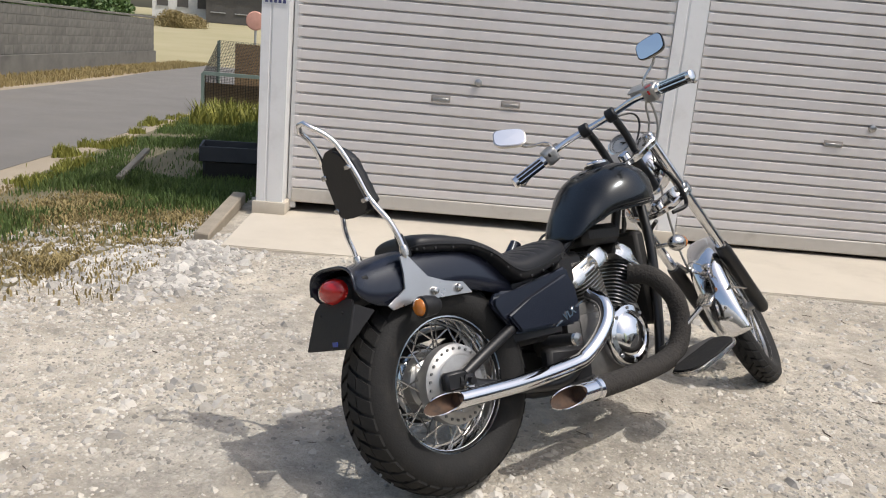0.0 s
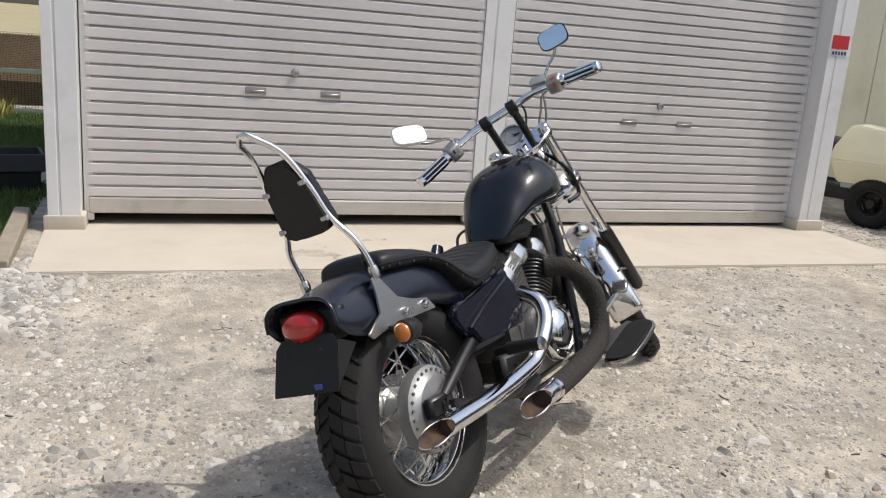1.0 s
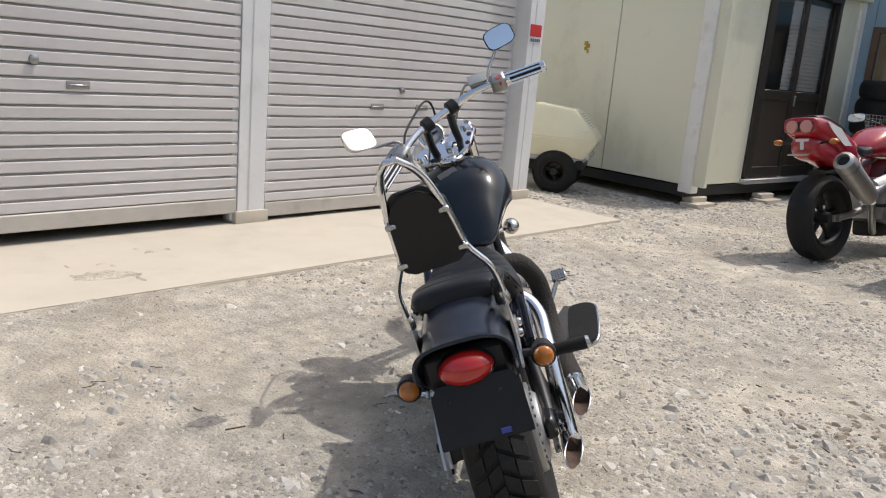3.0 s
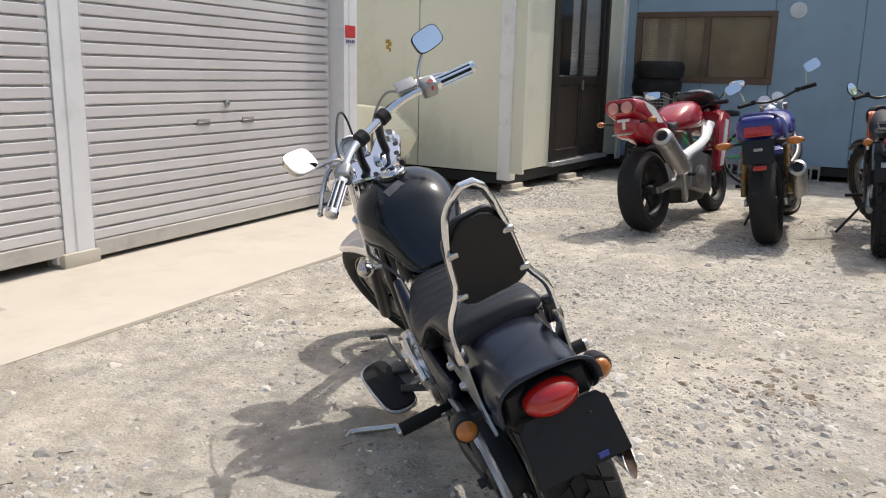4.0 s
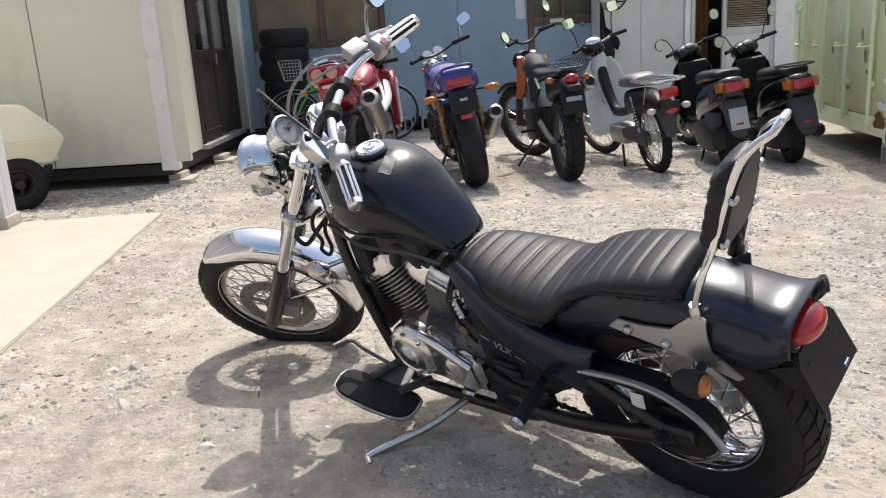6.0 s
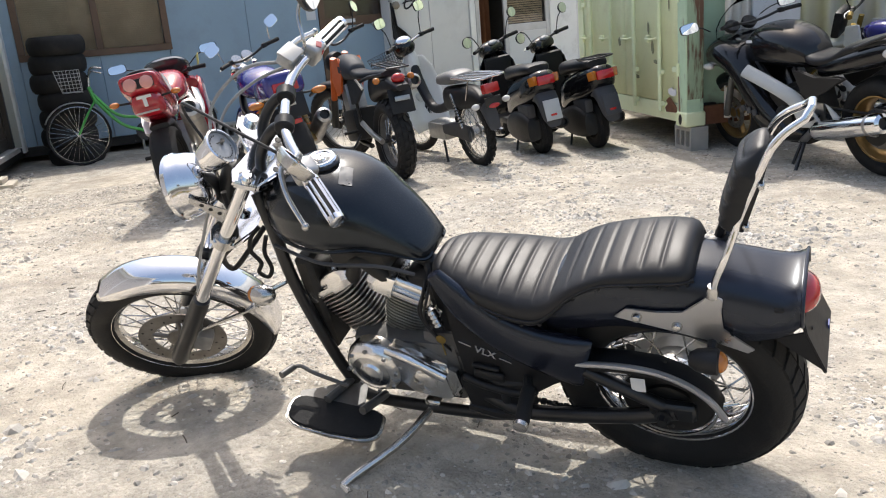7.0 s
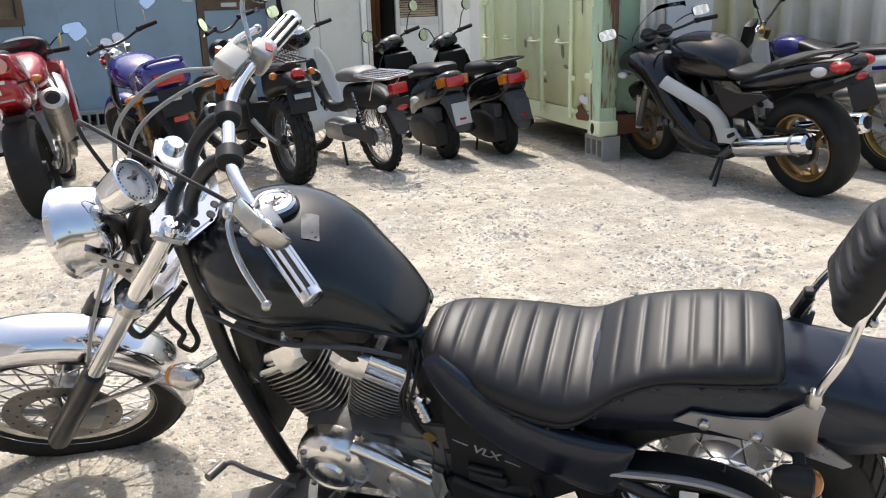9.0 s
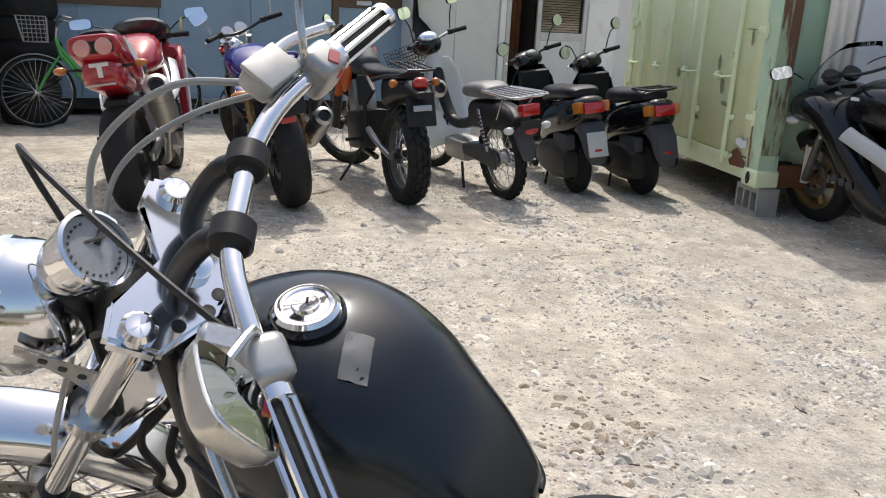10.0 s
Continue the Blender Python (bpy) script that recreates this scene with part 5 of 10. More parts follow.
# refuse cage at the lane's edge
cage = thing("refuse_cage", Matrix.Translation((-3.46, 12.35, -0.01)) @ Matrix.Rotation(radians(4), 4, "Z") @ Matrix.Diagonal((1, 1, 0.84, 1)), "wire mesh refuse cage with sloping lid and board sides", "refuse cage")
CWD, CDP = 1.5, 1.1
for x in (0, CWD):
    for y in (0, CDP):
        bm = bmesh.new()
        box(bm, (x, y, 0.35 if y == 0 else 0.62), (0.045, 0.045, 0.70 if y == 0 else 1.25))
        part("leg", bm, CAGE_PAINT, cage)
for z in (0.10, 0.70):
    bm = bmesh.new()
    box(bm, (CWD / 2, 0, z), (CWD, 0.05, 0.06))
    part("rail", bm, CAGE_PAINT, cage, "grey-green frame rail")
bm = bmesh.new()
box(bm, (CWD / 2, 0.03, 0.36), (CWD - 0.05, 0.015, 0.36))
part("front_board", bm, PLY, cage, "brown front board")
bm = bmesh.new()
box(bm, (CWD * 0.62, CDP, 0.72), (CWD * 0.9, 0.02, 1.0))
part("back_board", bm, PLY, cage, "brown back board")
bm = bmesh.new()
for k in range(40):
    u = CWD * k / 39
    tube(bm, [(u, 0, 0.70), (u, CDP, 1.25)], 0.0035, 4)
    tube(bm, [(u, -0.005, 0.10), (u, -0.005, 0.70)], 0.0035, 4)
for k in range(24):
    f = k / 23
    tube(bm, [(0, CDP * f, 0.70 + 0.55 * f), (CWD, CDP * f, 0.70 + 0.55 * f)], 0.0035, 4)
    tube(bm, [(0, -0.005, 0.10 + 0.6 * f), (CWD, -0.005, 0.10 + 0.6 * f)], 0.0035, 4)
    tube(bm, [(0, CDP * f, 0.1), (0, CDP * f, 0.70 + 0.55 * f)], 0.0035, 4)
part("mesh", bm, DARK, cage, "dark wire mesh")
rd = thing("road_mirror", Matrix.Translation((-5.75, 25.5, 0)), "faded pink round traffic mirror on a pole", "traffic mirror")
bm = bmesh.new()
lathe(bm, [(0, -0.03), (0.25, -0.03), (0.28, 0.0), (0.25, 0.03), (0, 0.05)], along((0, 0, 1.55), (0.15, -1, 0)), 28)
part("disc", bm, PINK, rd)
bm = bmesh.new()
tube(bm, [(0, 0.05, 0), (0, 0.05, 1.4)], 0.035, 10)
part("pole", bm, GALV, rd)

# planks and odds in the grass
pk = thing("plank", Matrix(), "grey weathered plank beside the slab", "plank", "loose planks")
bm = bmesh.new()
box(bm, (-1.30, 5.40, 0.05), (0.09, 1.05, 0.08), (3, 2, 2.5), 0.008)
part("board", bm, TIMBER, pk)
pk = thing("plank", Matrix(), "thin grey stick lying in the grass", "stick", "loose planks")
bm = bmesh.new()
box(bm, (-2.34, 6.68, 0.13), (0.05, 0.95, 0.035), (5, 0, 8), 0.006)
part("board", bm, TIMBER, pk)
cr = thing("crate", Matrix.Translation((-1.62, 7.0, 0)) @ Matrix.Rotation(radians(12), 4, "Z"), "low grey plastic tray in the grass by the garage", "tray")
bm = bmesh.new()
for s in (1, -1):
    box(bm, (0, s * 0.20, 0.24), (0.55, 0.02, 0.12), bev=0.004)
    box(bm, (s * 0.27, 0, 0.24), (0.02, 0.40, 0.12), bev=0.004)
box(bm, (0, 0, 0.19), (0.55, 0.40, 0.02))
part("tray", bm, GREY_PLASTIC, cr)
bm = bmesh.new()
box(bm, (0, 0, 0.09), (0.50, 0.36, 0.20), bev=0.02)
part("base", bm, DARK, cr)
# an aluminium kerb strip and earth under the grass
sheet("grass_soil", [(-2.80, 3.4), (-2.80, 5.2), (-3.05, 6.6), (-3.25, 8.6), (-3.42, 12.4), (-1.34, 12.4), (-1.34, 5.1), (-1.7, 4.6), (-1.9, 3.6)], -0.002, EARTH, "dark earth under the rough grass", "earth")

# ---- the black cruiser on its side stand ----
# local frame: x forward from the rear axle, y to its left, z up, leaning to its left on the stand
BIKE = Matrix.Translation((0.094, 2.506, 0.272)) @ Matrix.Rotation(radians(40.4), 4, "Z") @ Matrix.Rotation(radians(-21.7), 4, "X") @ Matrix.Translation((0, 0, -0.312))
bike = thing("cruiser_motorcycle", BIKE, "black cruiser motorcycle with chrome forks, leaning on its side stand", "motorcycle")
# steering frame: u forward, v left, w up the steering axis, turned to the left
RAKE = radians(38)
PV, SV = V(math.cos(RAKE), 0, math.sin(RAKE)), V(-math.sin(RAKE), 0, math.cos(RAKE))
STEER = Matrix(((PV.x, 0, SV.x, 1.109), (0, 1, 0, 0), (PV.z, 0, SV.z, 0.93), (0, 0, 0, 1))) @ Matrix.Rotation(radians(29), 4, "Z")


def bp(name, bm, material, parent=bike, label="", sharp=38, solid=0.0):
    return part(name, bm, material, parent, label, sharp, None, "", solid)


def sp(name, bm, material, parent=bike, label="", sharp=38, solid=0.0):
    return part(name, bm, material, parent, label, sharp, STEER, "", solid)


# rear wheel with its wide tyre and drum
rw = spoked_wheel(bike, (0, -0.010, 0.304), 0.304, 0.166, 0.188, CHROME, 40, 0.088, 0.13, "road", CAST, 0.0028)
tagged(rw, "wide rear wheel with chrome rim and block tread")
bm = bmesh.new()
lathe(bm, [(0, 0.055), (0.075, 0.055), (0.112, 0.060), (0.116, 0.075), (0.112, 0.095), (0.088, 0.102), (0.080, 0.112), (0.03, 0.118), (0, 0.118)], along((0, 0, 0.304), (0, -1, 0)), 40)
drum = bp("brake_drum", bm, CAST, rw, "cast aluminium brake drum with a ring of holes")
for k in range(28):
    a = 2 * math.pi * k / 28
    bm = bmesh.new()
    lathe(bm, [(0, 0), (0.0042, 0), (0.0042, 0.0035), (0, 0.0035)], along((0.100 * math.cos(a), -0.099, 0.304 + 0.100 * math.sin(a)), (0, -1, 0)), 8)
    bp("drum_hole", bm, HOLE, drum)
bm = bmesh.new()
tube(bm, [(0.02, -0.125, 0.33), (-0.02, -0.13, 0.27), (-0.035, -0.13, 0.235)], 0.008, 8)
lathe(bm, [(0, 0), (0.02, 0), (0.02, 0.03), (0.012, 0.04), (0, 0.04)], along((0, -0.115, 0.304), (0, -1, 0)), 12)
bp("brake_lever", bm, CHROME_WORN, drum)
# sprocket, chain and guard on the left
bm = bmesh.new()
lathe(bm, [(0, 0.030), (0.100, 0.030), (0.106, 0.040), (0.104, 0.062), (0.06, 0.070), (0, 0.070)], along((0, 0, 0.304), (0, 1, 0)), 40)
bp("hub_cover", bm, CHROME_SATIN, rw, "polished hub behind the sprocket")
bm = bmesh.new()
lathe(bm, [(0.06, 0.080), (0.108, 0.080), (0.113, 0.084), (0.108, 0.088), (0.06, 0.088)], along((0, 0, 0.304), (0, 1, 0)), 44)
lathe(bm, [(0, 0.07), (0.06, 0.074), (0.06, 0.1), (0.03, 0.105), (0, 0.105)], along((0, 0, 0.304), (0, 1, 0)), 24)
bp("sprocket", bm, DARK, rw, "black rear sprocket")
bm = bmesh.new()
seg = 44
loft(bm, [[V(0.118 * math.cos(2 * math.pi * j / seg) + q[0] * math.cos(2 * math.pi * j / seg), 0.092 + q[1], 0.304 + (0.118 + q[0]) * math.sin(2 * math.pi * j / seg)) for q in ((-0.003, -0.002), (0.003, -0.002), (0.003, 0.002), (-0.003, 0.002))] for j in range(seg)], loop=True)
bp("chain_ring", bm, CHROME_WORN, rw)
for (p0, p1) in (((0.0, 0.44), (0.56, 0.385)), ((0.0, 0.214), (0.56, 0.285))):
    chain = bmesh.new()
    for k in range(38):
        f = k / 37
        x, z = p0[0] + (p1[0] - p0[0]) * f, p0[1] + (p1[1] - p0[1]) * f - (0.02 * math.sin(math.pi * f) if p0[1] < 0.3 else 0)
        box(chain, (x, 0.086, z), (0.0165, 0.012 if k % 2 else 0.018, 0.012), bev=0.003)
    bp("drive_chain", chain, DARK, bike, "oily drive chain")
bm = bmesh.new()
loft(bm, [[V(x, y, z + dz) for y, dz in ((0.070, 0.0), (0.072, 0.022), (0.10, 0.026), (0.125, 0.018), (0.128, -0.004), (0.122, -0.006))] for x, z in ((0.20, 0.422), (0.10, 0.430), (0.01, 0.423), (-0.06, 0.394), (-0.11, 0.350), (-0.132, 0.302))], closed=False)
cg = bp("chain_guard", bm, BLACK_PLASTIC, bike, "black chain guard", solid=0.003)
bm = bmesh.new()
tube(bm, [(0.20, 0.130, 0.443), (0.10, 0.130, 0.450), (0.01, 0.130, 0.442), (-0.06, 0.130, 0.411), (-0.11, 0.130, 0.365), (-0.138, 0.130, 0.315)], 0.015, 8, smooth=20, flat=0.55)
bp("guard_trim", bm, ALU, cg, "bright guard trim")
bm = bmesh.new()
box(bm, (0.055, 0.131, 0.395), (0.035, 0.004, 0.045), bev=0.002)
bp("warning_label", bm, PAPER, bike, "white label on the guard")
# swing arm
for s in (1, -1):
    bm = bmesh.new()
    tube(bm, [(0.50, s * 0.10, 0.26), (0.36, s * 0.125, 0.235), (0.1, s * 0.128, 0.275), (-0.03, s * 0.128, 0.315)], 0.021, 12, smooth=14)
    box(bm, (-0.02, s * 0.128, 0.318), (0.11, 0.03, 0.055), bev=0.008)
    lathe(bm, [(0, 0), (0.022, 0), (0.022, 0.012), (0.012, 0.014), (0.012, 0.03), (0, 0.03)], along((0, s * 0.138, 0.312), (0, s, 0)), 6)
    bp("swing_arm", bm, FRAME_BLACK, bike, "black tubular swing arm")
    bm = bmesh.new()
    tube(bm, [(0.0, s * 0.130, 0.330), (0.10, s * 0.126, 0.376), (0.22, s * 0.115, 0.425)], 0.017, 12, smooth=8)
    bp("swing_arm_strut", bm, FRAME_BLACK)

# rear fender, a deep shell flared up at its tip
fr = [(0.27, 0.636, 0.520, 0.096), (0.18, 0.680, 0.540, 0.104), (0.08, 0.703, 0.562, 0.108), (-0.02, 0.707, 0.558, 0.108), (-0.12, 0.698, 0.548, 0.107), (-0.20, 0.682, 0.550, 0.106), (-0.25, 0.671, 0.564, 0.105), (-0.280, 0.669, 0.584, 0.106), (-0.298, 0.673, 0.606, 0.110)]
q4 = spline([V(a, b, c) for a, b, c, d in fr], 40)
w4 = spline([V(d, 0, 0) for a, b, c, d in fr], 40)
rings = []
for a, w in zip(q4, w4):
    r = []
    for j in range(21):
        t = math.pi * j / 20
        c, s = math.cos(t), math.sin(t)
        zz = a.z + (a.y - a.z) * abs(s) ** 0.62
        r.append(V(a.x, w.x * math.copysign(abs(c) ** 0.62, c), zz))
    rings.append(r)
bm = bmesh.new()
loft(bm, rings, closed=False)
fender = bp("rear_fender", bm, BODY_PAINT, bike, "blue-black rear fender flared at the tip", 60, 0.005)
bm = bmesh.new()
tube(bm, [p + V(-0.002, 0, 0) for p in rings[-1]], 0.004, 8)
bp("fender_lip", bm, BODY_PAINT, fender)
bm = bmesh.new()
box(bm, (0.06, 0, 0.60), (0.30, 0.19, 0.10), bev=0.02)
box(bm, (-0.16, 0, 0.615), (0.20, 0.17, 0.03), bev=0.01)
box(bm, (-0.255, 0, 0.606), (0.045, 0.196, 0.085), bev=0.014)
bp("inner_guard", bm, BLACK_PLASTIC, fender)
# tail lamp, plate panel
bm = bmesh.new()
ball(bm, (-0.272, 0, 0.606), (0.045, 0.066, 0.043), Matrix.Rotation(radians(12), 4, "Y"), 24)
bp("tail_lamp_housing", bm, BLACK_PLASTIC)
bm = bmesh.new()
ball(bm, (-0.291, 0, 0.609), (0.040, 0.061, 0.037), Matrix.Rotation(radians(12), 4, "Y"), 28)
bp("tail_lamp", bm, RED_LENS, bike, "oval red tail lamp lens")
M = Matrix.Translation((-0.322, -0.008, 0.523)) @ Matrix.Rotation(radians(21), 4, "Y")
bm = bmesh.new()
plate(bm, [(-0.101, -0.068), (0.101, -0.068), (0.098, 0.044), (0.080, 0.066), (-0.080, 0.066), (-0.098, 0.044)], 0.007, M @ Matrix.Rotation(radians(90), 4, "Y") @ Matrix.Rotation(radians(90), 4, "Z"), 0.002)
pl_ = bp("plate_panel", bm, BLACK_PLASTIC, bike, "plain dark plate panel without a plate")
for sy in (-0.103, 0.087):
    bm = bmesh.new()
    plate(bm, [(-0.302, 0.570), (-0.245, 0.546), (-0.346, 0.461)], 0.004, side(sy))
    bp("panel_side", bm, BLACK_PLASTIC, pl_)
for sy in (-0.05, 0.06):
    bm = bmesh.new()
    lathe(bm, [(0, 0), (0.005, 0), (0.003, 0.003), (0, 0.003)], along(M @ V(-0.004, sy, 0.03), (-1, 0, 0)), 10)
    bp("panel_bolt", bm, DARK, pl_)
bm = bmesh.new()
box(bm, M @ V(-0.005, -0.042, -0.054), (0.003, 0.022, 0.012))
bp("sticker", bm, mat("blue_sticker", (0.03, 0.06, 0.3), 0.4), pl_, "small blue sticker")
# rear turn signals
for s in (1, -1):
    bm = bmesh.new()
    tube(bm, [(-0.12, s * 0.10, 0.548), (-0.122, s * 0.15, 0.540)], 0.011, 8)
    lathe(bm, [(0, 0.042), (0.016, 0.040), (0.026, 0.024), (0.0295, 0.0), (0.0295, -0.020), (0.025, -0.024)], along((-0.118, s * 0.163, 0.534), (1, 0, 0)), 24)
    sg = bp("turn_signal", bm, BLACK_PLASTIC, bike, "black bullet turn signal")
    bm = bmesh.new()
    ball(bm, (-0.140, s * 0.163, 0.534), (0.019, 0.0245, 0.0245), None, 18)
    bp("signal_lens", bm, AMBER_LENS, sg, "amber lens")
# strut plates and backrest bar
for s in (1, -1):
    bm = bmesh.new()
    plate(bm, [(0.092, 0.597), (0.062, 0.625), (-0.003, 0.619), (-0.063, 0.625), (-0.108, 0.666), (-0.123, 0.683), (-0.147, 0.67), (-0.141, 0.625), (-0.143, 0.584), (-0.208, 0.532), (-0.193, 0.521), (-0.123, 0.548), (-0.033, 0.57)], 0.006, side(s * 0.114), 0.0015)
    if s < 0:
        for v in bm.verts:
            v.co.z -= 0.22 * (v.co.x + 0.12)
    st = bp("backrest_bracket", bm, BRUSHED, bike, "flat satin chrome side bracket")
    for bx, bz in ((0.039, 0.605), (-0.048, 0.587)):
        bm = bmesh.new()
        lathe(bm, [(0, 0), (0.012, 0), (0.012, 0.005), (0.009, 0.012), (0.004, 0.014), (0, 0.013)], along((bx, s * 0.117, bz if s > 0 else bz - 0.22 * (bx + 0.12)), (0, s, 0)), 14)
        bp("bolt", bm, CHROME_WORN, st)
bar = [(-0.125, 0.114, 0.672), (-0.136, 0.115, 0.725), (-0.156, 0.108, 0.780), (-0.178, 0.075, 0.845), (-0.206, 0.066, 0.925), (-0.236, 0.052, 1.000), (-0.262, 0.040, 1.034), (-0.296, 0.028, 1.058)]
bm = bmesh.new()
pts = spline(bar, 28)
loop_ = pts + [V(-0.306, 0.012, 1.074), V(-0.306, -0.012, 1.074)] + [V(p.x, -p.y, p.z) for p in pts[::-1]]
tube(bm, [V(p.x, p.y + 0.052 * max(0, p.z - 0.70), p.z) for p in loop_], 0.0078, 12)
bp("backrest_bar", bm, CHROME, bike, "tall bent chrome backrest bar")
for s in (1, -1):
    bm = bmesh.new()
    lathe(bm, [(0, -0.014), (0.013, -0.014), (0.014, 0.004), (0.0105, 0.016), (0, 0.016)], along((-0.127, s * 0.114, 0.690), (-0.1, 0, 1)), 14)
    bp("bar_collar", bm, CHROME_WORN)
# padded backrest, ribbed in front, hard shell behind
rows = []
BK = Matrix.Translation((-0.166, 0.006, 0.812)) @ Matrix.Rotation(radians(-3), 4, "X") @ Matrix.Rotation(radians(-17), 4, "Y")
for k in range(65):
    f = k / 64
    w = 0.085 - 0.018 * f
    edge = min(1, f / 0.10, (1 - f) / 0.26) ** 0.5 if 0 < f < 1 else 0.02
    z = 0.200 * f
    ring_ = []
    for j in range(32):
        a = 2 * math.pi * j / 32
        c, s = math.cos(a), math.sin(a)
        rib = -0.007 * (1 - abs(math.sin(math.pi * (f * 5.6 - 1.1 * s * s + 0.5)))) ** 3
        ring_.append(BK @ V((0.040 + rib) * edge * abs(c) ** 0.6 if c > 0 else -0.008 * abs(c) ** 0.6, w * (0.40 + 0.60 * edge) * math.copysign(abs(s) ** 0.7, s), z))
    rows.append(ring_)
bm = bmesh.new()
loft(bm, rows)
pad = bp("backrest_pad", bm, LEATHER, bike, "ribbed black backrest pad", 60)
bm = bmesh.new()
half = [((0.076 - 0.018 * f) * (0.35 + 0.65 * min(1, (f + 0.02) / 0.10, (1.0 - f) / 0.28) ** 0.5), 0.004 + 0.190 * f) for f in [k / 16 for k in range(17)]]
plate(bm, half + [(-a, b) for a, b in half[::-1]], 0.012, BK @ Matrix(((0, 0, 1, -0.012), (1, 0, 0, 0), (0, 1, 0, 0), (0, 0, 0, 1))), 0.002)
bp("backrest_shell", bm, BLACK_PLASTIC, pad)
for sz in (0.035, 0.135):
    for s in (1, -1):
        bm = bmesh.new()
        box(bm, BK @ V(-0.018, s * (0.074 - 0.1 * sz), sz), (0.012, 0.024, 0.014), bev=0.003)
        bp("pad_clip", bm, CHROME_WORN, pad)
# seat: dished rider part and raised pillion part with cross ribs
sr = [(0.578, 0.664, 0.642, 0.030), (0.571, 0.680, 0.636, 0.050), (0.552, 0.693, 0.624, 0.076), (0.505, 0.696, 0.604, 0.104), (0.42, 0.680, 0.585, 0.131), (0.35, 0.670, 0.568, 0.144), (0.285, 0.663, 0.562, 0.147), (0.240, 0.670, 0.590, 0.141), (0.185, 0.703, 0.645, 0.128), (0.115, 0.731, 0.678, 0.118), (0.03, 0.750, 0.684, 0.116), (-0.035, 0.756, 0.688, 0.112), (-0.066, 0.753, 0.690, 0.105), (-0.080, 0.738, 0.694, 0.092), (-0.085, 0.722, 0.700, 0.070)]
qs = spline([V(a, b - 0.017, c - 0.008) for a, b, c, d in sr], 280)
ws = spline([V(d, 0, 0) for a, b, c, d in sr], 280)
rows = []
for a, w in zip(qs, ws):
    g = abs(math.sin(math.pi * (a.x + 0.02) / 0.043))
    dip = 0.0042 * (1 - g) ** 2.6 if -0.050 < a.x < 0.560 else 0
    r = sec(a.x, a.y, a.z, w.x, 28, 2.8, a.z + (a.y - a.z) * 0.42, 4.0)
    zm = a.z + (a.y - a.z) * 0.45
    rows.append([V(p.x, p.y * 1.0, p.z - dip * min(1, max(0, (p.z - zm - 0.62 * (a.y - zm)) / (0.22 * (a.y - zm) + 1e-6)))) for p in r])
bm = bmesh.new()
loft(bm, rows)
seat = bp("seat", bm, LEATHER, bike, "ribbed black two-part saddle with studded skirt", 70)
bm = bmesh.new()
for s in (1, -1):
    tube(bm, [V(a.x, s * (w.x + 0.001), a.z + (a.y - a.z) * 0.36) for a, w in zip(qs[15:-12:4], ws[15:-12:4])], 0.0028, 6)
bp("piping", bm, LEATHER, seat)
for s in (1, -1):
    for a, w in zip(qs[26:-15:17], ws[26:-15:17]):
        bm = bmesh.new()
        ball(bm, (a.x, s * (w.x * 0.985), a.z + (a.y - a.z) * 0.17), (0.005, 0.004, 0.005), None, 8)
        bp("skirt_stud", bm, BLACK_PLASTIC, seat)
bm = bmesh.new()
box(bm, (-0.120, -0.104, 0.700), (0.022, 0.026, 0.060), (0, -20, 0), 0.005)
box(bm, (-0.128, -0.102, 0.730), (0.020, 0.022, 0.018), bev=0.004)
bp("seat_bracket", bm, FRAME_BLACK, bike, "black bracket at the foot of the bar")

# tank
tr = [(1.030, 0.872, 0.815, 0.045), (1.000, 0.887, 0.786, 0.087), (0.945, 0.908, 0.760, 0.133), (0.870, 0.922, 0.748, 0.160), (0.790, 0.911, 0.740, 0.163), (0.715, 0.876, 0.733, 0.140), (0.662, 0.822, 0.710, 0.116), (0.618, 0.768, 0.690, 0.098), (0.586, 0.722, 0.668, 0.080), (0.567, 0.692, 0.658, 0.060), (0.560, 0.678, 0.662, 0.030)]
TY = -0.028
qs = spline([V(a + 0.022, b, c) for a, b, c, d in tr], 48)
ws = spline([V(d, 0, 0) for a, b, c, d in tr], 48)
rows = []
for a, w in zip(qs, ws):
    r = []
    for j in range(36):
        t = 2 * math.pi * (j + 0.5) / 36
        c, s = math.cos(t), math.sin(t)
        zm = a.z + (a.y - a.z) * 0.16
        e = 2.5 if s > 0 else 2.4
        r.append(V(a.x, TY + w.x * math.copysign(abs(c) ** (2 / e), c), zm + (a.y - zm if s > 0 else zm - a.z) * math.copysign(abs(s) ** (2 / e), s)))
    rows.append(r)
bm = bmesh.new()
loft(bm, rows)
tank = bp("fuel_tank", bm, TANK_PAINT, bike, "satin black teardrop fuel tank", 70)
bm = bmesh.new()
for s in (1, -1):
    tube(bm, [V(a.x, TY + s * w.x * 0.96, a.z + 0.008) for a, w in zip(qs[3:-1], ws[3:-1])], 0.005, 6)
bp("tank_seam", bm, TANK_PAINT, tank)
bm = bmesh.new()
M = along((0.850, TY, 0.922), (-0.10, 0, 1))
lathe(bm, [(0, -0.01), (0.040, -0.01), (0.041, 0.008), (0.037, 0.013), (0.030, 0.013), (0.027, 0.011), (0.018, 0.012), (0.016, 0.016), (0, 0.017)], M, 32)
cap_ = bp("tank_cap", bm, CHROME, tank, "round chrome filler cap")
bm = bmesh.new()
box(bm, M @ V(0.004, 0.0, 0.0172), (0.003, 0.010, 0.001), (0, 0, 25))
bp("cap_marks", bm, DARK, cap_)
bm = bmesh.new()
lathe(bm, [(0, -0.012), (0.047, -0.012), (0.047, 0.0), (0.044, 0.003), (0, 0.003)], M, 32)
bp("cap_ring", bm, BLACK_GLOSS, cap_)
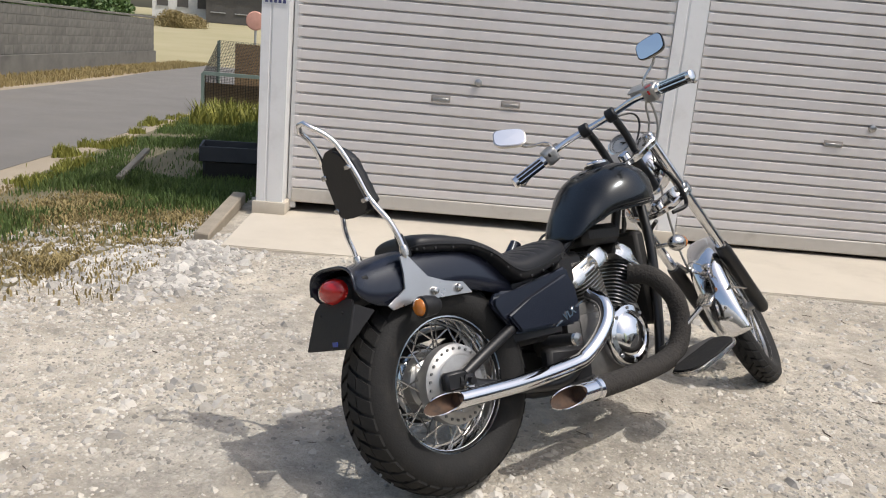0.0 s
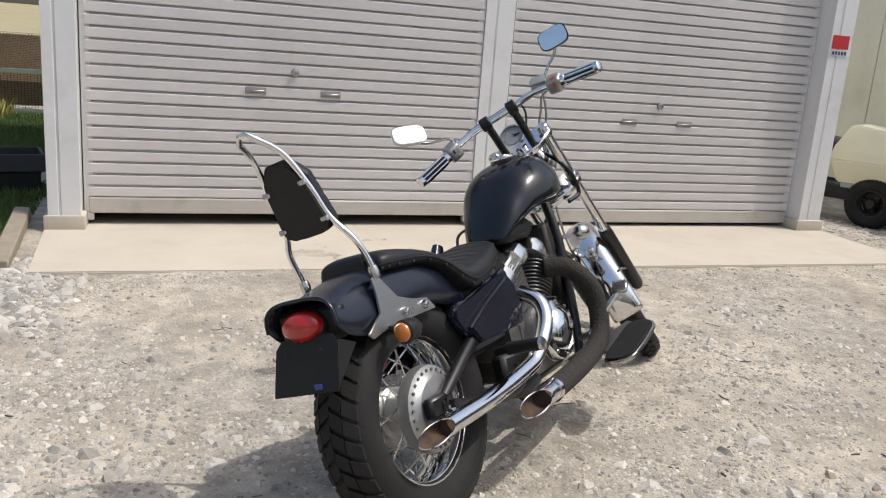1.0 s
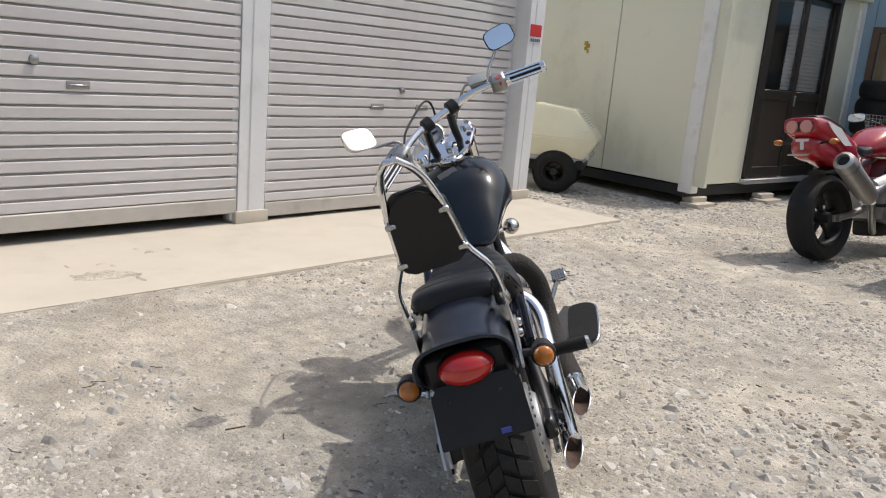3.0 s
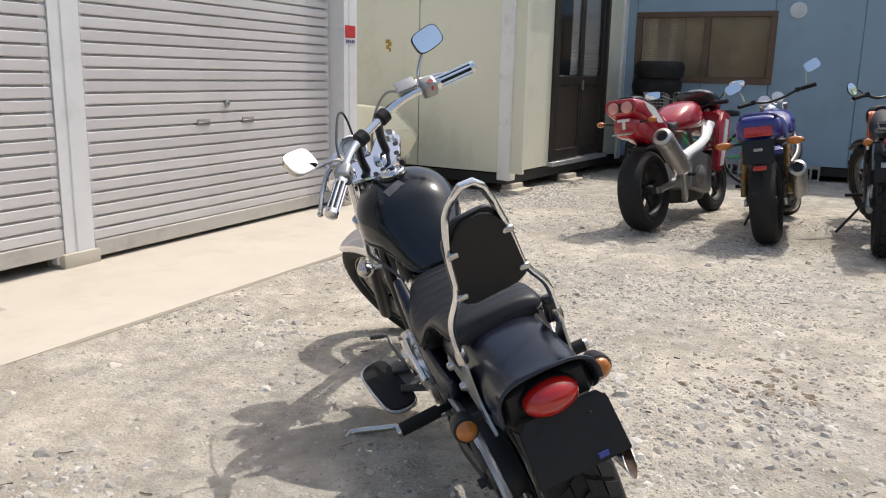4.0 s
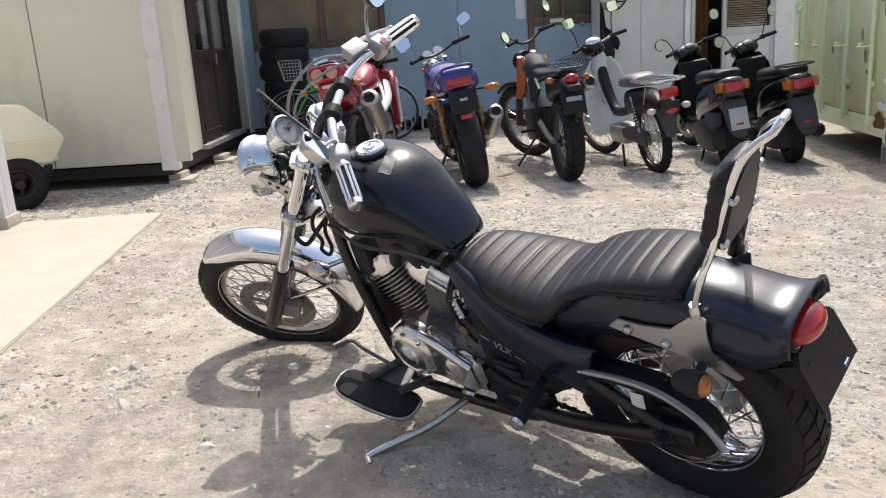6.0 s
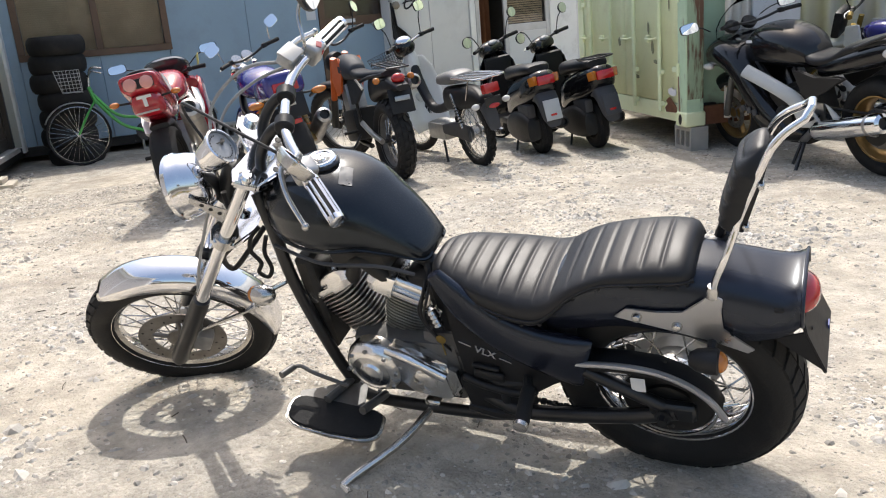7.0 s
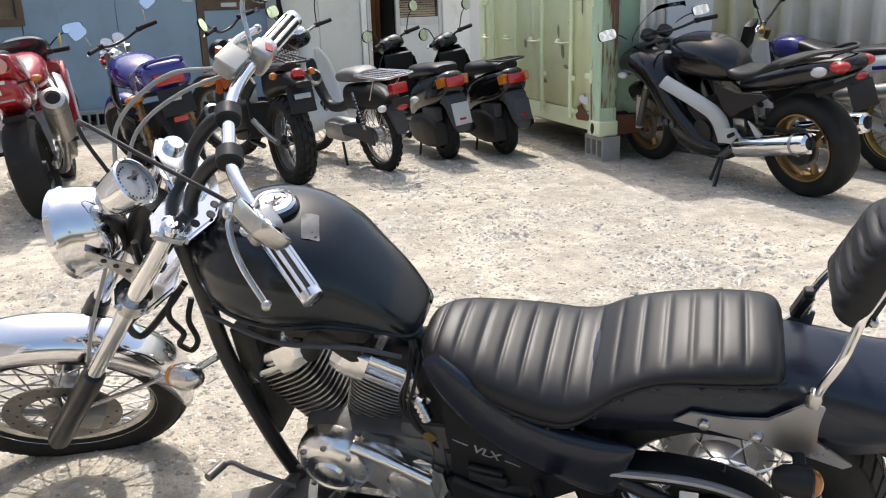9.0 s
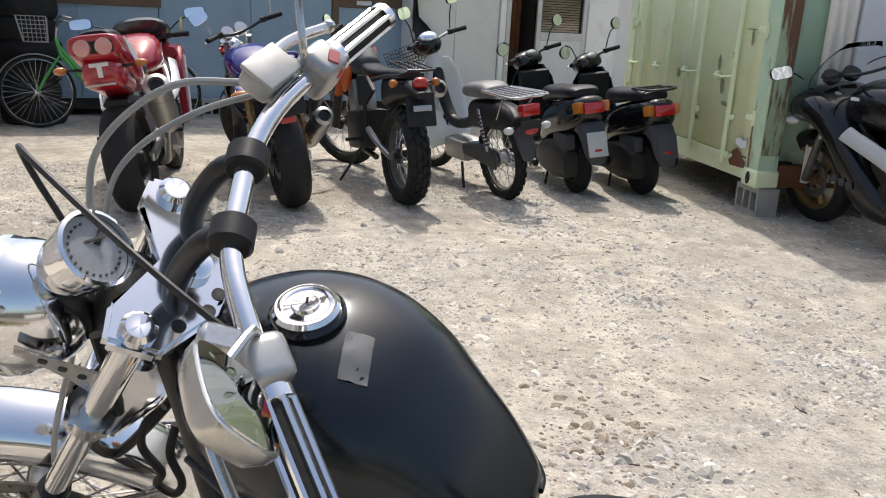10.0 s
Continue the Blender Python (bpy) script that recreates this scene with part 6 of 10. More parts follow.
bm = bmesh.new()
top = [v.co for v in tank.data.vertices if v.co.z > 0.80]


def tank_z(x, y):
    """Height of the tank's skin from its nearest corners."""
    near4 = sorted((((c.x - x) ** 2 + (c.y - y) ** 2, c.z) for c in top))[:4]
    w = [1 / (d + 1e-7) for d, z in near4]
    return sum(a * z for a, (d, z) in zip(w, near4)) / sum(w)


rows = []
for i in range(6):
    u = -0.016 + 0.032 * i / 5
    line_ = []
    for j in range(8):
        v = -0.033 + 0.066 * j / 7
        x, y = 0.772 + u * 0.94 - v * 0.34, TY + 0.024 + u * 0.34 + v * 0.94
        line_.append(V(x, y, tank_z(x, y) + 0.0016))
    rows.append(line_)
loft(bm, rows, closed=False)
bp("tank_label", bm, GREY_LABEL, tank, "grey label below the filler")

# frame tubes
for s in (1, -1):
    bm = bmesh.new()
    tube(bm, [(1.050, s * 0.03, 0.86), (1.022, s * 0.060, 0.74), (1.004, s * 0.085, 0.60), (0.976, s * 0.092, 0.41), (0.940, s * 0.098, 0.26), (0.895, s * 0.10, 0.178), (0.76, s * 0.100, 0.164), (0.48, s * 0.105, 0.178), (0.43, s * 0.112, 0.220), (0.42, s * 0.112, 0.30)], 0.0175, 12, smooth=36)
    bp("down_tube", bm, FRAME_BLACK, bike, "black frame down tube")
    if s > 0:
        # swept panel: centre line with half height and half depth
        sw = [(0.528, 0.690, 0.020, 0.014), (0.500, 0.640, 0.034, 0.020), (0.452, 0.575, 0.048, 0.026), (0.390, 0.520, 0.058, 0.030), (0.320, 0.480, 0.066, 0.031), (0.250, 0.452, 0.074, 0.030), (0.195, 0.436, 0.082, 0.024), (0.172, 0.430, 0.080, 0.012)]
        cl = spline([V(a, 0, b) for a, b, c, d in sw], 30)
        hl = spline([V(c, d, 0) for a, b, c, d in sw], 30)
        rings = []
        for k in range(30):
            t_ = (cl[min(k + 1, 29)] - cl[max(k - 1, 0)]).normalized()
            up_ = V(-t_.z, 0, t_.x) if t_.x < 0 else V(t_.z, 0, -t_.x)
            up_ = up_ if up_.z > 0 else -up_
            up_ = (up_ + V(-0.10, 0, 0.2) * max(0, (k - 20) / 9)).normalized()
            ring_ = []
            for q in range(20):
                a = 2 * math.pi * q / 20
                c, d = math.cos(a), math.sin(a)
                ring_.append(cl[k] + up_ * hl[k].x * math.copysign(abs(c) ** 0.8, c) + V(0, 0.116 + hl[k].y * math.copysign(abs(d) ** 0.75, d), 0))
            rings.append(ring_)
        bm = bmesh.new()
        loft(bm, rings)
        bp("frame_spar", bm, BODY_PAINT, bike, "blue-black frame spar sweeping to the rear", 60)
    bm = bmesh.new()
    if s > 0:
        pts = [(0.515, 0.650), (0.455, 0.590), (0.345, 0.500), (0.235, 0.440), (0.215, 0.400), (0.250, 0.350), (0.333, 0.300), (0.40, 0.262), (0.499, 0.250), (0.535, 0.325), (0.530, 0.470), (0.525, 0.600)]
    else:
        pts = [(0.495, 0.585), (0.440, 0.570), (0.360, 0.545), (0.250, 0.535), (0.190, 0.540), (0.160, 0.525), (0.151, 0.499), (0.188, 0.460), (0.229, 0.405), (0.504, 0.397), (0.514, 0.463), (0.505, 0.550)]
    plate(bm, pts, 0.030, side(s * (0.100 if s > 0 else 0.112)), 0.010)
    if s < 0:
        plate(bm, [(0.470, 0.560), (0.497, 0.525), (0.507, 0.463), (0.499, 0.404), (0.236, 0.411), (0.196, 0.463), (0.300, 0.505)], 0.020, side(-0.134), 0.006)
    if s > 0:
        box(bm, (0.455, 0.122, 0.385), (0.075, 0.016, 0.012), (0, -8, 0), 0.003)
        box(bm, (0.452, 0.122, 0.355), (0.085, 0.016, 0.030), (0, -8, 0), 0.005)
        tube(bm, [(0.53, 0.118, 0.335), (0.47, 0.124, 0.315), (0.38, 0.124, 0.300), (0.33, 0.118, 0.312)], 0.012, 8, smooth=10)
    cv = bp("side_cover", bm, BODY_PAINT if s < 0 else BLACK_PLASTIC, bike, "black side cover with silver emblem", 50)
    MM = Matrix.Translation((0.448, s * (0.117 if s > 0 else 0.146), 0.434)) @ (SIDE if s < 0 else Matrix.Rotation(math.pi, 4, "Z") @ SIDE) @ Matrix.Rotation(radians(-20 * s), 4, "Z")
    letters("emblem", "VLX", 0.032, MM, CHROME, cv, 0.0015)
    for dx, dz in ((0.052, 0.024), (-0.052, -0.022)):
        bm = bmesh.new()
        box(bm, (0.448 + dx, s * (0.117 if s > 0 else 0.145), 0.434 + dz), (0.034, 0.004, 0.004), (0, -24, 0))
        bp("emblem_bar", bm, CHROME, cv)
    bm = bmesh.new()
    box(bm, (0.45, s * 0.098, 0.272), (0.20, 0.05, 0.12), (0, 6, 0), bev=0.014)
    tube(bm, [(0.54, s * 0.115, 0.215), (0.44, s * 0.122, 0.205), (0.36, s * 0.118, 0.225)], 0.016, 8, smooth=8)
    bp("lower_cover", bm, BLACK_PLASTIC)
bm = bmesh.new()
box(bm, (0.975, 0, 0.50), (0.055, 0.15, 0.34), (0, -4, 0), 0.012)
bp("radiator", bm, DARK, bike, "black radiator between the down tubes")
bm = bmesh.new()
box(bm, (0.545, 0.0, 0.520), (0.10, 0.15, 0.22), bev=0.02)
box(bm, (0.60, 0.0, 0.600), (0.14, 0.10, 0.06), bev=0.02)
bp("battery_box", bm, BLACK_PLASTIC, bike, "black battery box")
bm = bmesh.new()
tube(bm, [(1.06, 0, 0.88), (0.95, 0, 0.80), (0.7, 0, 0.69), (0.56, 0, 0.61)], 0.022, 12, smooth=10)
lathe(bm, [(0, -0.13), (0.034, -0.13), (0.034, 0.02), (0, 0.02)], STEER, 20)
box(bm, (0.35, 0, 0.47), (0.28, 0.17, 0.22), bev=0.02)
bp("backbone", bm, FRAME_BLACK)

# V-twin engine
bm = bmesh.new()
box(bm, (0.71, 0, 0.315), (0.33, 0.20, 0.22), bev=0.03, seg=2)
box(bm, (0.57, 0, 0.375), (0.16, 0.18, 0.17), bev=0.03, seg=2)
box(bm, (0.72, 0, 0.205), (0.26, 0.15, 0.06), bev=0.02)
engine = bp("crankcase", bm, CAST_DARK, bike, "cast grey crankcase")


def cylinder(base, top):
    d = (Vector(top) - Vector(base)).normalized()
    M = along(base, d)
    ln = (Vector(top) - Vector(base)).length
    bm = bmesh.new()
    lathe(bm, [(0, 0), (0.052, 0), (0.052, ln), (0, ln)], M, 24)
    c = bp("cylinder", bm, FIN_DARK, engine, "grey cylinder with many thin fins", 30)
    nf = 14
    for k in range(nf):
        f = k / (nf - 1)
        z = ln * (0.16 + 0.80 * f)
        w = 0.054 + 0.014 * f
        pts = [(w * math.copysign(abs(math.cos(2 * math.pi * j / 28)) ** 0.6, math.cos(2 * math.pi * j / 28)), w * 1.16 * math.copysign(abs(math.sin(2 * math.pi * j / 28)) ** 0.6, math.sin(2 * math.pi * j / 28))) for j in range(28)]
        bm = bmesh.new()
        plate(bm, pts, 0.0042, M @ Matrix.Translation((0, 0, z)))
        bp("cylinder_fin", bm, FIN, c, "", 30)
    bm = bmesh.new()
    box(bm, (0, 0, ln + 0.004), (0.144, 0.160, 0.018), bev=0.006, seg=2)
    box(bm, (0, 0, ln + 0.026), (0.118, 0.140, 0.040), bev=0.018, seg=3)
    bmesh.ops.transform(bm, matrix=M, verts=bm.verts)
    hc = bp("cylinder_head", bm, CHROME_SATIN, c, "cast cylinder head")
    for s in (1, -1):
        bm = bmesh.new()
        o = [(-0.078, ln - 0.010), (0.078, ln - 0.010), (0.080, ln + 0.016), (0.066, ln + 0.046), (0.038, ln + 0.060), (-0.038, ln + 0.060), (-0.066, ln + 0.046), (-0.080, ln + 0.016)]
        loft(bm, [[M @ V(x * f, s * y, zz + (z0 - zz) * g) for x, zz in o] for y, f, g, z0 in ((0.040, 1.0, 0, ln + 0.01), (0.084, 1.0, 0, ln + 0.01), (0.104, 0.95, 0.16, ln + 0.004), (0.118, 0.86, 0.40, ln), (0.124, 0.66, 0.66, ln - 0.002))])
        cv = bp("head_cover", bm, CHROME_SATIN, hc, "bright chrome cover on the head side", 30)
        bm = bmesh.new()
        lathe(bm, [(0, 0), (0.0075, 0), (0.0075, 0.006), (0.004, 0.008), (0, 0.008)], M @ along((0.0, s * 0.116, ln + 0.018), (0, s, 0)), 6)
        bp("cover_bolt", bm, STEEL, cv)


cylinder((0.822, 0, 0.355), (0.926, 0, 0.548))
cylinder((0.752, 0, 0.36), (0.668, 0, 0.553))
bm = bmesh.new()
lathe(bm, [(0, 0.095), (0.088, 0.095), (0.090, 0.122), (0.084, 0.140), (0.072, 0.152), (0.058, 0.158), (0.054, 0.155), (0.036, 0.158), (0.032, 0.166), (0.018, 0.170), (0, 0.171)], along((0.800, 0, 0.343), (0, 1, 0)), 36)
bp("left_engine_cover", bm, CHROME_SATIN, engine, "round chrome engine cover")
bm = bmesh.new()
plate(bm, [(0.745, 0.435), (0.69, 0.432), (0.62, 0.395), (0.555, 0.365), (0.548, 0.262), (0.575, 0.232), (0.70, 0.252), (0.76, 0.32)], 0.060, side(0.112), 0.022)
tube(bm, [(0.735, 0.140, 0.425), (0.66, 0.146, 0.400), (0.575, 0.142, 0.345)], 0.014, 10, smooth=8)
lathe(bm, [(0, 0), (0.036, 0), (0.034, 0.012), (0.022, 0.018), (0, 0.02)], along((0.640, 0.138, 0.325), (0, 1, 0)), 24)
bp("sprocket_cover", bm, CHROME_SATIN, engine, "brushed sprocket cover")
bm = bmesh.new()
lathe(bm, [(0, 0.095), (0.105, 0.095), (0.107, 0.128), (0.098, 0.142), (0.080, 0.146), (0.074, 0.140), (0.066, 0.150), (0.05, 0.160), (0, 0.166)], along((0.735, 0, 0.325), (0, -1, 0)), 40)
bp("right_engine_cover", bm, CHROME, engine, "round polished clutch cover")
for k in range(8):
    a = 2 * math.pi * k / 8
    for cx, y, d in ((0.800, 0.150, 1), (0.735, -0.141, -1)):
        bm = bmesh.new()
        lathe(bm, [(0, 0), (0.006, 0), (0.006, 0.006), (0, 0.006)], along((cx + 0.076 * math.cos(a) * (1 if d > 0 else 1.17), y, (0.343 if d > 0 else 0.325) + 0.076 * math.sin(a) * (1 if d > 0 else 1.17)), (0, d, 0)), 8)
        bp("cover_bolt", bm, STEEL, engine)
bm = bmesh.new()
box(bm, (0.78, 0.0, 0.675), (0.20, 0.13, 0.07), bev=0.02)
tube(bm, [(0.83, 0.05, 0.60), (0.78, 0.055, 0.67), (0.71, 0.05, 0.60)], 0.022, 10, smooth=8)
tube(bm, [(0.60, 0.02, 0.64), (0.585, 0.05, 0.60), (0.585, 0.07, 0.52)], 0.012, 8, smooth=8)
bp("intake", bm, DARK, engine, "dark intake and carburettors")
bm = bmesh.new()
lathe(bm, [(0.0, -0.012)] + [(0.014 if k % 2 else 0.009, 0.007 * k) for k in range(10)] + [(0.0, 0.07)], along((0.566, 0.105, 0.50), (0.2, 0, 1)), 14)
bp("rear_spring", bm, CHROME_WORN, bike, "bright coil beside the battery box")
bm = bmesh.new()
lathe(bm, [(0.010, -0.001), (0.014, -0.001), (0.014, 0.001), (0.010, 0.001)], along((0.560, 0.128, 0.475), (0, 1, 0)), 20)
box(bm, (0.560, 0.128, 0.445), (0.004, 0.002, 0.05))
bp("key_ring", bm, BRASS, bike, "brass key ring hanging from the lock")
for k, (x, y) in enumerate(((0.600, 0.098), (0.588, 0.106), (0.612, 0.090))):
    bm = bmesh.new()
    tube(bm, [(x - 0.01, y - 0.06, 0.635), (x - 0.005 * k, y - 0.012, 0.59), (x + 0.012, y + 0.004, 0.53), (x - 0.010, y, 0.45), (x - 0.03, y - 0.02, 0.38)], 0.0042, 7, smooth=16)
    bp("wire", bm, BLACK_PLASTIC, bike, "black wire beside the battery box")
bm = bmesh.new()
tube(bm, [(1.070, 0.055, 0.765), (1.092, 0.078, 0.745), (1.105, 0.088, 0.705), (1.085, 0.090, 0.665), (1.108, 0.090, 0.630), (1.088, 0.085, 0.610), (1.066, 0.080, 0.640), (1.072, 0.075, 0.690), (1.060, 0.055, 0.735)], 0.0062, 9, smooth=50)
bp("wire_loop", bm, RUBBER, bike, "black sheathed wires hanging in a loop")
# exhausts on the right
bm = bmesh.new()
p1 = [(0.635, -0.080, 0.480), (0.625, -0.140, 0.445), (0.595, -0.167, 0.395), (0.542, -0.169, 0.342), (0.470, -0.169, 0.300), (0.400, -0.168, 0.283), (0.176, -0.168, 0.270), (-0.065, -0.168, 0.272)]
tube(bm, p1, 0.0252, 18, smooth=40)
ex = bp("exhaust_pipe", bm, CHROME, bike, "long chrome slash-cut exhaust pipe")


def slash_tip(c, r, ln, parent, bmat):
    """Open slash-cut end of a pipe that runs towards -x."""
    bm = bmesh.new()
    rings = []
    for rr, dx in ((r, 0.0), (r, 1.0), (r * 0.90, 1.0), (r * 0.88, 0.1)):
        rings.append([V(c[0] - dx * (ln * (0.5 + 0.5 * math.cos(2 * math.pi * j / 24 + 0.5)) + 0.005), c[1] + rr * math.cos(2 * math.pi * j / 24), c[2] + rr * math.sin(2 * math.pi * j / 24)) for j in range(24)])
    loft(bm, rings[:3], cap=False)
    part("pipe_tip", bm, bmat, parent)
    bm = bmesh.new()
    loft(bm, [rings[2], rings[3]], cap=False)
    bm.faces.new([bm.verts.new(p) for p in rings[3]])
    part("pipe_inside", bm, RUST_PIPE, parent, "rusty burnt pipe mouth")


slash_tip((-0.06, -0.168, 0.272), 0.0265, 0.105, ex, CHROME)
bm = bmesh.new()
p2 = [(0.865, -0.080, 0.520), (0.900, -0.145, 0.500), (0.942, -0.188, 0.420), (0.946, -0.196, 0.330), (0.905, -0.196, 0.255), (0.83, -0.200, 0.222), (0.66, -0.208, 0.206), (0.42, -0.220, 0.203)]
tube(bm, p2, 0.034, 18, smooth=44)
ex2 = bp("wrapped_exhaust_pipe", bm, WRAP, bike, "exhaust pipe wrapped in black tape")
pp = spline(p2, 110)
for k in range(0, 108, 3):
    bm = bmesh.new()
    d = (pp[k + 1] - pp[k]).normalized()
    lathe(bm, [(0.0325, -0.009), (0.0345, -0.005), (0.0345, 0.005), (0.0325, 0.009)], along(pp[k], d + V(0, 0.18, 0.1)), 14)
    bp("wrap_turn", bm, WRAP, ex2)
bm = bmesh.new()
tube(bm, [(0.43, -0.220, 0.203), (0.355, -0.223, 0.203)], 0.031, 20)
lathe(bm, [(0, -0.008), (0.036, -0.008), (0.036, 0.008), (0, 0.008)], along((0.425, -0.220, 0.203), (1, 0, 0)), 20)
tip = bp("chrome_end", bm, CHROME, ex2, "short chrome end of the wrapped pipe")
slash_tip((0.358, -0.223, 0.203), 0.0312, 0.105, ex2, CHROME)
# stand, boards, pegs, pedals
bm = bmesh.new()
GROUND_STAND = BIKE.inverted() @ V(0.487, 3.293, -0.008)
stand0 = V(0.68, 0.10, 0.165)
tube(bm, [stand0, stand0.lerp(GROUND_STAND, 0.42) + V(-0.012, 0.0, -0.010), GROUND_STAND.lerp(stand0, 0.12), GROUND_STAND], 0.012, 10, smooth=10)
tube(bm, [GROUND_STAND, GROUND_STAND + V(-0.035, 0.02, 0.005)], 0.010, 8)
box(bm, (0.675, 0.095, 0.17), (0.05, 0.03, 0.05), bev=0.006)
bp("side_stand", bm, CHROME_WORN, bike, "steel side stand resting on the gravel")
for s in (1, -1):
    pts = []
    for k in range(24):
        a = 2 * math.pi * k / 24
        pts.append(((0.143 if s > 0 else 0.126) * math.copysign(abs(math.cos(a)) ** 0.36, math.cos(a)), (0.050 + (0.018 if s * math.sin(a) > 0 else 0) * (1 - abs(math.cos(a)) ** 2)) * math.copysign(abs(math.sin(a)) ** 0.42, math.sin(a))))
    M = Matrix.Translation((0.917, 0.240, 0.226) if s > 0 else (0.890, -0.300, 0.216)) @ Matrix.Rotation(radians(10 * s), 4, "Z") @ Matrix.Rotation(radians(-18), 4, "Y")
    bm = bmesh.new()
    plate(bm, pts, 0.016, M, 0.004)
    fb = bp("footboard", bm, CHROME_WORN, bike, "chrome-edged footboard with black rubber")
    bm = bmesh.new()
    plate(bm, [(x * 0.94, y * 0.90) for x, y in pts], 0.008, M @ Matrix.Translation((0, 0, 0.010)), 0.003)
    bp("rubber_mat", bm, RUBBER, fb)
    bm = bmesh.new()
    plate(bm, [(-0.075, -0.030 * s), (0.118, -0.030 * s), (0.128, -0.062 * s), (0.070, -0.085 * s), (-0.02, -0.150 * s), (-0.055, -0.140 * s)][::s], 0.010, M @ Matrix.Translation((0, 0, 0.006)), 0.003)
    tube(bm, [(0.83, s * 0.10, 0.19), (0.84, s * 0.21, 0.236)], 0.013, 8)
    tube(bm, [(0.93, s * 0.10, 0.24), (0.95, s * 0.21, 0.262)], 0.013, 8)
    bp("board_bracket", bm, CAST_DARK, fb, "cast metal footboard bracket")
    bm = bmesh.new()
    tube(bm, [(0.35, s * 0.11, 0.355), (0.325, s * 0.17, 0.366)], 0.012, 8)
    tube(bm, [(0.327, s * 0.165, 0.365), (0.308, s * 0.282, 0.370)], 0.019, 14)
    pg = bp("pillion_peg", bm, RUBBER, bike, "black rubber pillion peg")
    bm = bmesh.new()
    lathe(bm, [(0, -0.004), (0.020, -0.004), (0.018, 0.006), (0, 0.008)], along((0.308, s * 0.284, 0.370), (0, s, 0)), 16)
    bp("peg_end", bm, CHROME_WORN, pg)
bm = bmesh.new()
tube(bm, [(0.90, 0.16, 0.275), (0.99, 0.175, 0.330), (1.032, 0.175, 0.352), (1.050, 0.205, 0.360)], 0.006, 8, smooth=12)
tube(bm, [(1.045, 0.185, 0.357), (1.055, 0.232, 0.368)], 0.0105, 10)
bp("shift_lever", bm, CAST_DARK, bike, "dark forward shift lever")
bm = bmesh.new()
tube(bm, [(0.88, -0.17, 0.26), (0.94, -0.22, 0.32), (0.99, -0.262, 0.375)], 0.009, 8, smooth=10)
pdl = bp("brake_pedal", bm, CHROME_WORN, bike, "forward brake pedal")
bm = bmesh.new()
box(bm, (1.0, -0.272, 0.388), (0.05, 0.055, 0.016), (0, -40, 0), 0.004)
for i in range(5):
    for j in range(5):
        box(bm, (0.996 - 0.009 * (i - 2) * 0.77 - 0.006, -0.272 + 0.010 * (j - 2), 0.394 + 0.009 * (i - 2) * -0.64 + 0.004), (0.005, 0.006, 0.006), (0, -40, 0))
bp("pedal_pad", bm, CHROME_WORN, pdl, "knurled pedal pad")
# frame-mounted front signals
for s in (1, -1):
    bm = bmesh.new()
    tube(bm, [(1.02, s * 0.075, 0.600), (1.055, s * 0.13, 0.603)], 0.008, 8)
    ball(bm, (1.065, s * 0.155, 0.604), (0.042, 0.030, 0.030), None, 18)
    sg = bp("front_turn_signal", bm, CHROME_WORN, bike, "chrome bullet front turn signal")
    bm = bmesh.new()
    ball(bm, (1.090, s * 0.155, 0.604), (0.022, 0.025, 0.025), None, 14)
    bp("signal_lens", bm, AMBER_LENS, sg)

# ---- steered parts ----
AX = V(0.025, -0.006, -0.840)


def fork(s, w):
    """A point on a fork leg's line."""
    return V(-0.018 - 0.051 * w, 0.006 + 0.004 * w + s * 0.104, w)


wheel_f = new("front_wheel")
wheel_f.parent = bike
wheel_f.matrix_basis = STEER
tagged(wheel_f, "narrow spoked front wheel with chrome rim and brake disc")
spoked_wheel(wheel_f, AX, 0.310, 0.098, 0.229, CHROME_WORN, 40, 0.045, 0.10, "road", CAST, 0.0026)
brake_disc(wheel_f, AX, 0.145, 0.050, 22)
for s in (1, -1):
    bm = bmesh.new()
    tube(bm, [fork(s, 0.075), fork(s, -0.56)], 0.0195, 16)
    lathe(bm, [(0, 0), (0.022, 0), (0.022, 0.012), (0.016, 0.018), (0, 0.018)], along(fork(s, 0.072), (0, 0, 1)), 18)
    fk = sp("fork_tube", bm, CHROME, bike, "chrome fork tube")
    bm = bmesh.new()
    tube(bm, [fork(s, -0.50), fork(s, -0.53), fork(s, -0.862), fork(s, -0.882)], 0.028, 16, radii=[0.026, 0.029, 0.028, 0.020])
    sp("fork_slider", bm, FRAME_BLACK, fk, "black lower fork leg")
    bm = bmesh.new()
    lathe(bm, [(0.020, -0.02), (0.030, -0.018), (0.030, 0.018), (0.020, 0.02)], along(fork(s, -0.19), (0, 0, 1)), 16)
    sp("fork_clamp", bm, CHROME_WORN, fk)
bm = bmesh.new()
tube(bm, [(AX.x, -0.12, AX.z), (AX.x, 0.12, AX.z)], 0.011, 12)
sp("front_axle", bm, STEEL)
bm = bmesh.new()
box(bm, (-0.030, 0.072, AX.z + 0.055), (0.075, 0.045, 0.085), bev=0.014, seg=2)
sp("brake_caliper", bm, CAST, bike, "grey brake caliper on the left leg")
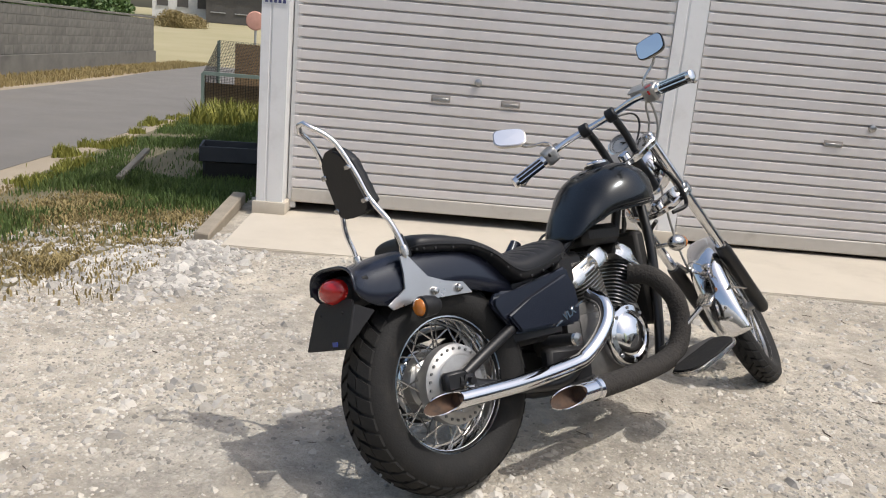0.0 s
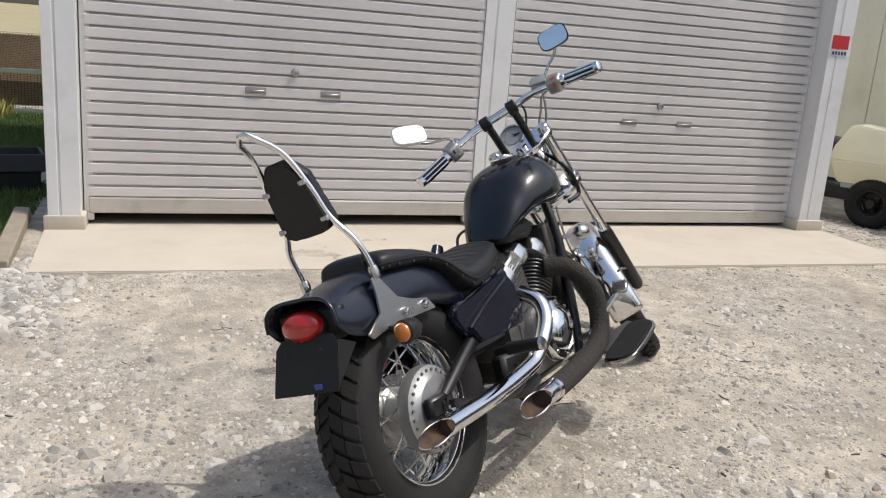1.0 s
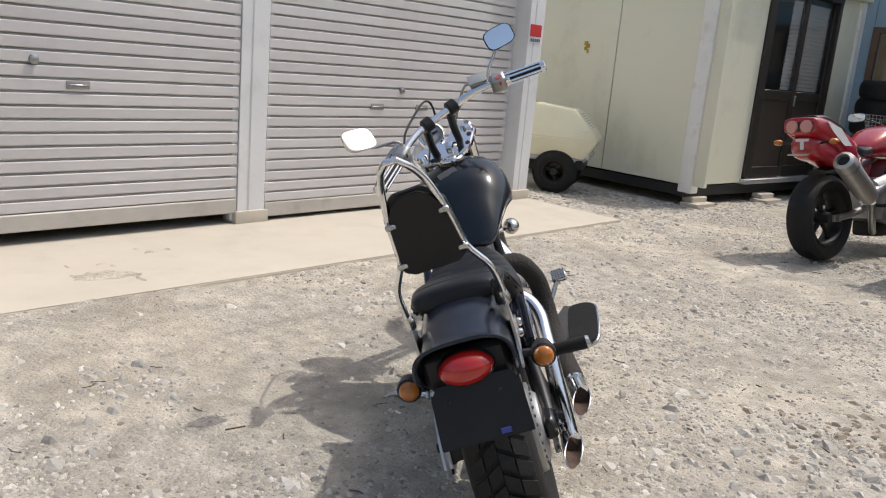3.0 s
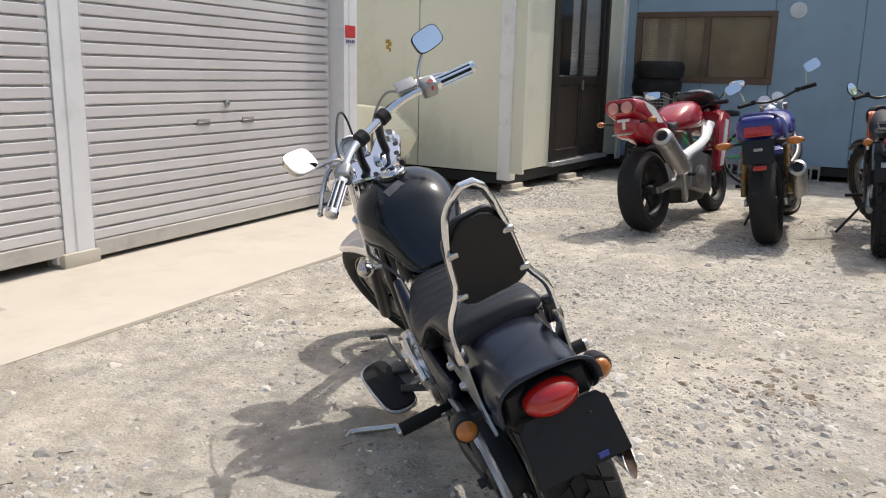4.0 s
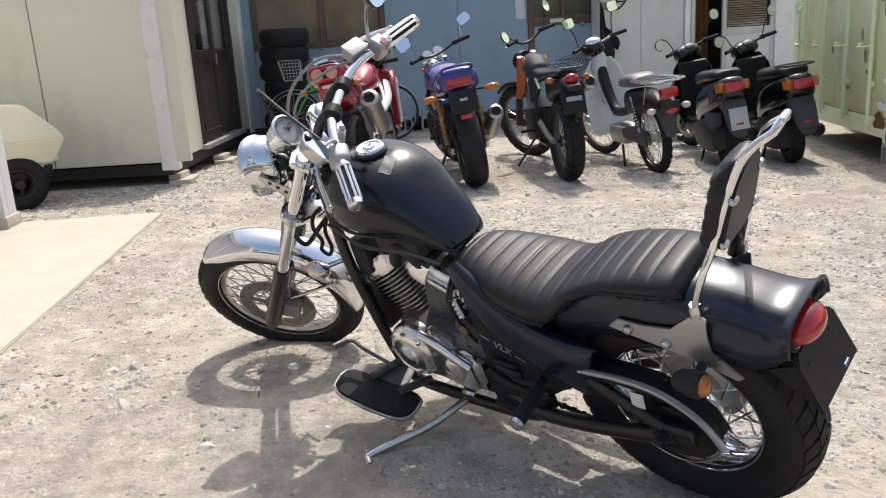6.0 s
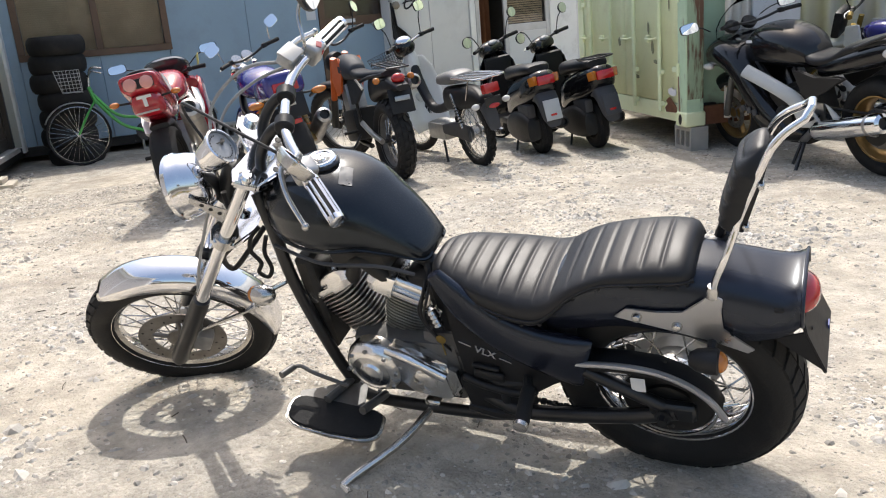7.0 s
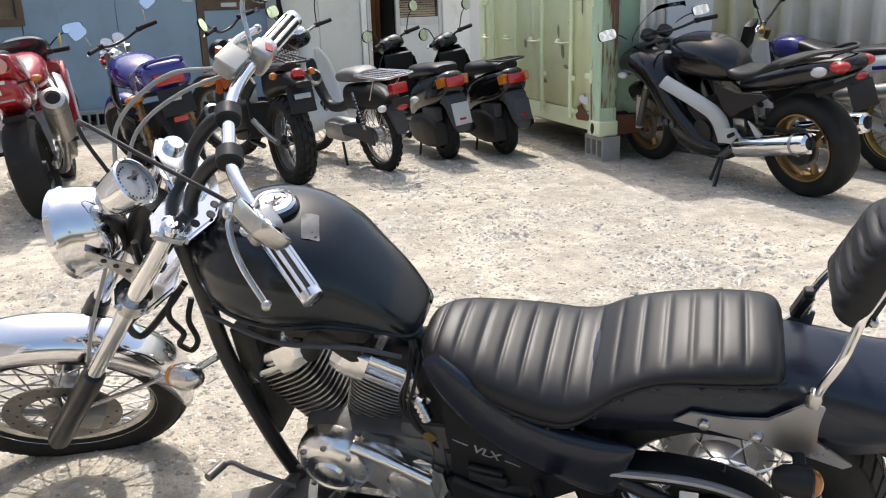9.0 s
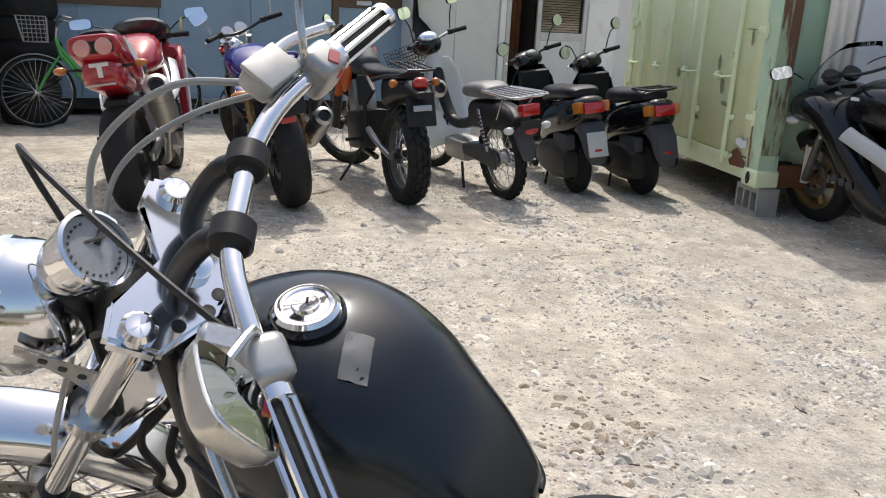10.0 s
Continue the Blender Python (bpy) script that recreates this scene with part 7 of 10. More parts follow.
for w0, nm in ((0.062, "top_yoke"), (-0.19, "lower_yoke")):
    bm = bmesh.new()
    pts = [(0.085, -0.075), (0.080, -0.125), (0.015, -0.128), (-0.040, -0.06), (-0.050, 0.0), (-0.040, 0.06), (0.015, 0.128), (0.080, 0.125), (0.085, 0.075), (0.035, 0.0)]
    plate(bm, pts, 0.026, Matrix.Translation((-0.064 - 0.051 * w0, 0.006, w0)), 0.006)
    lathe(bm, [(0, 0.01), (0.022, 0.01), (0.022, 0.024), (0.012, 0.030), (0, 0.030)], Matrix.Translation((-0.064 - 0.051 * w0, 0.006, w0)), 18)
    yk = sp(nm, bm, CHROME, bike, "chrome fork yoke")
    if w0 > 0:
        for (hx, hy) in ((0.002, 0.085), (0.002, -0.085), (-0.028, 0.055), (-0.028, -0.055), (-0.036, 0.028)):
            bm = bmesh.new()
            lathe(bm, [(0, 0.0125), (0.009, 0.0125), (0.009, 0.0142), (0, 0.0142)], Matrix.Translation((hx - 0.067, hy + 0.006, w0)), 14)
            sp("yoke_hole", bm, DARK, yk)
for s in (1, -1):
    bm = bmesh.new()
    tube(bm, [(-0.058, 0.012 + s * 0.052, 0.068), (-0.046, 0.012 + s * 0.053, 0.115), (-0.046, 0.012 + s * 0.053, 0.165), (-0.056, 0.013 + s * 0.053, 0.218), (-0.078, 0.013 + s * 0.053, 0.244)], 0.0145, 14, smooth=14)
    rs_ = sp("riser", bm, FRAME_BLACK, bike, "black handlebar riser")
    bm = bmesh.new()
    lathe(bm, [(0, -0.020), (0.021, -0.018), (0.025, -0.014), (0.025, 0.014), (0.021, 0.018), (0, 0.020)], along((-0.079, 0.013 + s * 0.054, 0.245), (0, 1, 0)), 20)
    sp("bar_clamp", bm, BLACK_PLASTIC, rs_, "black bar clamp")
bm = bmesh.new()
tube(bm, [(-0.212, -0.345, 0.274), (-0.154, -0.235, 0.266), (-0.104, -0.140, 0.260), (-0.082, -0.060, 0.247), (-0.079, 0.013, 0.244), (-0.081, 0.085, 0.245), (-0.100, 0.150, 0.250), (-0.144, 0.240, 0.252), (-0.204, 0.345, 0.253)], 0.0125, 14, smooth=32)
bars = sp("handlebar", bm, CHROME, bike, "wide chrome swept handlebar")
for s in (1, -1):
    d = V(-0.058, s * 0.108, 0.006).normalized()
    g0 = V(-0.156, s * 0.239, 0.267) if s < 0 else V(-0.147, 0.243, 0.250)
    bm = bmesh.new()
    tube(bm, [g0, g0 + d * 0.122], 0.0165, 20)
    gp = sp("grip", bm, RUBBER, bars, "black grip with chrome strips")
    u = d.orthogonal().normalized()
    w = d.cross(u)
    for k in range(7):
        a = 2 * math.pi * k / 7
        o = u * 0.0172 * math.cos(a) + w * 0.0172 * math.sin(a)
        bm = bmesh.new()
        tube(bm, [g0 + d * 0.006 + o, g0 + d * 0.120 + o], 0.0042, 6)
        sp("grip_strip", bm, CHROME, gp)
    for q, r in ((0.0, 0.021), (0.125, 0.0205)):
        bm = bmesh.new()
        lathe(bm, [(0, -0.008), (r, -0.008), (r, 0.007), (r * 0.8, 0.010), (0, 0.010)], along(g0 + d * q, d), 20)
        sp("grip_cap", bm, CHROME, gp, "chrome grip cap")
    bm = bmesh.new()
    c = g0 - d * 0.034
    box(bm, (0, 0, 0), (0.050, 0.054, 0.058), (0, 0, 0), 0.014, 3)
    TURN_B = Matrix.Translation(c) @ Matrix.Rotation(math.atan2(-d.x, d.y) if s > 0 else math.atan2(d.x, -d.y), 4, "Z")
    bmesh.ops.transform(bm, matrix=TURN_B, verts=bm.verts)
    sw = sp("switch_box", bm, CAST, bars, "polished switch housing")
    if s < 0:
        bm = bmesh.new()
        box(bm, c + V(-0.010, 0, 0.0295), (0.015, 0.022, 0.003), bev=0.001)
        sp("switch_plate", bm, FADED_RED, sw, "faded red switch plate")
    bm = bmesh.new()
    box(bm, c + V(-0.022, 0, 0.012), (0.010, 0.020, 0.018), bev=0.003)
    sp("switch_button", bm, STICKER_RED if s < 0 else DARK, sw, "red stop switch" if s < 0 else "")
    bm = bmesh.new()
    l0 = c - d * 0.02 + V(0.03, 0, 0)
    tube(bm, [l0, l0 + d * 0.03 + V(0.030, 0, -0.008), l0 + d * 0.10 + V(0.040, 0, -0.028), l0 + d * 0.175 + V(0.030, 0, -0.045)], 0.0075, 8, smooth=14, flat=0.7)
    ball(bm, l0 + d * 0.178 + V(0.030, 0, -0.045), (0.010, 0.010, 0.010), None, 10)
    box(bm, l0 + V(0.004, 0, 0), (0.045, 0.032, 0.024), bev=0.006)
    sp("lever", bm, CHROME_WORN, bars, "polished hand lever")
    if s < 0:
        bm = bmesh.new()
        box(bm, (0.034, 0.066, -0.004), (0.046, 0.062, 0.034), (0, 0, 0), 0.013, 3)
        box(bm, (0.034, 0.066, 0.015), (0.048, 0.066, 0.008), (0, 0, 0), 0.0035, 2)
        bmesh.ops.transform(bm, matrix=TURN_B, verts=bm.verts)
        sp("brake_reservoir", bm, mat("grey_casting", (0.40, 0.40, 0.39), 0.45, metal=0.4, col2=(0.30, 0.30, 0.29), scale=30), bars, "grey brake fluid reservoir")
# mirrors: each placed on its stem above the lever mount
inv = BIKE.inverted()
for s, face, wd, ht, facing, upw in ((1, V(0.302, 3.342, 0.906), 0.122, 0.080, V(-0.12, -0.70, 0.70), V(-0.01, 0.055, 0.054)), (-1, V(0.728, 3.153, 1.271), 0.104, 0.072, V(-0.71, -0.67, 0.23), V(-0.015, 0.034, 0.05))):
    base = STEER @ V(-0.122, s * 0.195, 0.268 if s < 0 else 0.255)
    f = inv @ face
    nrm = (inv.to_3x3() @ facing).normalized()
    upv = inv.to_3x3() @ upw
    back = f - nrm * 0.03
    mid = base.lerp(back, 0.6) + (V(0.012, 0, 0.012) if s < 0 else V(0.015, 0.01, 0.0))
    mirror_part(bars, [base, base + (STEER.to_3x3() @ V(0.015, 0.006 * s, 0.035)), mid, back], f, nrm, upv, wd, ht, BLACK_GLOSS if s < 0 else CHROME_WORN, CHROME_WORN)
# gauge and head lamp
bm = bmesh.new()
M = along((0.061, 0.014, 0.046), (-0.45, 0, 1))
lathe(bm, [(0, -0.05), (0.030, -0.05), (0.040, -0.030), (0.044, 0.0), (0.046, 0.022), (0.050, 0.026), (0.050, 0.034), (0.045, 0.036), (0.0445, 0.018)], M, 32)
gauge = sp("speedometer", bm, CHROME, bike, "round chrome speedometer")
bm = bmesh.new()
lathe(bm, [(0, 0.024), (0.044, 0.024), (0.044, 0.027), (0, 0.027)], M, 32)
dial = sp("dial", bm, mat("aged_dial", (0.30, 0.31, 0.32), 0.35, col2=(0.20, 0.21, 0.22), scale=60, coat=0.6), gauge, "pale dial face")
bm = bmesh.new()
for k in range(19):
    a = radians(-130 + 260 * k / 18)
    box(bm, M @ V(-0.034 * math.cos(a), 0.034 * math.sin(a), 0.028), (0.003, 0.003, 0.002))
box(bm, M @ V(0.008, 0.008, 0.029), (0.034, 0.003, 0.002), (0, 0, 40))
box(bm, M @ V(0.018, 0, 0.0285), (0.008, 0.022, 0.002))
sp("dial_marks", bm, DARK, dial)
bm = bmesh.new()
LA = V(math.cos(RAKE), 0, -math.sin(RAKE))
M = along(V(0.104, 0.004, -0.106), LA)
lathe(bm, [(0, -0.078), (0.030, -0.075), (0.058, -0.062), (0.078, -0.040), (0.088, -0.008), (0.090, 0.018), (0.095, 0.024), (0.095, 0.036), (0.087, 0.041)], M, 40)
lamp = sp("head_lamp", bm, CHROME, bike, "round chrome head lamp")
bm = bmesh.new()
lathe(bm, [(0.087, 0.034), (0.072, 0.046), (0.04, 0.054), (0, 0.057)], M, 32)
sp("lamp_lens", bm, CLEAR_LENS, lamp)
for s in (1, -1):
    bm = bmesh.new()
    plate(bm, [(-0.02, -0.080), (0.060, -0.066), (0.105, -0.052), (0.105, -0.072), (0.060, -0.094), (0.030, -0.112), (-0.01, -0.150), (-0.03, -0.150)], 0.004, side(0.008 + s * 0.090), 0.001)
    lb = sp("lamp_bracket", bm, CHROME_WORN, lamp, "drilled lamp bracket")
    for hx, hz in ((0.070, -0.074), (0.045, -0.084), (0.020, -0.094), (-0.008, -0.120)):
        bm = bmesh.new()
        lathe(bm, [(0, -0.003), (0.006, -0.003), (0.006, 0.003), (0, 0.003)], along((hx, 0.008 + s * 0.090, hz), (0, 1, 0)), 12)
        sp("bracket_hole", bm, DARK, lb)
# front fender hugging the wheel
rows = []
for k in range(37):
    a = radians(29 + (158 - 29) * k / 36)
    rad = 0.331 + 0.012 * math.sin(math.pi * k / 36)
    hw = 0.066 * (1 - 0.25 * max(0, (6 - k) / 6) ** 2)
    r = []
    for j in range(13):
        t = math.pi * j / 12
        c, s = math.cos(t), math.sin(t)
        rr = rad - (0.022 + 0.034 * math.sin(math.pi * k / 36) ** 0.6) * (1 - abs(s) ** 0.8)
        r.append(AX + V(rr * math.cos(a), hw * math.copysign(abs(c) ** 0.7, c), rr * math.sin(a)))
    rows.append(r)
bm = bmesh.new()
loft(bm, rows, closed=False)
sp("front_fender", bm, CHROME, bike, "deep chrome front fender", 60, 0.003)
bm = bmesh.new()
for s in (1, -1):
    tube(bm, [AX + V(-0.01, s * 0.075, 0.29), AX + V(-0.015, s * 0.095, 0.35)], 0.010, 8)
    tube(bm, [AX + V(-0.20, s * 0.066, 0.27), AX + V(-0.02, s * 0.090, 0.10)], 0.006, 8)
sp("fender_stay", bm, CHROME_WORN)
# cables
bm = bmesh.new()
tube(bm, [(-0.108, 0.190, 0.246), (-0.03, 0.135, 0.228), (0.06, 0.050, 0.185), (0.145, -0.040, 0.138), (0.162, -0.075, 0.105), (0.140, -0.070, 0.065), (0.07, -0.02, 0.02)], 0.0042, 8, smooth=30)
sp("clutch_cable", bm, BLACK_PLASTIC, bike, "black looping control cable")
bm = bmesh.new()
tube(bm, [(-0.062, -0.170, 0.240), (0.015, -0.168, 0.200), (0.064, -0.158, 0.125), (0.086, -0.135, 0.050), (0.070, -0.088, -0.02), (0.045, -0.03, -0.15), (0.03, 0.05, -0.45), (-0.02, 0.07, -0.72)], 0.0048, 8, smooth=40)
sp("brake_hose", bm, GREY_CABLE, bike, "grey brake hose")
bm = bmesh.new()
tube(bm, [(-0.090, -0.178, 0.232), (-0.015, -0.150, 0.180), (0.040, -0.125, 0.105), (0.055, -0.090, 0.04), (0.03, -0.05, -0.08)], 0.0042, 8, smooth=26)
sp("throttle_cable", bm, GREY_CABLE, bike, "grey throttle cable")
bm = bmesh.new()
tube(bm, [(0.02, 0.06, -0.05), (-0.04, 0.10, -0.18), (-0.02, 0.11, -0.27), (-0.06, 0.10, -0.33), (-0.09, 0.08, -0.25), (-0.12, 0.03, -0.20)], 0.008, 8, smooth=26)
tube(bm, [(0.02, -0.06, -0.05), (-0.05, -0.10, -0.12), (-0.07, -0.09, -0.22), (-0.12, -0.04, -0.20)], 0.008, 8, smooth=20)
sp("wiring_loom", bm, BLACK_PLASTIC, bike, "loose black wiring loops")
bm = bmesh.new()
tube(bm, [(1.0, 0.10, 0.74), (0.83, 0.14, 0.72), (0.68, 0.12, 0.705), (0.60, 0.09, 0.66)], 0.005, 8, smooth=14)
bp("fuel_line", bm, GREY_PLASTIC, bike, "grey cable under the tank")

# ---- parked two-wheelers ----
def stand_at(x, y, heading, lean=9, z=-0.012):
    return Matrix.Translation((x, y, z)) @ Matrix.Rotation(radians(heading), 4, "Z") @ Matrix.Rotation(radians(-lean), 4, "X")


def bar(parent, name, material, pts, r, label="", smooth=0, seg=10, flat=1.0, radii=None):
    bm = bmesh.new()
    tube(bm, pts, r, seg, smooth=smooth, flat=flat, radii=radii)
    return part(name, bm, material, parent, label)


def blk(parent, name, material, c, s, label="", rot=(0, 0, 0), bev=0.01, seg=2):
    bm = bmesh.new()
    box(bm, c, s, rot, bev, seg)
    return part(name, bm, material, parent, label)


def bod(parent, name, material, rows, label="", e=2.4, eb=None, fine=4, y0=0.0):
    return part(name, body(rows, 20, e, eb, fine, y0), material, parent, label, 70)


def turned(parent, name, material, c, d, prof, label="", seg=20):
    bm = bmesh.new()
    lathe(bm, prof, along(c, d), seg)
    return part(name, bm, material, parent, label)


def lens(parent, name, material, c, s, label="", rot=(0, 0, 0)):
    bm = bmesh.new()
    ball(bm, c, s, Euler([radians(a) for a in rot]).to_matrix().to_4x4(), 16)
    return part(name, bm, material, parent, label)


def signal(parent, c, s=(0.030, 0.026, 0.022), arm=None, material=None):
    g = lens(parent, "turn_signal", material or AMBER_LENS, c, s, "amber turn signal")
    if arm:
        bar(g, "signal_stalk", BLACK_PLASTIC, [arm, c], 0.008)
    return g


def muffler(parent, a, b, r, material, label, tip=True):
    d = (Vector(b) - Vector(a))
    ln = d.length
    m = turned(parent, "muffler", material, a, d, [(0, 0), (r * 0.45, 0), (r * 0.9, 0.05), (r, 0.08), (r, ln - 0.03), (r * 0.92, ln), (r * 0.6, ln + 0.012), (r * 0.55, ln - 0.02), (0, ln - 0.02)], label, 24)
    if tip:
        turned(m, "muffler_mouth", DARK, Vector(b) - d.normalized() * 0.018, d, [(0, 0), (r * 0.52, 0), (r * 0.52, 0.004), (0, 0.004)])
        turned(m, "muffler_band", STEEL, Vector(a) + d * 0.86, d, [(r * 1.02, -0.012), (r * 1.03, 0), (r * 1.02, 0.012)])
    return m


def fork(parent, top, axle, w, r, upper, lower, split=0.55):
    for s in (1, -1):
        a, b = V(top[0], s * w, top[2]), V(axle[0], s * w, axle[2])
        f = bar(parent, "fork_tube", upper, [a, a.lerp(b, split)], r * 0.85)
        bar(f, "fork_slider", lower, [a.lerp(b, split - 0.03), b], r)


def handlebars(parent, c, half, back, rise, r=0.011, material=None, grip=0.11, levers=True):
    pts = [(c[0] - back, half, c[2] + rise), (c[0] - back * 0.5, half * 0.62, c[2] + rise), (c[0], half * 0.22, c[2]), (c[0], -half * 0.22, c[2]), (c[0] - back * 0.5, -half * 0.62, c[2] + rise), (c[0] - back, -half, c[2] + rise)]
    h = bar(parent, "handlebar", material or FRAME_BLACK, pts, r, "", 20)
    for s in (1, -1):
        e = V(c[0] - back, s * half, c[2] + rise)
        i = e.lerp(V(c[0] - back * 0.5, s * half * 0.62, c[2] + rise), grip / max(0.05, half * 0.4))
        bar(h, "grip", RUBBER, [e + (e - i) * 0.05, i], 0.017, "black rubber grip")
        if levers:
            bar(h, "lever", STEEL, [i + V(0.01, 0, 0), i.lerp(e, 0.4) + V(0.05, 0, -0.01), e + V(0.045, 0, -0.02)], 0.006, "", 8)
        blk(h, "switch_box", BLACK_PLASTIC, i.lerp(V(c[0], 0, c[2] + rise), 0.12), (0.04, 0.04, 0.04))
    return h


STEERED = {"wheel", "fork_tube", "fork_leg", "front_fender", "handlebar", "mirror_stem", "gauge", "head_lamp", "head_cowl", "head_lamp_mask", "wire_basket", "handlebar_cowl", "steering_tube", "bar_end", "lamp_mask", "mask_edge"}


def steer(t, top, axle, angle, ahead=0.8):
    """Turns the front end of a parked machine about its steering head."""
    a, b = Vector(top), Vector(axle)
    turn = Matrix.Translation(a) @ Matrix.Rotation(radians(angle), 4, (a - b).normalized()) @ Matrix.Translation(-a)
    for ob in t.children:
        if ob.name.split(".")[0] not in STEERED:
            continue
        src = ob if ob.type == "MESH" else ob.children[0]
        if sum(v.co.x for v in src.data.vertices) / len(src.data.vertices) > ahead:
            ob.matrix_basis = turn @ ob.matrix_basis


def cast_sport_base(t, wb, rr, fr, tyre_w, rim, engine_mat, frame_mat, front_w=0.12):
    """Wheels, swing arm, frame spars and engine that the road bikes share."""
    w1 = cast_wheel(t, (0, 0, rr), rr, tyre_w, 0.205, rim, 3 if rim is GOLD else 5, "sport")
    w2 = cast_wheel(t, (wb, 0, fr), fr, front_w, 0.205, rim, 3 if rim is GOLD else 5, "sport")
    for s in (1, -1):
        bar(t, "swing_arm", STEEL if engine_mat is CAST else FRAME_BLACK, [(0.0, s * 0.13, rr), (0.25, s * 0.125, rr + 0.03), (0.48, s * 0.10, rr + 0.09)], 0.028, "", 8, flat=0.7)
        blk(t, "axle_block", STEEL, (-0.01, s * 0.135, rr), (0.09, 0.025, 0.05), bev=0.006)
        bar(t, "frame_spar", frame_mat, [(0.50, s * 0.13, 0.50), (0.75, s * 0.19, 0.62), (1.0, s * 0.13, 0.78), (1.12, s * 0.05, 0.84)], 0.035, "", 14, flat=0.55)
    blk(t, "engine", engine_mat, (0.80, 0, 0.40), (0.44, 0.34, 0.34), "cast engine block", (0, 12, 0), 0.05)
    blk(t, "sump", DARK, (0.78, 0, 0.21), (0.34, 0.20, 0.12), bev=0.03)
    for s in (1, -1):
        turned(t, "engine_cover", engine_mat, (0.72, s * 0.16, 0.37), (0, s, 0), [(0, 0), (0.085, 0), (0.085, 0.03), (0.06, 0.045), (0, 0.05)])
        bar(t, "foot_peg", RUBBER, [(0.42, s * 0.15, 0.40), (0.40, s * 0.26, 0.40)], 0.014)
        blk(t, "peg_bracket", STEEL, (0.42, s * 0.14, 0.42), (0.10, 0.02, 0.13), bev=0.006)
    bar(t, "chain", DARK, [(0.0, 0.10, rr + 0.10), (0.5, 0.09, rr + 0.12)], 0.010)
    turned(t, "sprocket", DARK, (0, 0.095, rr), (0, 1, 0), [(0.05, 0), (0.10, 0), (0.10, 0.006), (0.05, 0.006)], "", 28)
    for q in range(4):
        bar(t, "header_pipe", STEEL, [(1.02, -0.11 + 0.075 * q, 0.50), (1.07, -0.11 + 0.07 * q, 0.36), (0.98, -0.08 + 0.05 * q, 0.20), (0.75, -0.06 + 0.03 * q, 0.16)], 0.019, "", 10, 8)
    bar(t, "side_stand", FRAME_BLACK, [(0.60, 0.13, 0.24), (0.62, 0.24, 0.02 + 0.24 * 0.16)], 0.011, "black side stand")
    return w1, w2


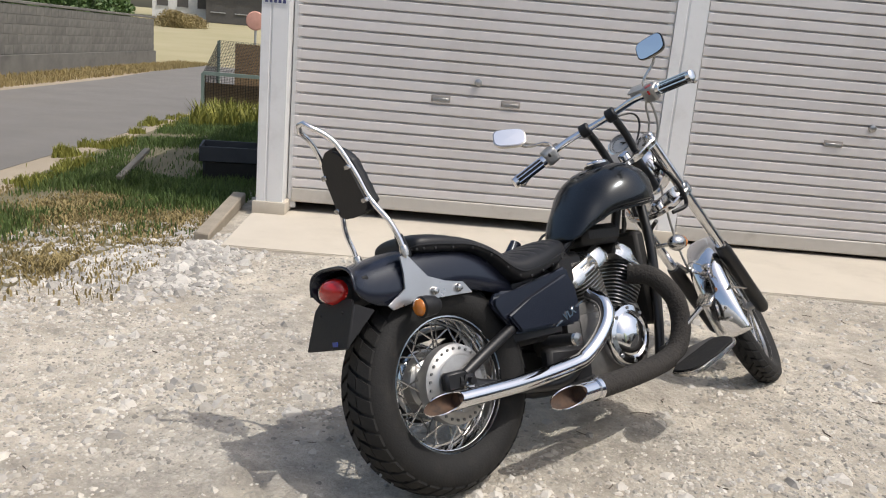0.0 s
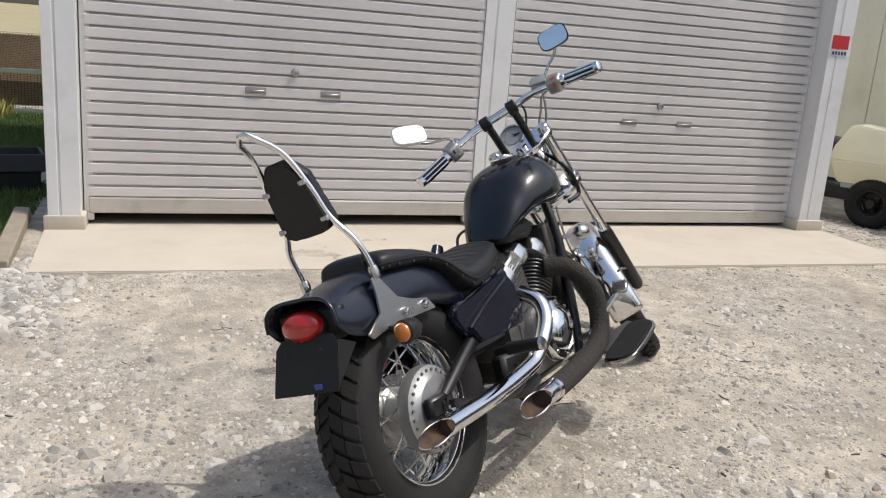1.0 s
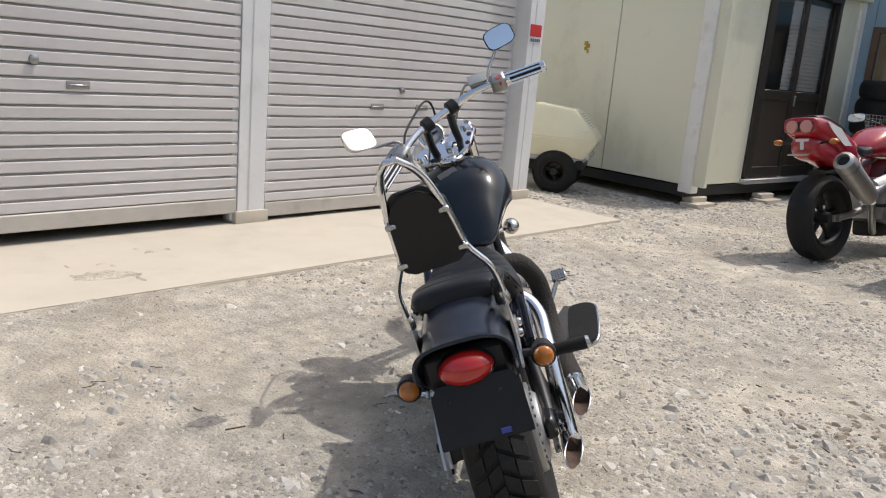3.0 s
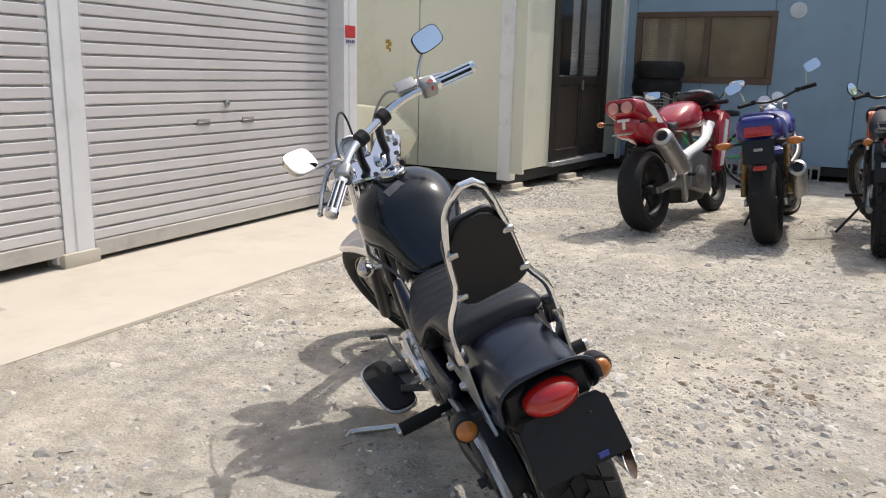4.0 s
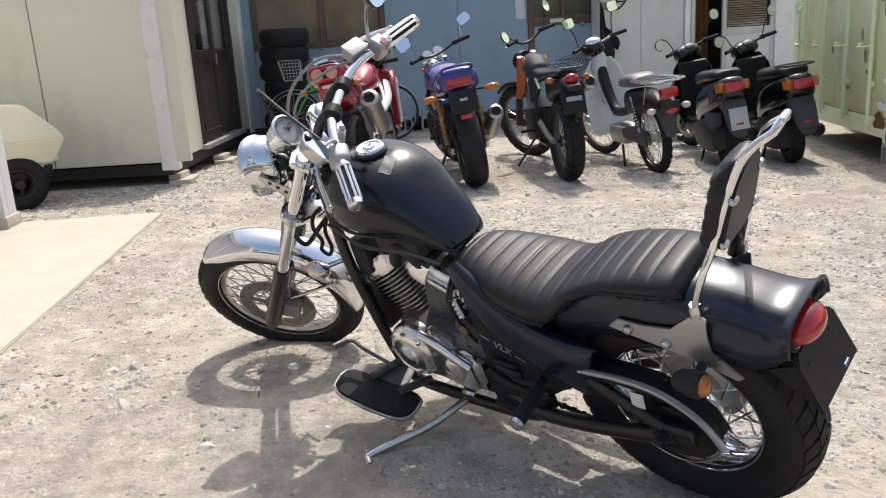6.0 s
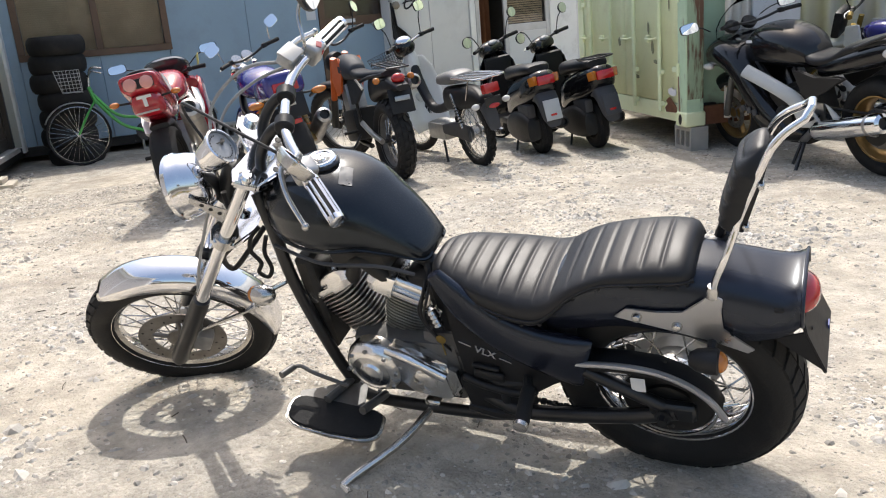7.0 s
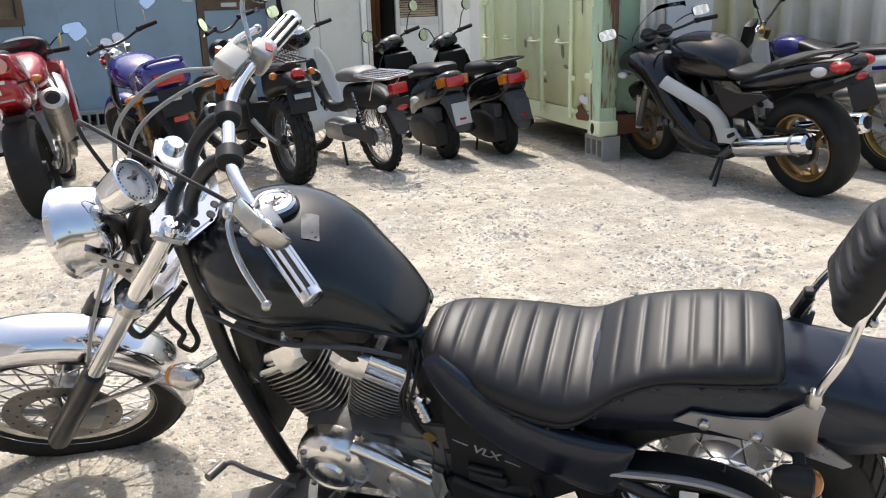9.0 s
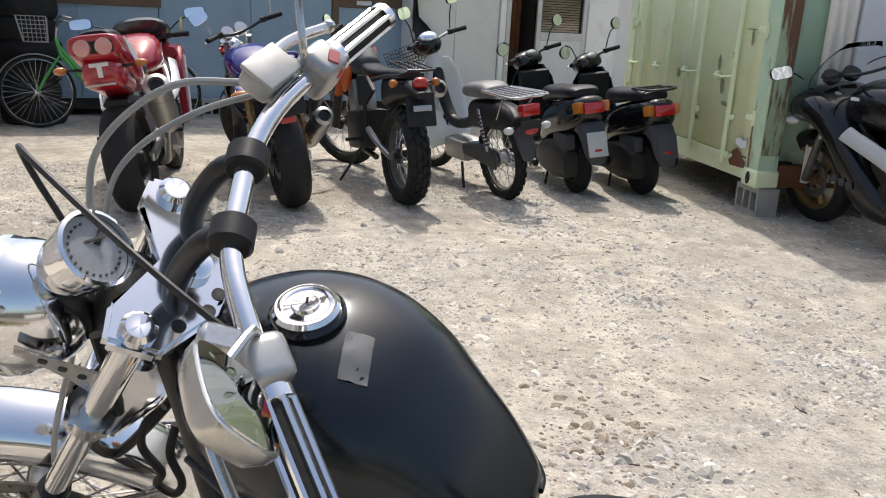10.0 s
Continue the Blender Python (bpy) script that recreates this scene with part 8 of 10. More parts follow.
def red_sport():
    t = thing("sport_motorcycle", stand_at(4.72, 3.20, -13, 9), "red and white fully faired sport motorcycle on its side stand", "motorcycle", "bikes parked in a row")
    cast_sport_base(t, 1.38, 0.318, 0.30, 0.19, DARK, CAST, ALU)
    tail = bod(t, "tail_cowl", RED_PAINT, [(-0.30, 0.930, 0.845, 0.105), (-0.285, 0.950, 0.830, 0.128), (-0.16, 0.945, 0.775, 0.142), (0.02, 0.905, 0.715, 0.146), (0.20, 0.855, 0.68, 0.138), (0.36, 0.800, 0.66, 0.10)], "red tail cowl with white flash", 4.2, 3.2)
    blk(tail, "lamp_recess", BLACK_PLASTIC, (-0.296, 0, 0.884), (0.016, 0.205, 0.066), "dark recess behind the lights", bev=0.006)
    for s in (1, -1):
        turned(tail, "tail_light", mat("pale_red_lens", (0.62, 0.28, 0.24), 0.15, coat=0.6), (-0.300, s * 0.055, 0.885), (-1, s * 0.12, 0.05), [(0, 0), (0.046, 0), (0.043, 0.014), (0.02, 0.02), (0, 0.02)], "round pale tail light")
        bm = bmesh.new()
        plate(bm, [(-0.20, 0.925), (-0.02, 0.885), (0.13, 0.79), (0.03, 0.775), (-0.12, 0.85)], 0.006, Matrix.Translation((0, s * 0.143, 0)) @ SIDE)
        part("white_flash", bm, WHITE_PAINT, tail)
        signal(t, (-0.22, s * 0.21, 0.78), (0.035, 0.035, 0.022), (-0.2, s * 0.10, 0.77))
    blk(tail, "tail_badge", WHITE_PAINT, (-0.262, 0, 0.792), (0.006, 0.10, 0.020), bev=0.002)
    blk(tail, "tail_badge", WHITE_PAINT, (-0.262, 0, 0.755), (0.006, 0.026, 0.06), bev=0.002)
    bod(t, "under_tail", RED_PAINT, [(-0.258, 0.81, 0.70, 0.085), (-0.18, 0.82, 0.65, 0.115), (0.05, 0.78, 0.62, 0.11)], "red under-tail panel", 3)
    blk(t, "plate_bracket", STEEL, (-0.30, 0, 0.69), (0.02, 0.16, 0.012), bev=0.002)
    bod(t, "seat", LEATHER, [(-0.20, 0.965, 0.91, 0.07), (-0.10, 0.968, 0.90, 0.10), (0.10, 0.92, 0.86, 0.11), (0.16, 0.85, 0.78, 0.12), (0.30, 0.82, 0.75, 0.14), (0.50, 0.84, 0.77, 0.11)], "black two-part seat", 3.4)
    bod(t, "fuel_tank", RED_PAINT, [(0.46, 0.84, 0.76, 0.09), (0.54, 0.905, 0.75, 0.135), (0.68, 0.975, 0.74, 0.17), (0.86, 1.00, 0.74, 0.165), (1.0, 0.96, 0.76, 0.12), (1.05, 0.92, 0.78, 0.07)], "red fuel tank", 2.9)
    for s in (1, -1):
        bm = bmesh.new()
        plate(bm, [(1.18, 0.90), (1.34, 0.86), (1.30, 0.70), (1.20, 0.56), (1.12, 0.42), (1.00, 0.36), (0.93, 0.40), (0.99, 0.58), (1.04, 0.76)], 0.05, side(s * 0.215), 0.018)
        f = part("side_fairing", bm, RED_PAINT, t, "red side fairing")
        bm = bmesh.new()
        plate(bm, [(1.20, 0.82), (1.27, 0.80), (1.16, 0.58), (1.07, 0.43), (1.00, 0.42), (1.08, 0.58)], 0.006, side(s * 0.243))
        part("white_stripe", bm, WHITE_PAINT, f)
        bar(t, "frame_spar_face", WHITE_PAINT, [(0.42, s * 0.175, 0.56), (0.72, s * 0.225, 0.66), (1.0, s * 0.19, 0.80)], 0.035, "white frame spar", 10, flat=0.3)
    bod(t, "nose_fairing", RED_PAINT, [(1.10, 0.90, 0.80, 0.22), (1.28, 0.93, 0.70, 0.228), (1.44, 0.90, 0.68, 0.19), (1.54, 0.83, 0.70, 0.10)], "red nose fairing", 2.6)
    bod(t, "windscreen", SCREEN, [(1.06, 1.08, 1.03, 0.14), (1.14, 1.10, 0.95, 0.185), (1.28, 1.05, 0.91, 0.18), (1.42, 0.96, 0.88, 0.12)], "smoked windscreen", 2.2)
    bod(t, "front_fender", RED_PAINT, [(1.22, 0.60, 0.55, 0.06), (1.32, 0.64, 0.54, 0.068), (1.46, 0.63, 0.52, 0.066), (1.62, 0.52, 0.44, 0.05)], "red front fender", 2.6)
    fork(t, (1.14, 0, 0.92), (1.38, 0, 0.30), 0.10, 0.026, STEEL, FRAME_BLACK)
    handlebars(t, (1.10, 0, 0.94), 0.32, 0.06, 0.02)
    for s in (1, -1):
        mirror_part(t, [(1.26, s * 0.16, 0.98), (1.20, s * 0.26, 1.05), (1.16, s * 0.35, 1.08)], (1.13, s * 0.38, 1.09), (-1, -0.1 * s, 0.25), (0, 0, 1), 0.15, 0.075, BLACK_PLASTIC, BLACK_PLASTIC)
    blk(t, "paper_tag", mat("yellow_tag", (0.60, 0.52, 0.16), 0.7), (1.13, -0.27, 1.02), (0.05, 0.006, 0.10), "yellow tag tied to the handlebar", (20, 25, 30), 0.002)
    muffler(t, (0.32, -0.195, 0.44), (-0.17, -0.255, 0.725), 0.076, mat("satin_muffler", (0.50, 0.48, 0.45), 0.42, metal=0.8, col2=(0.40, 0.385, 0.36), scale=20), "upswept brushed steel muffler")
    bar(t, "exhaust_link", STEEL, [(0.7, -0.03, 0.17), (0.5, -0.12, 0.22), (0.36, -0.185, 0.42)], 0.026, "", 10)
    bod(t, "hugger", BLACK_PLASTIC, [(-0.06, 0.66, 0.62, 0.07), (0.12, 0.68, 0.61, 0.085), (0.30, 0.60, 0.50, 0.08)], "", 3)
    for ob in t.children_recursive:
        if ob.name.split(".")[0] in ("tail_cowl", "tail_light", "white_flash", "tail_badge", "under_tail", "lamp_recess", "plate_bracket", "seat", "turn_signal", "signal_stalk"):
            for v in ob.data.vertices:
                v.co.z += 0.078 * min(1, max(0, (0.36 - v.co.x) / 0.45))
    return t


def blue_naked():
    t = thing("naked_motorcycle", stand_at(4.68, 2.30, -1, 9), "violet-blue naked road motorcycle with round gauges", "motorcycle", "bikes parked in a row")
    cast_sport_base(t, 1.44, 0.315, 0.30, 0.18, DARK, DARK, FRAME_BLACK)
    tail = bod(t, "tail_cowl", BLUE_PAINT, [(-0.24, 0.915, 0.79, 0.115), (-0.20, 0.945, 0.76, 0.150), (-0.05, 0.945, 0.73, 0.168), (0.18, 0.89, 0.70, 0.165), (0.40, 0.80, 0.70, 0.13)], "violet-blue tail cowl", 3.2)
    blk(tail, "tail_light", RED_LENS, (-0.235, 0, 0.835), (0.05, 0.19, 0.075), "wide red tail light", (0, 8, 0), 0.015)
    bod(t, "seat", LEATHER, [(-0.18, 0.945, 0.90, 0.09), (-0.08, 0.955, 0.88, 0.12), (0.14, 0.90, 0.82, 0.13), (0.30, 0.84, 0.77, 0.14), (0.52, 0.85, 0.78, 0.11)], "blue-black dual seat", 3.4)
    bm = bmesh.new()
    tube(bm, [(-0.20, 0.12, 0.93), (-0.26, 0.09, 0.955), (-0.27, 0, 0.96), (-0.26, -0.09, 0.955), (-0.20, -0.12, 0.93), (0.02, -0.14, 0.90)], 0.011, 8, smooth=16)
    part("grab_rail", bm, BLUE_PAINT, t, "blue grab rail")
    bod(t, "fuel_tank", BLUE_PAINT, [(0.50, 0.84, 0.74, 0.11), (0.60, 0.91, 0.72, 0.155), (0.74, 0.955, 0.71, 0.18), (0.92, 0.96, 0.72, 0.17), (1.04, 0.90, 0.77, 0.10)], "violet-blue fuel tank", 2.5)
    blk(t, "plate_panel", BLACK_PLASTIC, (-0.30, 0, 0.70), (0.012, 0.21, 0.17), "black plate panel", (0, 12, 0), 0.006)
    blk(t, "panel_mark", STEEL, (-0.310, 0, 0.715), (0.004, 0.06, 0.02), bev=0.002)
    blk(t, "reflector", RED_LENS, (-0.272, 0, 0.585), (0.02, 0.09, 0.035), "red reflector", bev=0.006)
    blk(t, "under_fender", BLACK_PLASTIC, (-0.16, 0, 0.70), (0.28, 0.13, 0.03), rot=(0, 25, 0))
    for s in (1, -1):
        signal(t, (-0.22, s * 0.235, 0.755), (0.035, 0.06, 0.028), (-0.2, s * 0.10, 0.76))
        bar(t, "shock", GOLD, [(0.05, s * 0.155, 0.36), (0.20, s * 0.145, 0.70)], 0.026, "gold rear shock absorber", 6)
        for k in range(6):
            turned(t, "shock_coil", ORANGE_PAINT if k % 2 else STEEL, V(0.085 + 0.022 * k, s * 0.152, 0.44 + 0.045 * k), (0.4, 0, 0.9), [(0.020, -0.006), (0.036, 0), (0.020, 0.006)], "", 14)
    fork(t, (1.16, 0, 0.98), (1.44, 0, 0.30), 0.10, 0.024, STEEL, STEEL)
    bod(t, "front_fender", BLUE_PAINT, [(1.28, 0.60, 0.55, 0.06), (1.38, 0.64, 0.54, 0.068), (1.52, 0.63, 0.52, 0.066), (1.66, 0.53, 0.45, 0.05)], "blue front fender", 2.6)
    handlebars(t, (1.10, 0, 1.03), 0.32, 0.09, 0.03)
    for s in (1, -1):
        g = turned(t, "gauge", CHROME_WORN, (1.17, s * 0.058, 1.04), (-0.86, 0, 0.50), [(0, -0.05), (0.036, -0.05), (0.050, 0.0), (0.050, 0.014), (0.044, 0.014)], "round chrome gauge")
        turned(g, "gauge_face", DIAL, (1.17, s * 0.058, 1.04), (-0.86, 0, 0.50), [(0, 0.006), (0.044, 0.006), (0.044, 0.010), (0, 0.010)])
        mirror_part(t, [(1.04, s * 0.26, 1.09), (1.03, s * 0.28, 1.18), (1.02, s * 0.31, 1.20 if s > 0 else 1.18)], (1.01, s * 0.33, 1.22 if s > 0 else 1.22), (-1, 0.1, 0.3), (0, 0.25, 1), 0.13, 0.085, CHROME, CHROME_WORN)
    turned(t, "head_lamp", CHROME, (1.27, 0, 0.92), (1, 0, 0), [(0, -0.10), (0.05, -0.09), (0.088, -0.02), (0.092, 0.03), (0.085, 0.035), (0, 0.05)])
    muffler(t, (0.30, -0.20, 0.33), (-0.17, -0.235, 0.56), 0.064, STEEL, "grey upswept muffler")
    bar(t, "exhaust_link", STEEL, [(0.75, -0.03, 0.16), (0.5, -0.15, 0.20), (0.30, -0.20, 0.33)], 0.026, "", 10)
    steer(t, (1.12, 0, 1.0), (1.40, 0, 0.32), 27)
    return t


def orange_trail():
    t = thing("trail_motorcycle", stand_at(4.65, 1.56, 0, 3.5), "orange and black trail motorcycle with knobbly tyres", "motorcycle", "bikes parked in a row")
    R1, R2, wb = 0.315, 0.345, 1.40
    spoked_wheel(t, (0, 0, R1), R1, 0.150, 0.215, CAST_DARK, 32, 0.05, 0.10, "knob", DARK)
    spoked_wheel(t, (wb, 0, R2), R2, 0.09, 0.268, CAST_DARK, 32, 0.045, 0.09, "knob", DARK)
    for s in (1, -1):
        bar(t, "swing_arm", STEEL, [(0, s * 0.10, R1), (0.28, s * 0.095, R1 + 0.05), (0.52, s * 0.08, 0.42)], 0.022, "", 8)
        bar(t, "frame_tube", FRAME_BLACK, [(0.52, s * 0.09, 0.42), (0.50, s * 0.10, 0.70), (0.2, s * 0.09, 0.80), (-0.16, s * 0.07, 0.84)], 0.014, "", 12)
        bm = bmesh.new()
        plate(bm, [(0.36, 0.80), (0.60, 0.78), (0.56, 0.58), (0.40, 0.60), (0.20, 0.72)], 0.02, side(s * 0.125), 0.006)
        part("side_panel", bm, WHITE_PAINT if s < 0 else BLACK_PLASTIC, t, "side panel")
        bm = bmesh.new()
        plate(bm, [(0.86, 0.96), (1.12, 0.93), (1.16, 0.78), (1.04, 0.62), (0.92, 0.66), (0.80, 0.84)], 0.02, side(s * 0.095), 0.006)
        part("shroud", bm, ORANGE_PAINT, t, "orange tank shroud")
        signal(t, (-0.20, s * 0.14, 0.80), (0.022, 0.030, 0.026), (-0.16, s * 0.05, 0.80))
        bar(t, "foot_peg", RUBBER, [(0.52, s * 0.13, 0.36), (0.50, s * 0.25, 0.36)], 0.013)
    bod(t, "fuel_tank", GREY_PLASTIC, [(0.66, 0.89, 0.78, 0.07), (0.80, 0.96, 0.76, 0.105), (0.96, 0.98, 0.76, 0.10), (1.08, 0.95, 0.80, 0.06)], "grey fuel tank", 2.5)
    bod(t, "seat", LEATHER, [(-0.16, 0.865, 0.82, 0.06), (0.0, 0.865, 0.81, 0.08), (0.35, 0.845, 0.79, 0.09), (0.60, 0.85, 0.79, 0.08), (0.80, 0.90, 0.84, 0.055)], "long black trail seat", 3.4)
    bod(t, "rear_fender", BLACK_PLASTIC, [(-0.38, 0.76, 0.72, 0.055), (-0.22, 0.81, 0.70, 0.075), (0.0, 0.83, 0.66, 0.085), (0.20, 0.82, 0.60, 0.085)], "black rear fender", 3)
    blk(t, "mud_flap", BLACK_PLASTIC, (-0.30, 0, 0.640), (0.012, 0.19, 0.19), "black mud flap", (0, 14, 0), 0.008)
    lens(t, "tail_light", RED_LENS, (-0.30, 0, 0.805), (0.045, 0.055, 0.04), "red tail light")
    lens(t, "number_lamp", CLEAR_LENS, (-0.33, 0, 0.755), (0.02, 0.03, 0.014))
    blk(t, "plate_bracket", STEEL, (-0.33, 0, 0.66), (0.008, 0.12, 0.035), "steel plate bracket", (0, 10, 0), 0.003)
    bm = bmesh.new()
    for y in (-0.08, -0.03, 0.03, 0.08):
        tube(bm, [(-0.32, y, 0.89), (0.02, y, 0.915)], 0.006, 6)
    tube(bm, [(-0.32, -0.09, 0.885), (-0.345, 0, 0.885), (-0.32, 0.09, 0.885)], 0.008, 8, smooth=8)
    tube(bm, [(0.0, -0.09, 0.91), (0.0, 0.09, 0.91)], 0.006, 6)
    part("rear_rack", bm, FRAME_BLACK, t, "black tubular rear rack")
    fork(t, (1.12, 0, 0.97), (wb, 0, R2), 0.085, 0.034, ORANGE_PAINT, FRAME_BLACK, 0.62)
    bod(t, "front_fender", BLACK_PLASTIC, [(1.16, 0.72, 0.69, 0.05), (1.32, 0.75, 0.70, 0.06), (1.50, 0.74, 0.69, 0.055), (1.64, 0.67, 0.64, 0.035)], "black front fender", 3)
    bod(t, "head_lamp_mask", BLACK_PLASTIC, [(1.15, 1.00, 0.86, 0.07), (1.21, 1.01, 0.84, 0.085), (1.27, 0.97, 0.86, 0.06)], "black lamp shell", 2.6)
    blk(t, "engine", DARK, (0.78, 0, 0.38), (0.34, 0.24, 0.28), "dark single-cylinder engine", (0, 8, 0), 0.05)
    blk(t, "cylinder", FIN, (0.90, 0, 0.60), (0.16, 0.17, 0.24), rot=(0, 15, 0), bev=0.02)
    bar(t, "exhaust_pipe", RUST, [(0.98, -0.05, 0.60), (1.08, -0.09, 0.50), (0.95, -0.13, 0.40), (0.6, -0.14, 0.55), (0.3, -0.145, 0.70)], 0.020, "rusty exhaust pipe", 20)
    muffler(t, (0.26, -0.155, 0.66), (-0.20, -0.165, 0.76), 0.058, STEEL, "grey high muffler")
    bar(t, "down_tube", FRAME_BLACK, [(1.10, 0, 0.85), (1.04, 0, 0.55), (0.92, 0, 0.24), (0.6, 0, 0.20)], 0.022, "", 14)
    handlebars(t, (1.06, 0, 1.08), 0.29, 0.07, 0.05)
    for s in (1, -1):
        mirror_part(t, [(1.03, s * 0.18, 1.13), (1.03, s * 0.22, 1.18), (1.02, s * 0.26, 1.18 if s > 0 else 1.28)], (1.01, s * 0.28, 1.20 if s > 0 else 1.31), (-1, 0, 0.2), (0, 0.1, 1), 0.070, 0.11, BLACK_PLASTIC, FRAME_BLACK, True)
    bar(t, "side_stand", FRAME_BLACK, [(0.55, 0.10, 0.32), (0.52, 0.30, 0.07)], 0.010, "black side stand")
    lens(t, "foot_reflector", AMBER_LENS, (0.05, -0.16, 0.30), (0.03, 0.03, 0.02))
    steer(t, (1.10, 0, 0.97), (1.36, 0, 0.36), 33)
    return t


def cub():
    t = thing("delivery_moped", stand_at(4.66, 0.825, 3, 8), "black and white delivery moped with leg shield and chrome rear carrier", "moped", "bikes parked in a row")
    R, wb = 0.285, 1.20
    spoked_wheel(t, (0, 0, R), R, 0.075, 0.222, CHROME_WORN, 32, 0.06, 0.09, "knob", CAST)
    spoked_wheel(t, (wb, 0, R), R, 0.065, 0.225, CHROME_WORN, 32, 0.05, 0.08, "road", CAST)
    shield = bmesh.new()
    rows = []
    for z, x, w in ((0.24, 0.78, 0.17), (0.34, 0.84, 0.20), (0.50, 0.90, 0.215), (0.66, 0.925, 0.21), (0.80, 0.93, 0.17), (0.90, 0.93, 0.10)):
        rows.append([V(x + 0.10 * (1 - (j / 8 - 1) ** 2), w * (j / 8 - 1), z) for j in range(17)])
    loft(shield, rows, closed=False)
    part("leg_shield", shield, mat("bright_white_paint", (0.84, 0.84, 0.81), 0.35, col2=(0.78, 0.78, 0.75), scale=5, coat=0.3), t, "white curved leg shield", 60, None, "", 0.006)
    bod(t, "spine", BLACK_PLASTIC, [(0.30, 0.58, 0.48, 0.045), (0.50, 0.50, 0.42, 0.04), (0.72, 0.50, 0.42, 0.04), (0.88, 0.72, 0.58, 0.045), (0.95, 0.88, 0.70, 0.05)], "black spine cover", 3)
    bod(t, "steering_cover", WHITE_PAINT, [(0.93, 0.94, 0.70, 0.05), (0.98, 0.97, 0.62, 0.075), (1.04, 0.94, 0.64, 0.06)], "white steering head cover", 3)
    bod(t, "rear_body", BLACK_PLASTIC, [(-0.30, 0.60, 0.52, 0.07), (-0.18, 0.66, 0.50, 0.085), (0.05, 0.68, 0.48, 0.095), (0.30, 0.66, 0.46, 0.085)], "dark rear body", 3)
    bod(t, "rear_fender", GREY_PLASTIC, [(-0.36, 0.40, 0.33, 0.05), (-0.33, 0.50, 0.38, 0.06), (-0.24, 0.60, 0.50, 0.065), (0.0, 0.63, 0.56, 0.065)], "grey rear fender", 3)
    bod(t, "front_fender", WHITE_PAINT, [(0.98, 0.56, 0.48, 0.055), (1.12, 0.62, 0.54, 0.06), (1.30, 0.60, 0.52, 0.058), (1.44, 0.48, 0.42, 0.045)], "grey front fender", 2.6)
    bod(t, "seat", WORN_SADDLE, [(0.0, 0.77, 0.70, 0.095), (0.10, 0.80, 0.69, 0.115), (0.30, 0.78, 0.68, 0.105), (0.40, 0.75, 0.68, 0.07)], "worn grey single saddle", 3.2)
    bm = bmesh.new()
    tube(bm, [(0.02, 0.11, 0.755), (-0.40, 0.13, 0.755), (-0.43, 0.0, 0.755), (-0.40, -0.13, 0.755), (0.02, -0.11, 0.755)], 0.010, 8, smooth=20)
    rack = part("rear_carrier", bm, CHROME_WORN, t, "chrome rear carrier")
    for k in range(5):
        bar(rack, "carrier_bar", CHROME_WORN, [(0.0, -0.09 + 0.045 * k, 0.758), (-0.42, -0.09 + 0.045 * k, 0.758)], 0.007)
    for s in (1, -1):
        bar(rack, "carrier_stay", CHROME_WORN, [(-0.28, s * 0.12, 0.75), (-0.12, s * 0.09, 0.58)], 0.007)
        bar(t, "shock", CHROME_WORN, [(0.02, s * 0.095, 0.34), (0.12, s * 0.095, 0.62)], 0.016)
        for k in range(9):
            turned(t, "shock_coil", DARK, V(0.035 + 0.009 * k, s * 0.095, 0.385 + 0.024 * k), (0.34, 0, 0.94), [(0.016, -0.006), (0.026, 0), (0.016, 0.006)], "", 10)
        signal(t, (-0.36, s * 0.14, 0.545), (0.028, 0.036, 0.026), (-0.3, s * 0.06, 0.55), CLEAR_LENS)
        bar(t, "fork_leg", GREY_PAINT, [(0.99, s * 0.055, 0.80), (wb, s * 0.055, R)], 0.028, "", 4, flat=0.7)
    blk(t, "tail_light", RED_LENS, (-0.385, 0, 0.665), (0.07, 0.13, 0.075), "square red tail light", (0, 6, 0), 0.012)
    blk(t, "plate_bracket", DARK, (-0.40, 0, 0.56), (0.02, 0.14, 0.08), bev=0.005)
    lens(t, "reflector", RED_LENS, (-0.41, 0, 0.53), (0.012, 0.05, 0.02))
    bod(t, "chain_case", GREY_PLASTIC, [(-0.06, 0.36, 0.22, 0.012), (0.10, 0.38, 0.24, 0.016), (0.40, 0.34, 0.26, 0.014)], "grey chain case", 3, y0=0.085)
    muffler(t, (0.55, -0.13, 0.22), (-0.18, -0.15, 0.26), 0.038, CHROME_WORN, "slim chrome muffler")
    blk(t, "engine", CAST, (0.56, 0, 0.27), (0.34, 0.20, 0.16), "small cast engine", bev=0.05)
    bm = bmesh.new()
    ball(bm, (1.01, 0, 1.00), (0.11, 0.10, 0.085), None, 22)
    hd = part("head_cowl", bm, BLACK_GLOSS, t, "dark handlebar cowl")
    bm = bmesh.new()
    ball(bm, (1.0, 0, 1.045), (0.085, 0.08, 0.055), None, 20)
    part("cowl_top", bm, CHROME, hd, "bright cowl cap")
    handlebars(t, (0.99, 0, 1.02), 0.31, 0.10, 0.03, 0.011, CHROME_WORN, 0.10, False)
    for s in (1, -1):
        mirror_part(t, [(0.95, s * 0.20, 1.06), (0.94, s * 0.22, 1.18), (0.94, s * 0.25, 1.24)], (0.93, s * 0.26, 1.29), (-1, 0.05, 0.15), (0, 0, 1), 0.12, 0.09, BLACK_PLASTIC, FRAME_BLACK)
    bm = bmesh.new()
    for k in range(8):
        f = k / 7
        w, d = 0.15 + 0.03 * f, 0.09 + 0.02 * f
        z = 0.78 + 0.19 * f
        tube(bm, [(1.12, -w, z), (1.12 + 2 * d, -w, z), (1.12 + 2 * d, w, z), (1.12, w, z)], 0.0025, 5, closed=True)
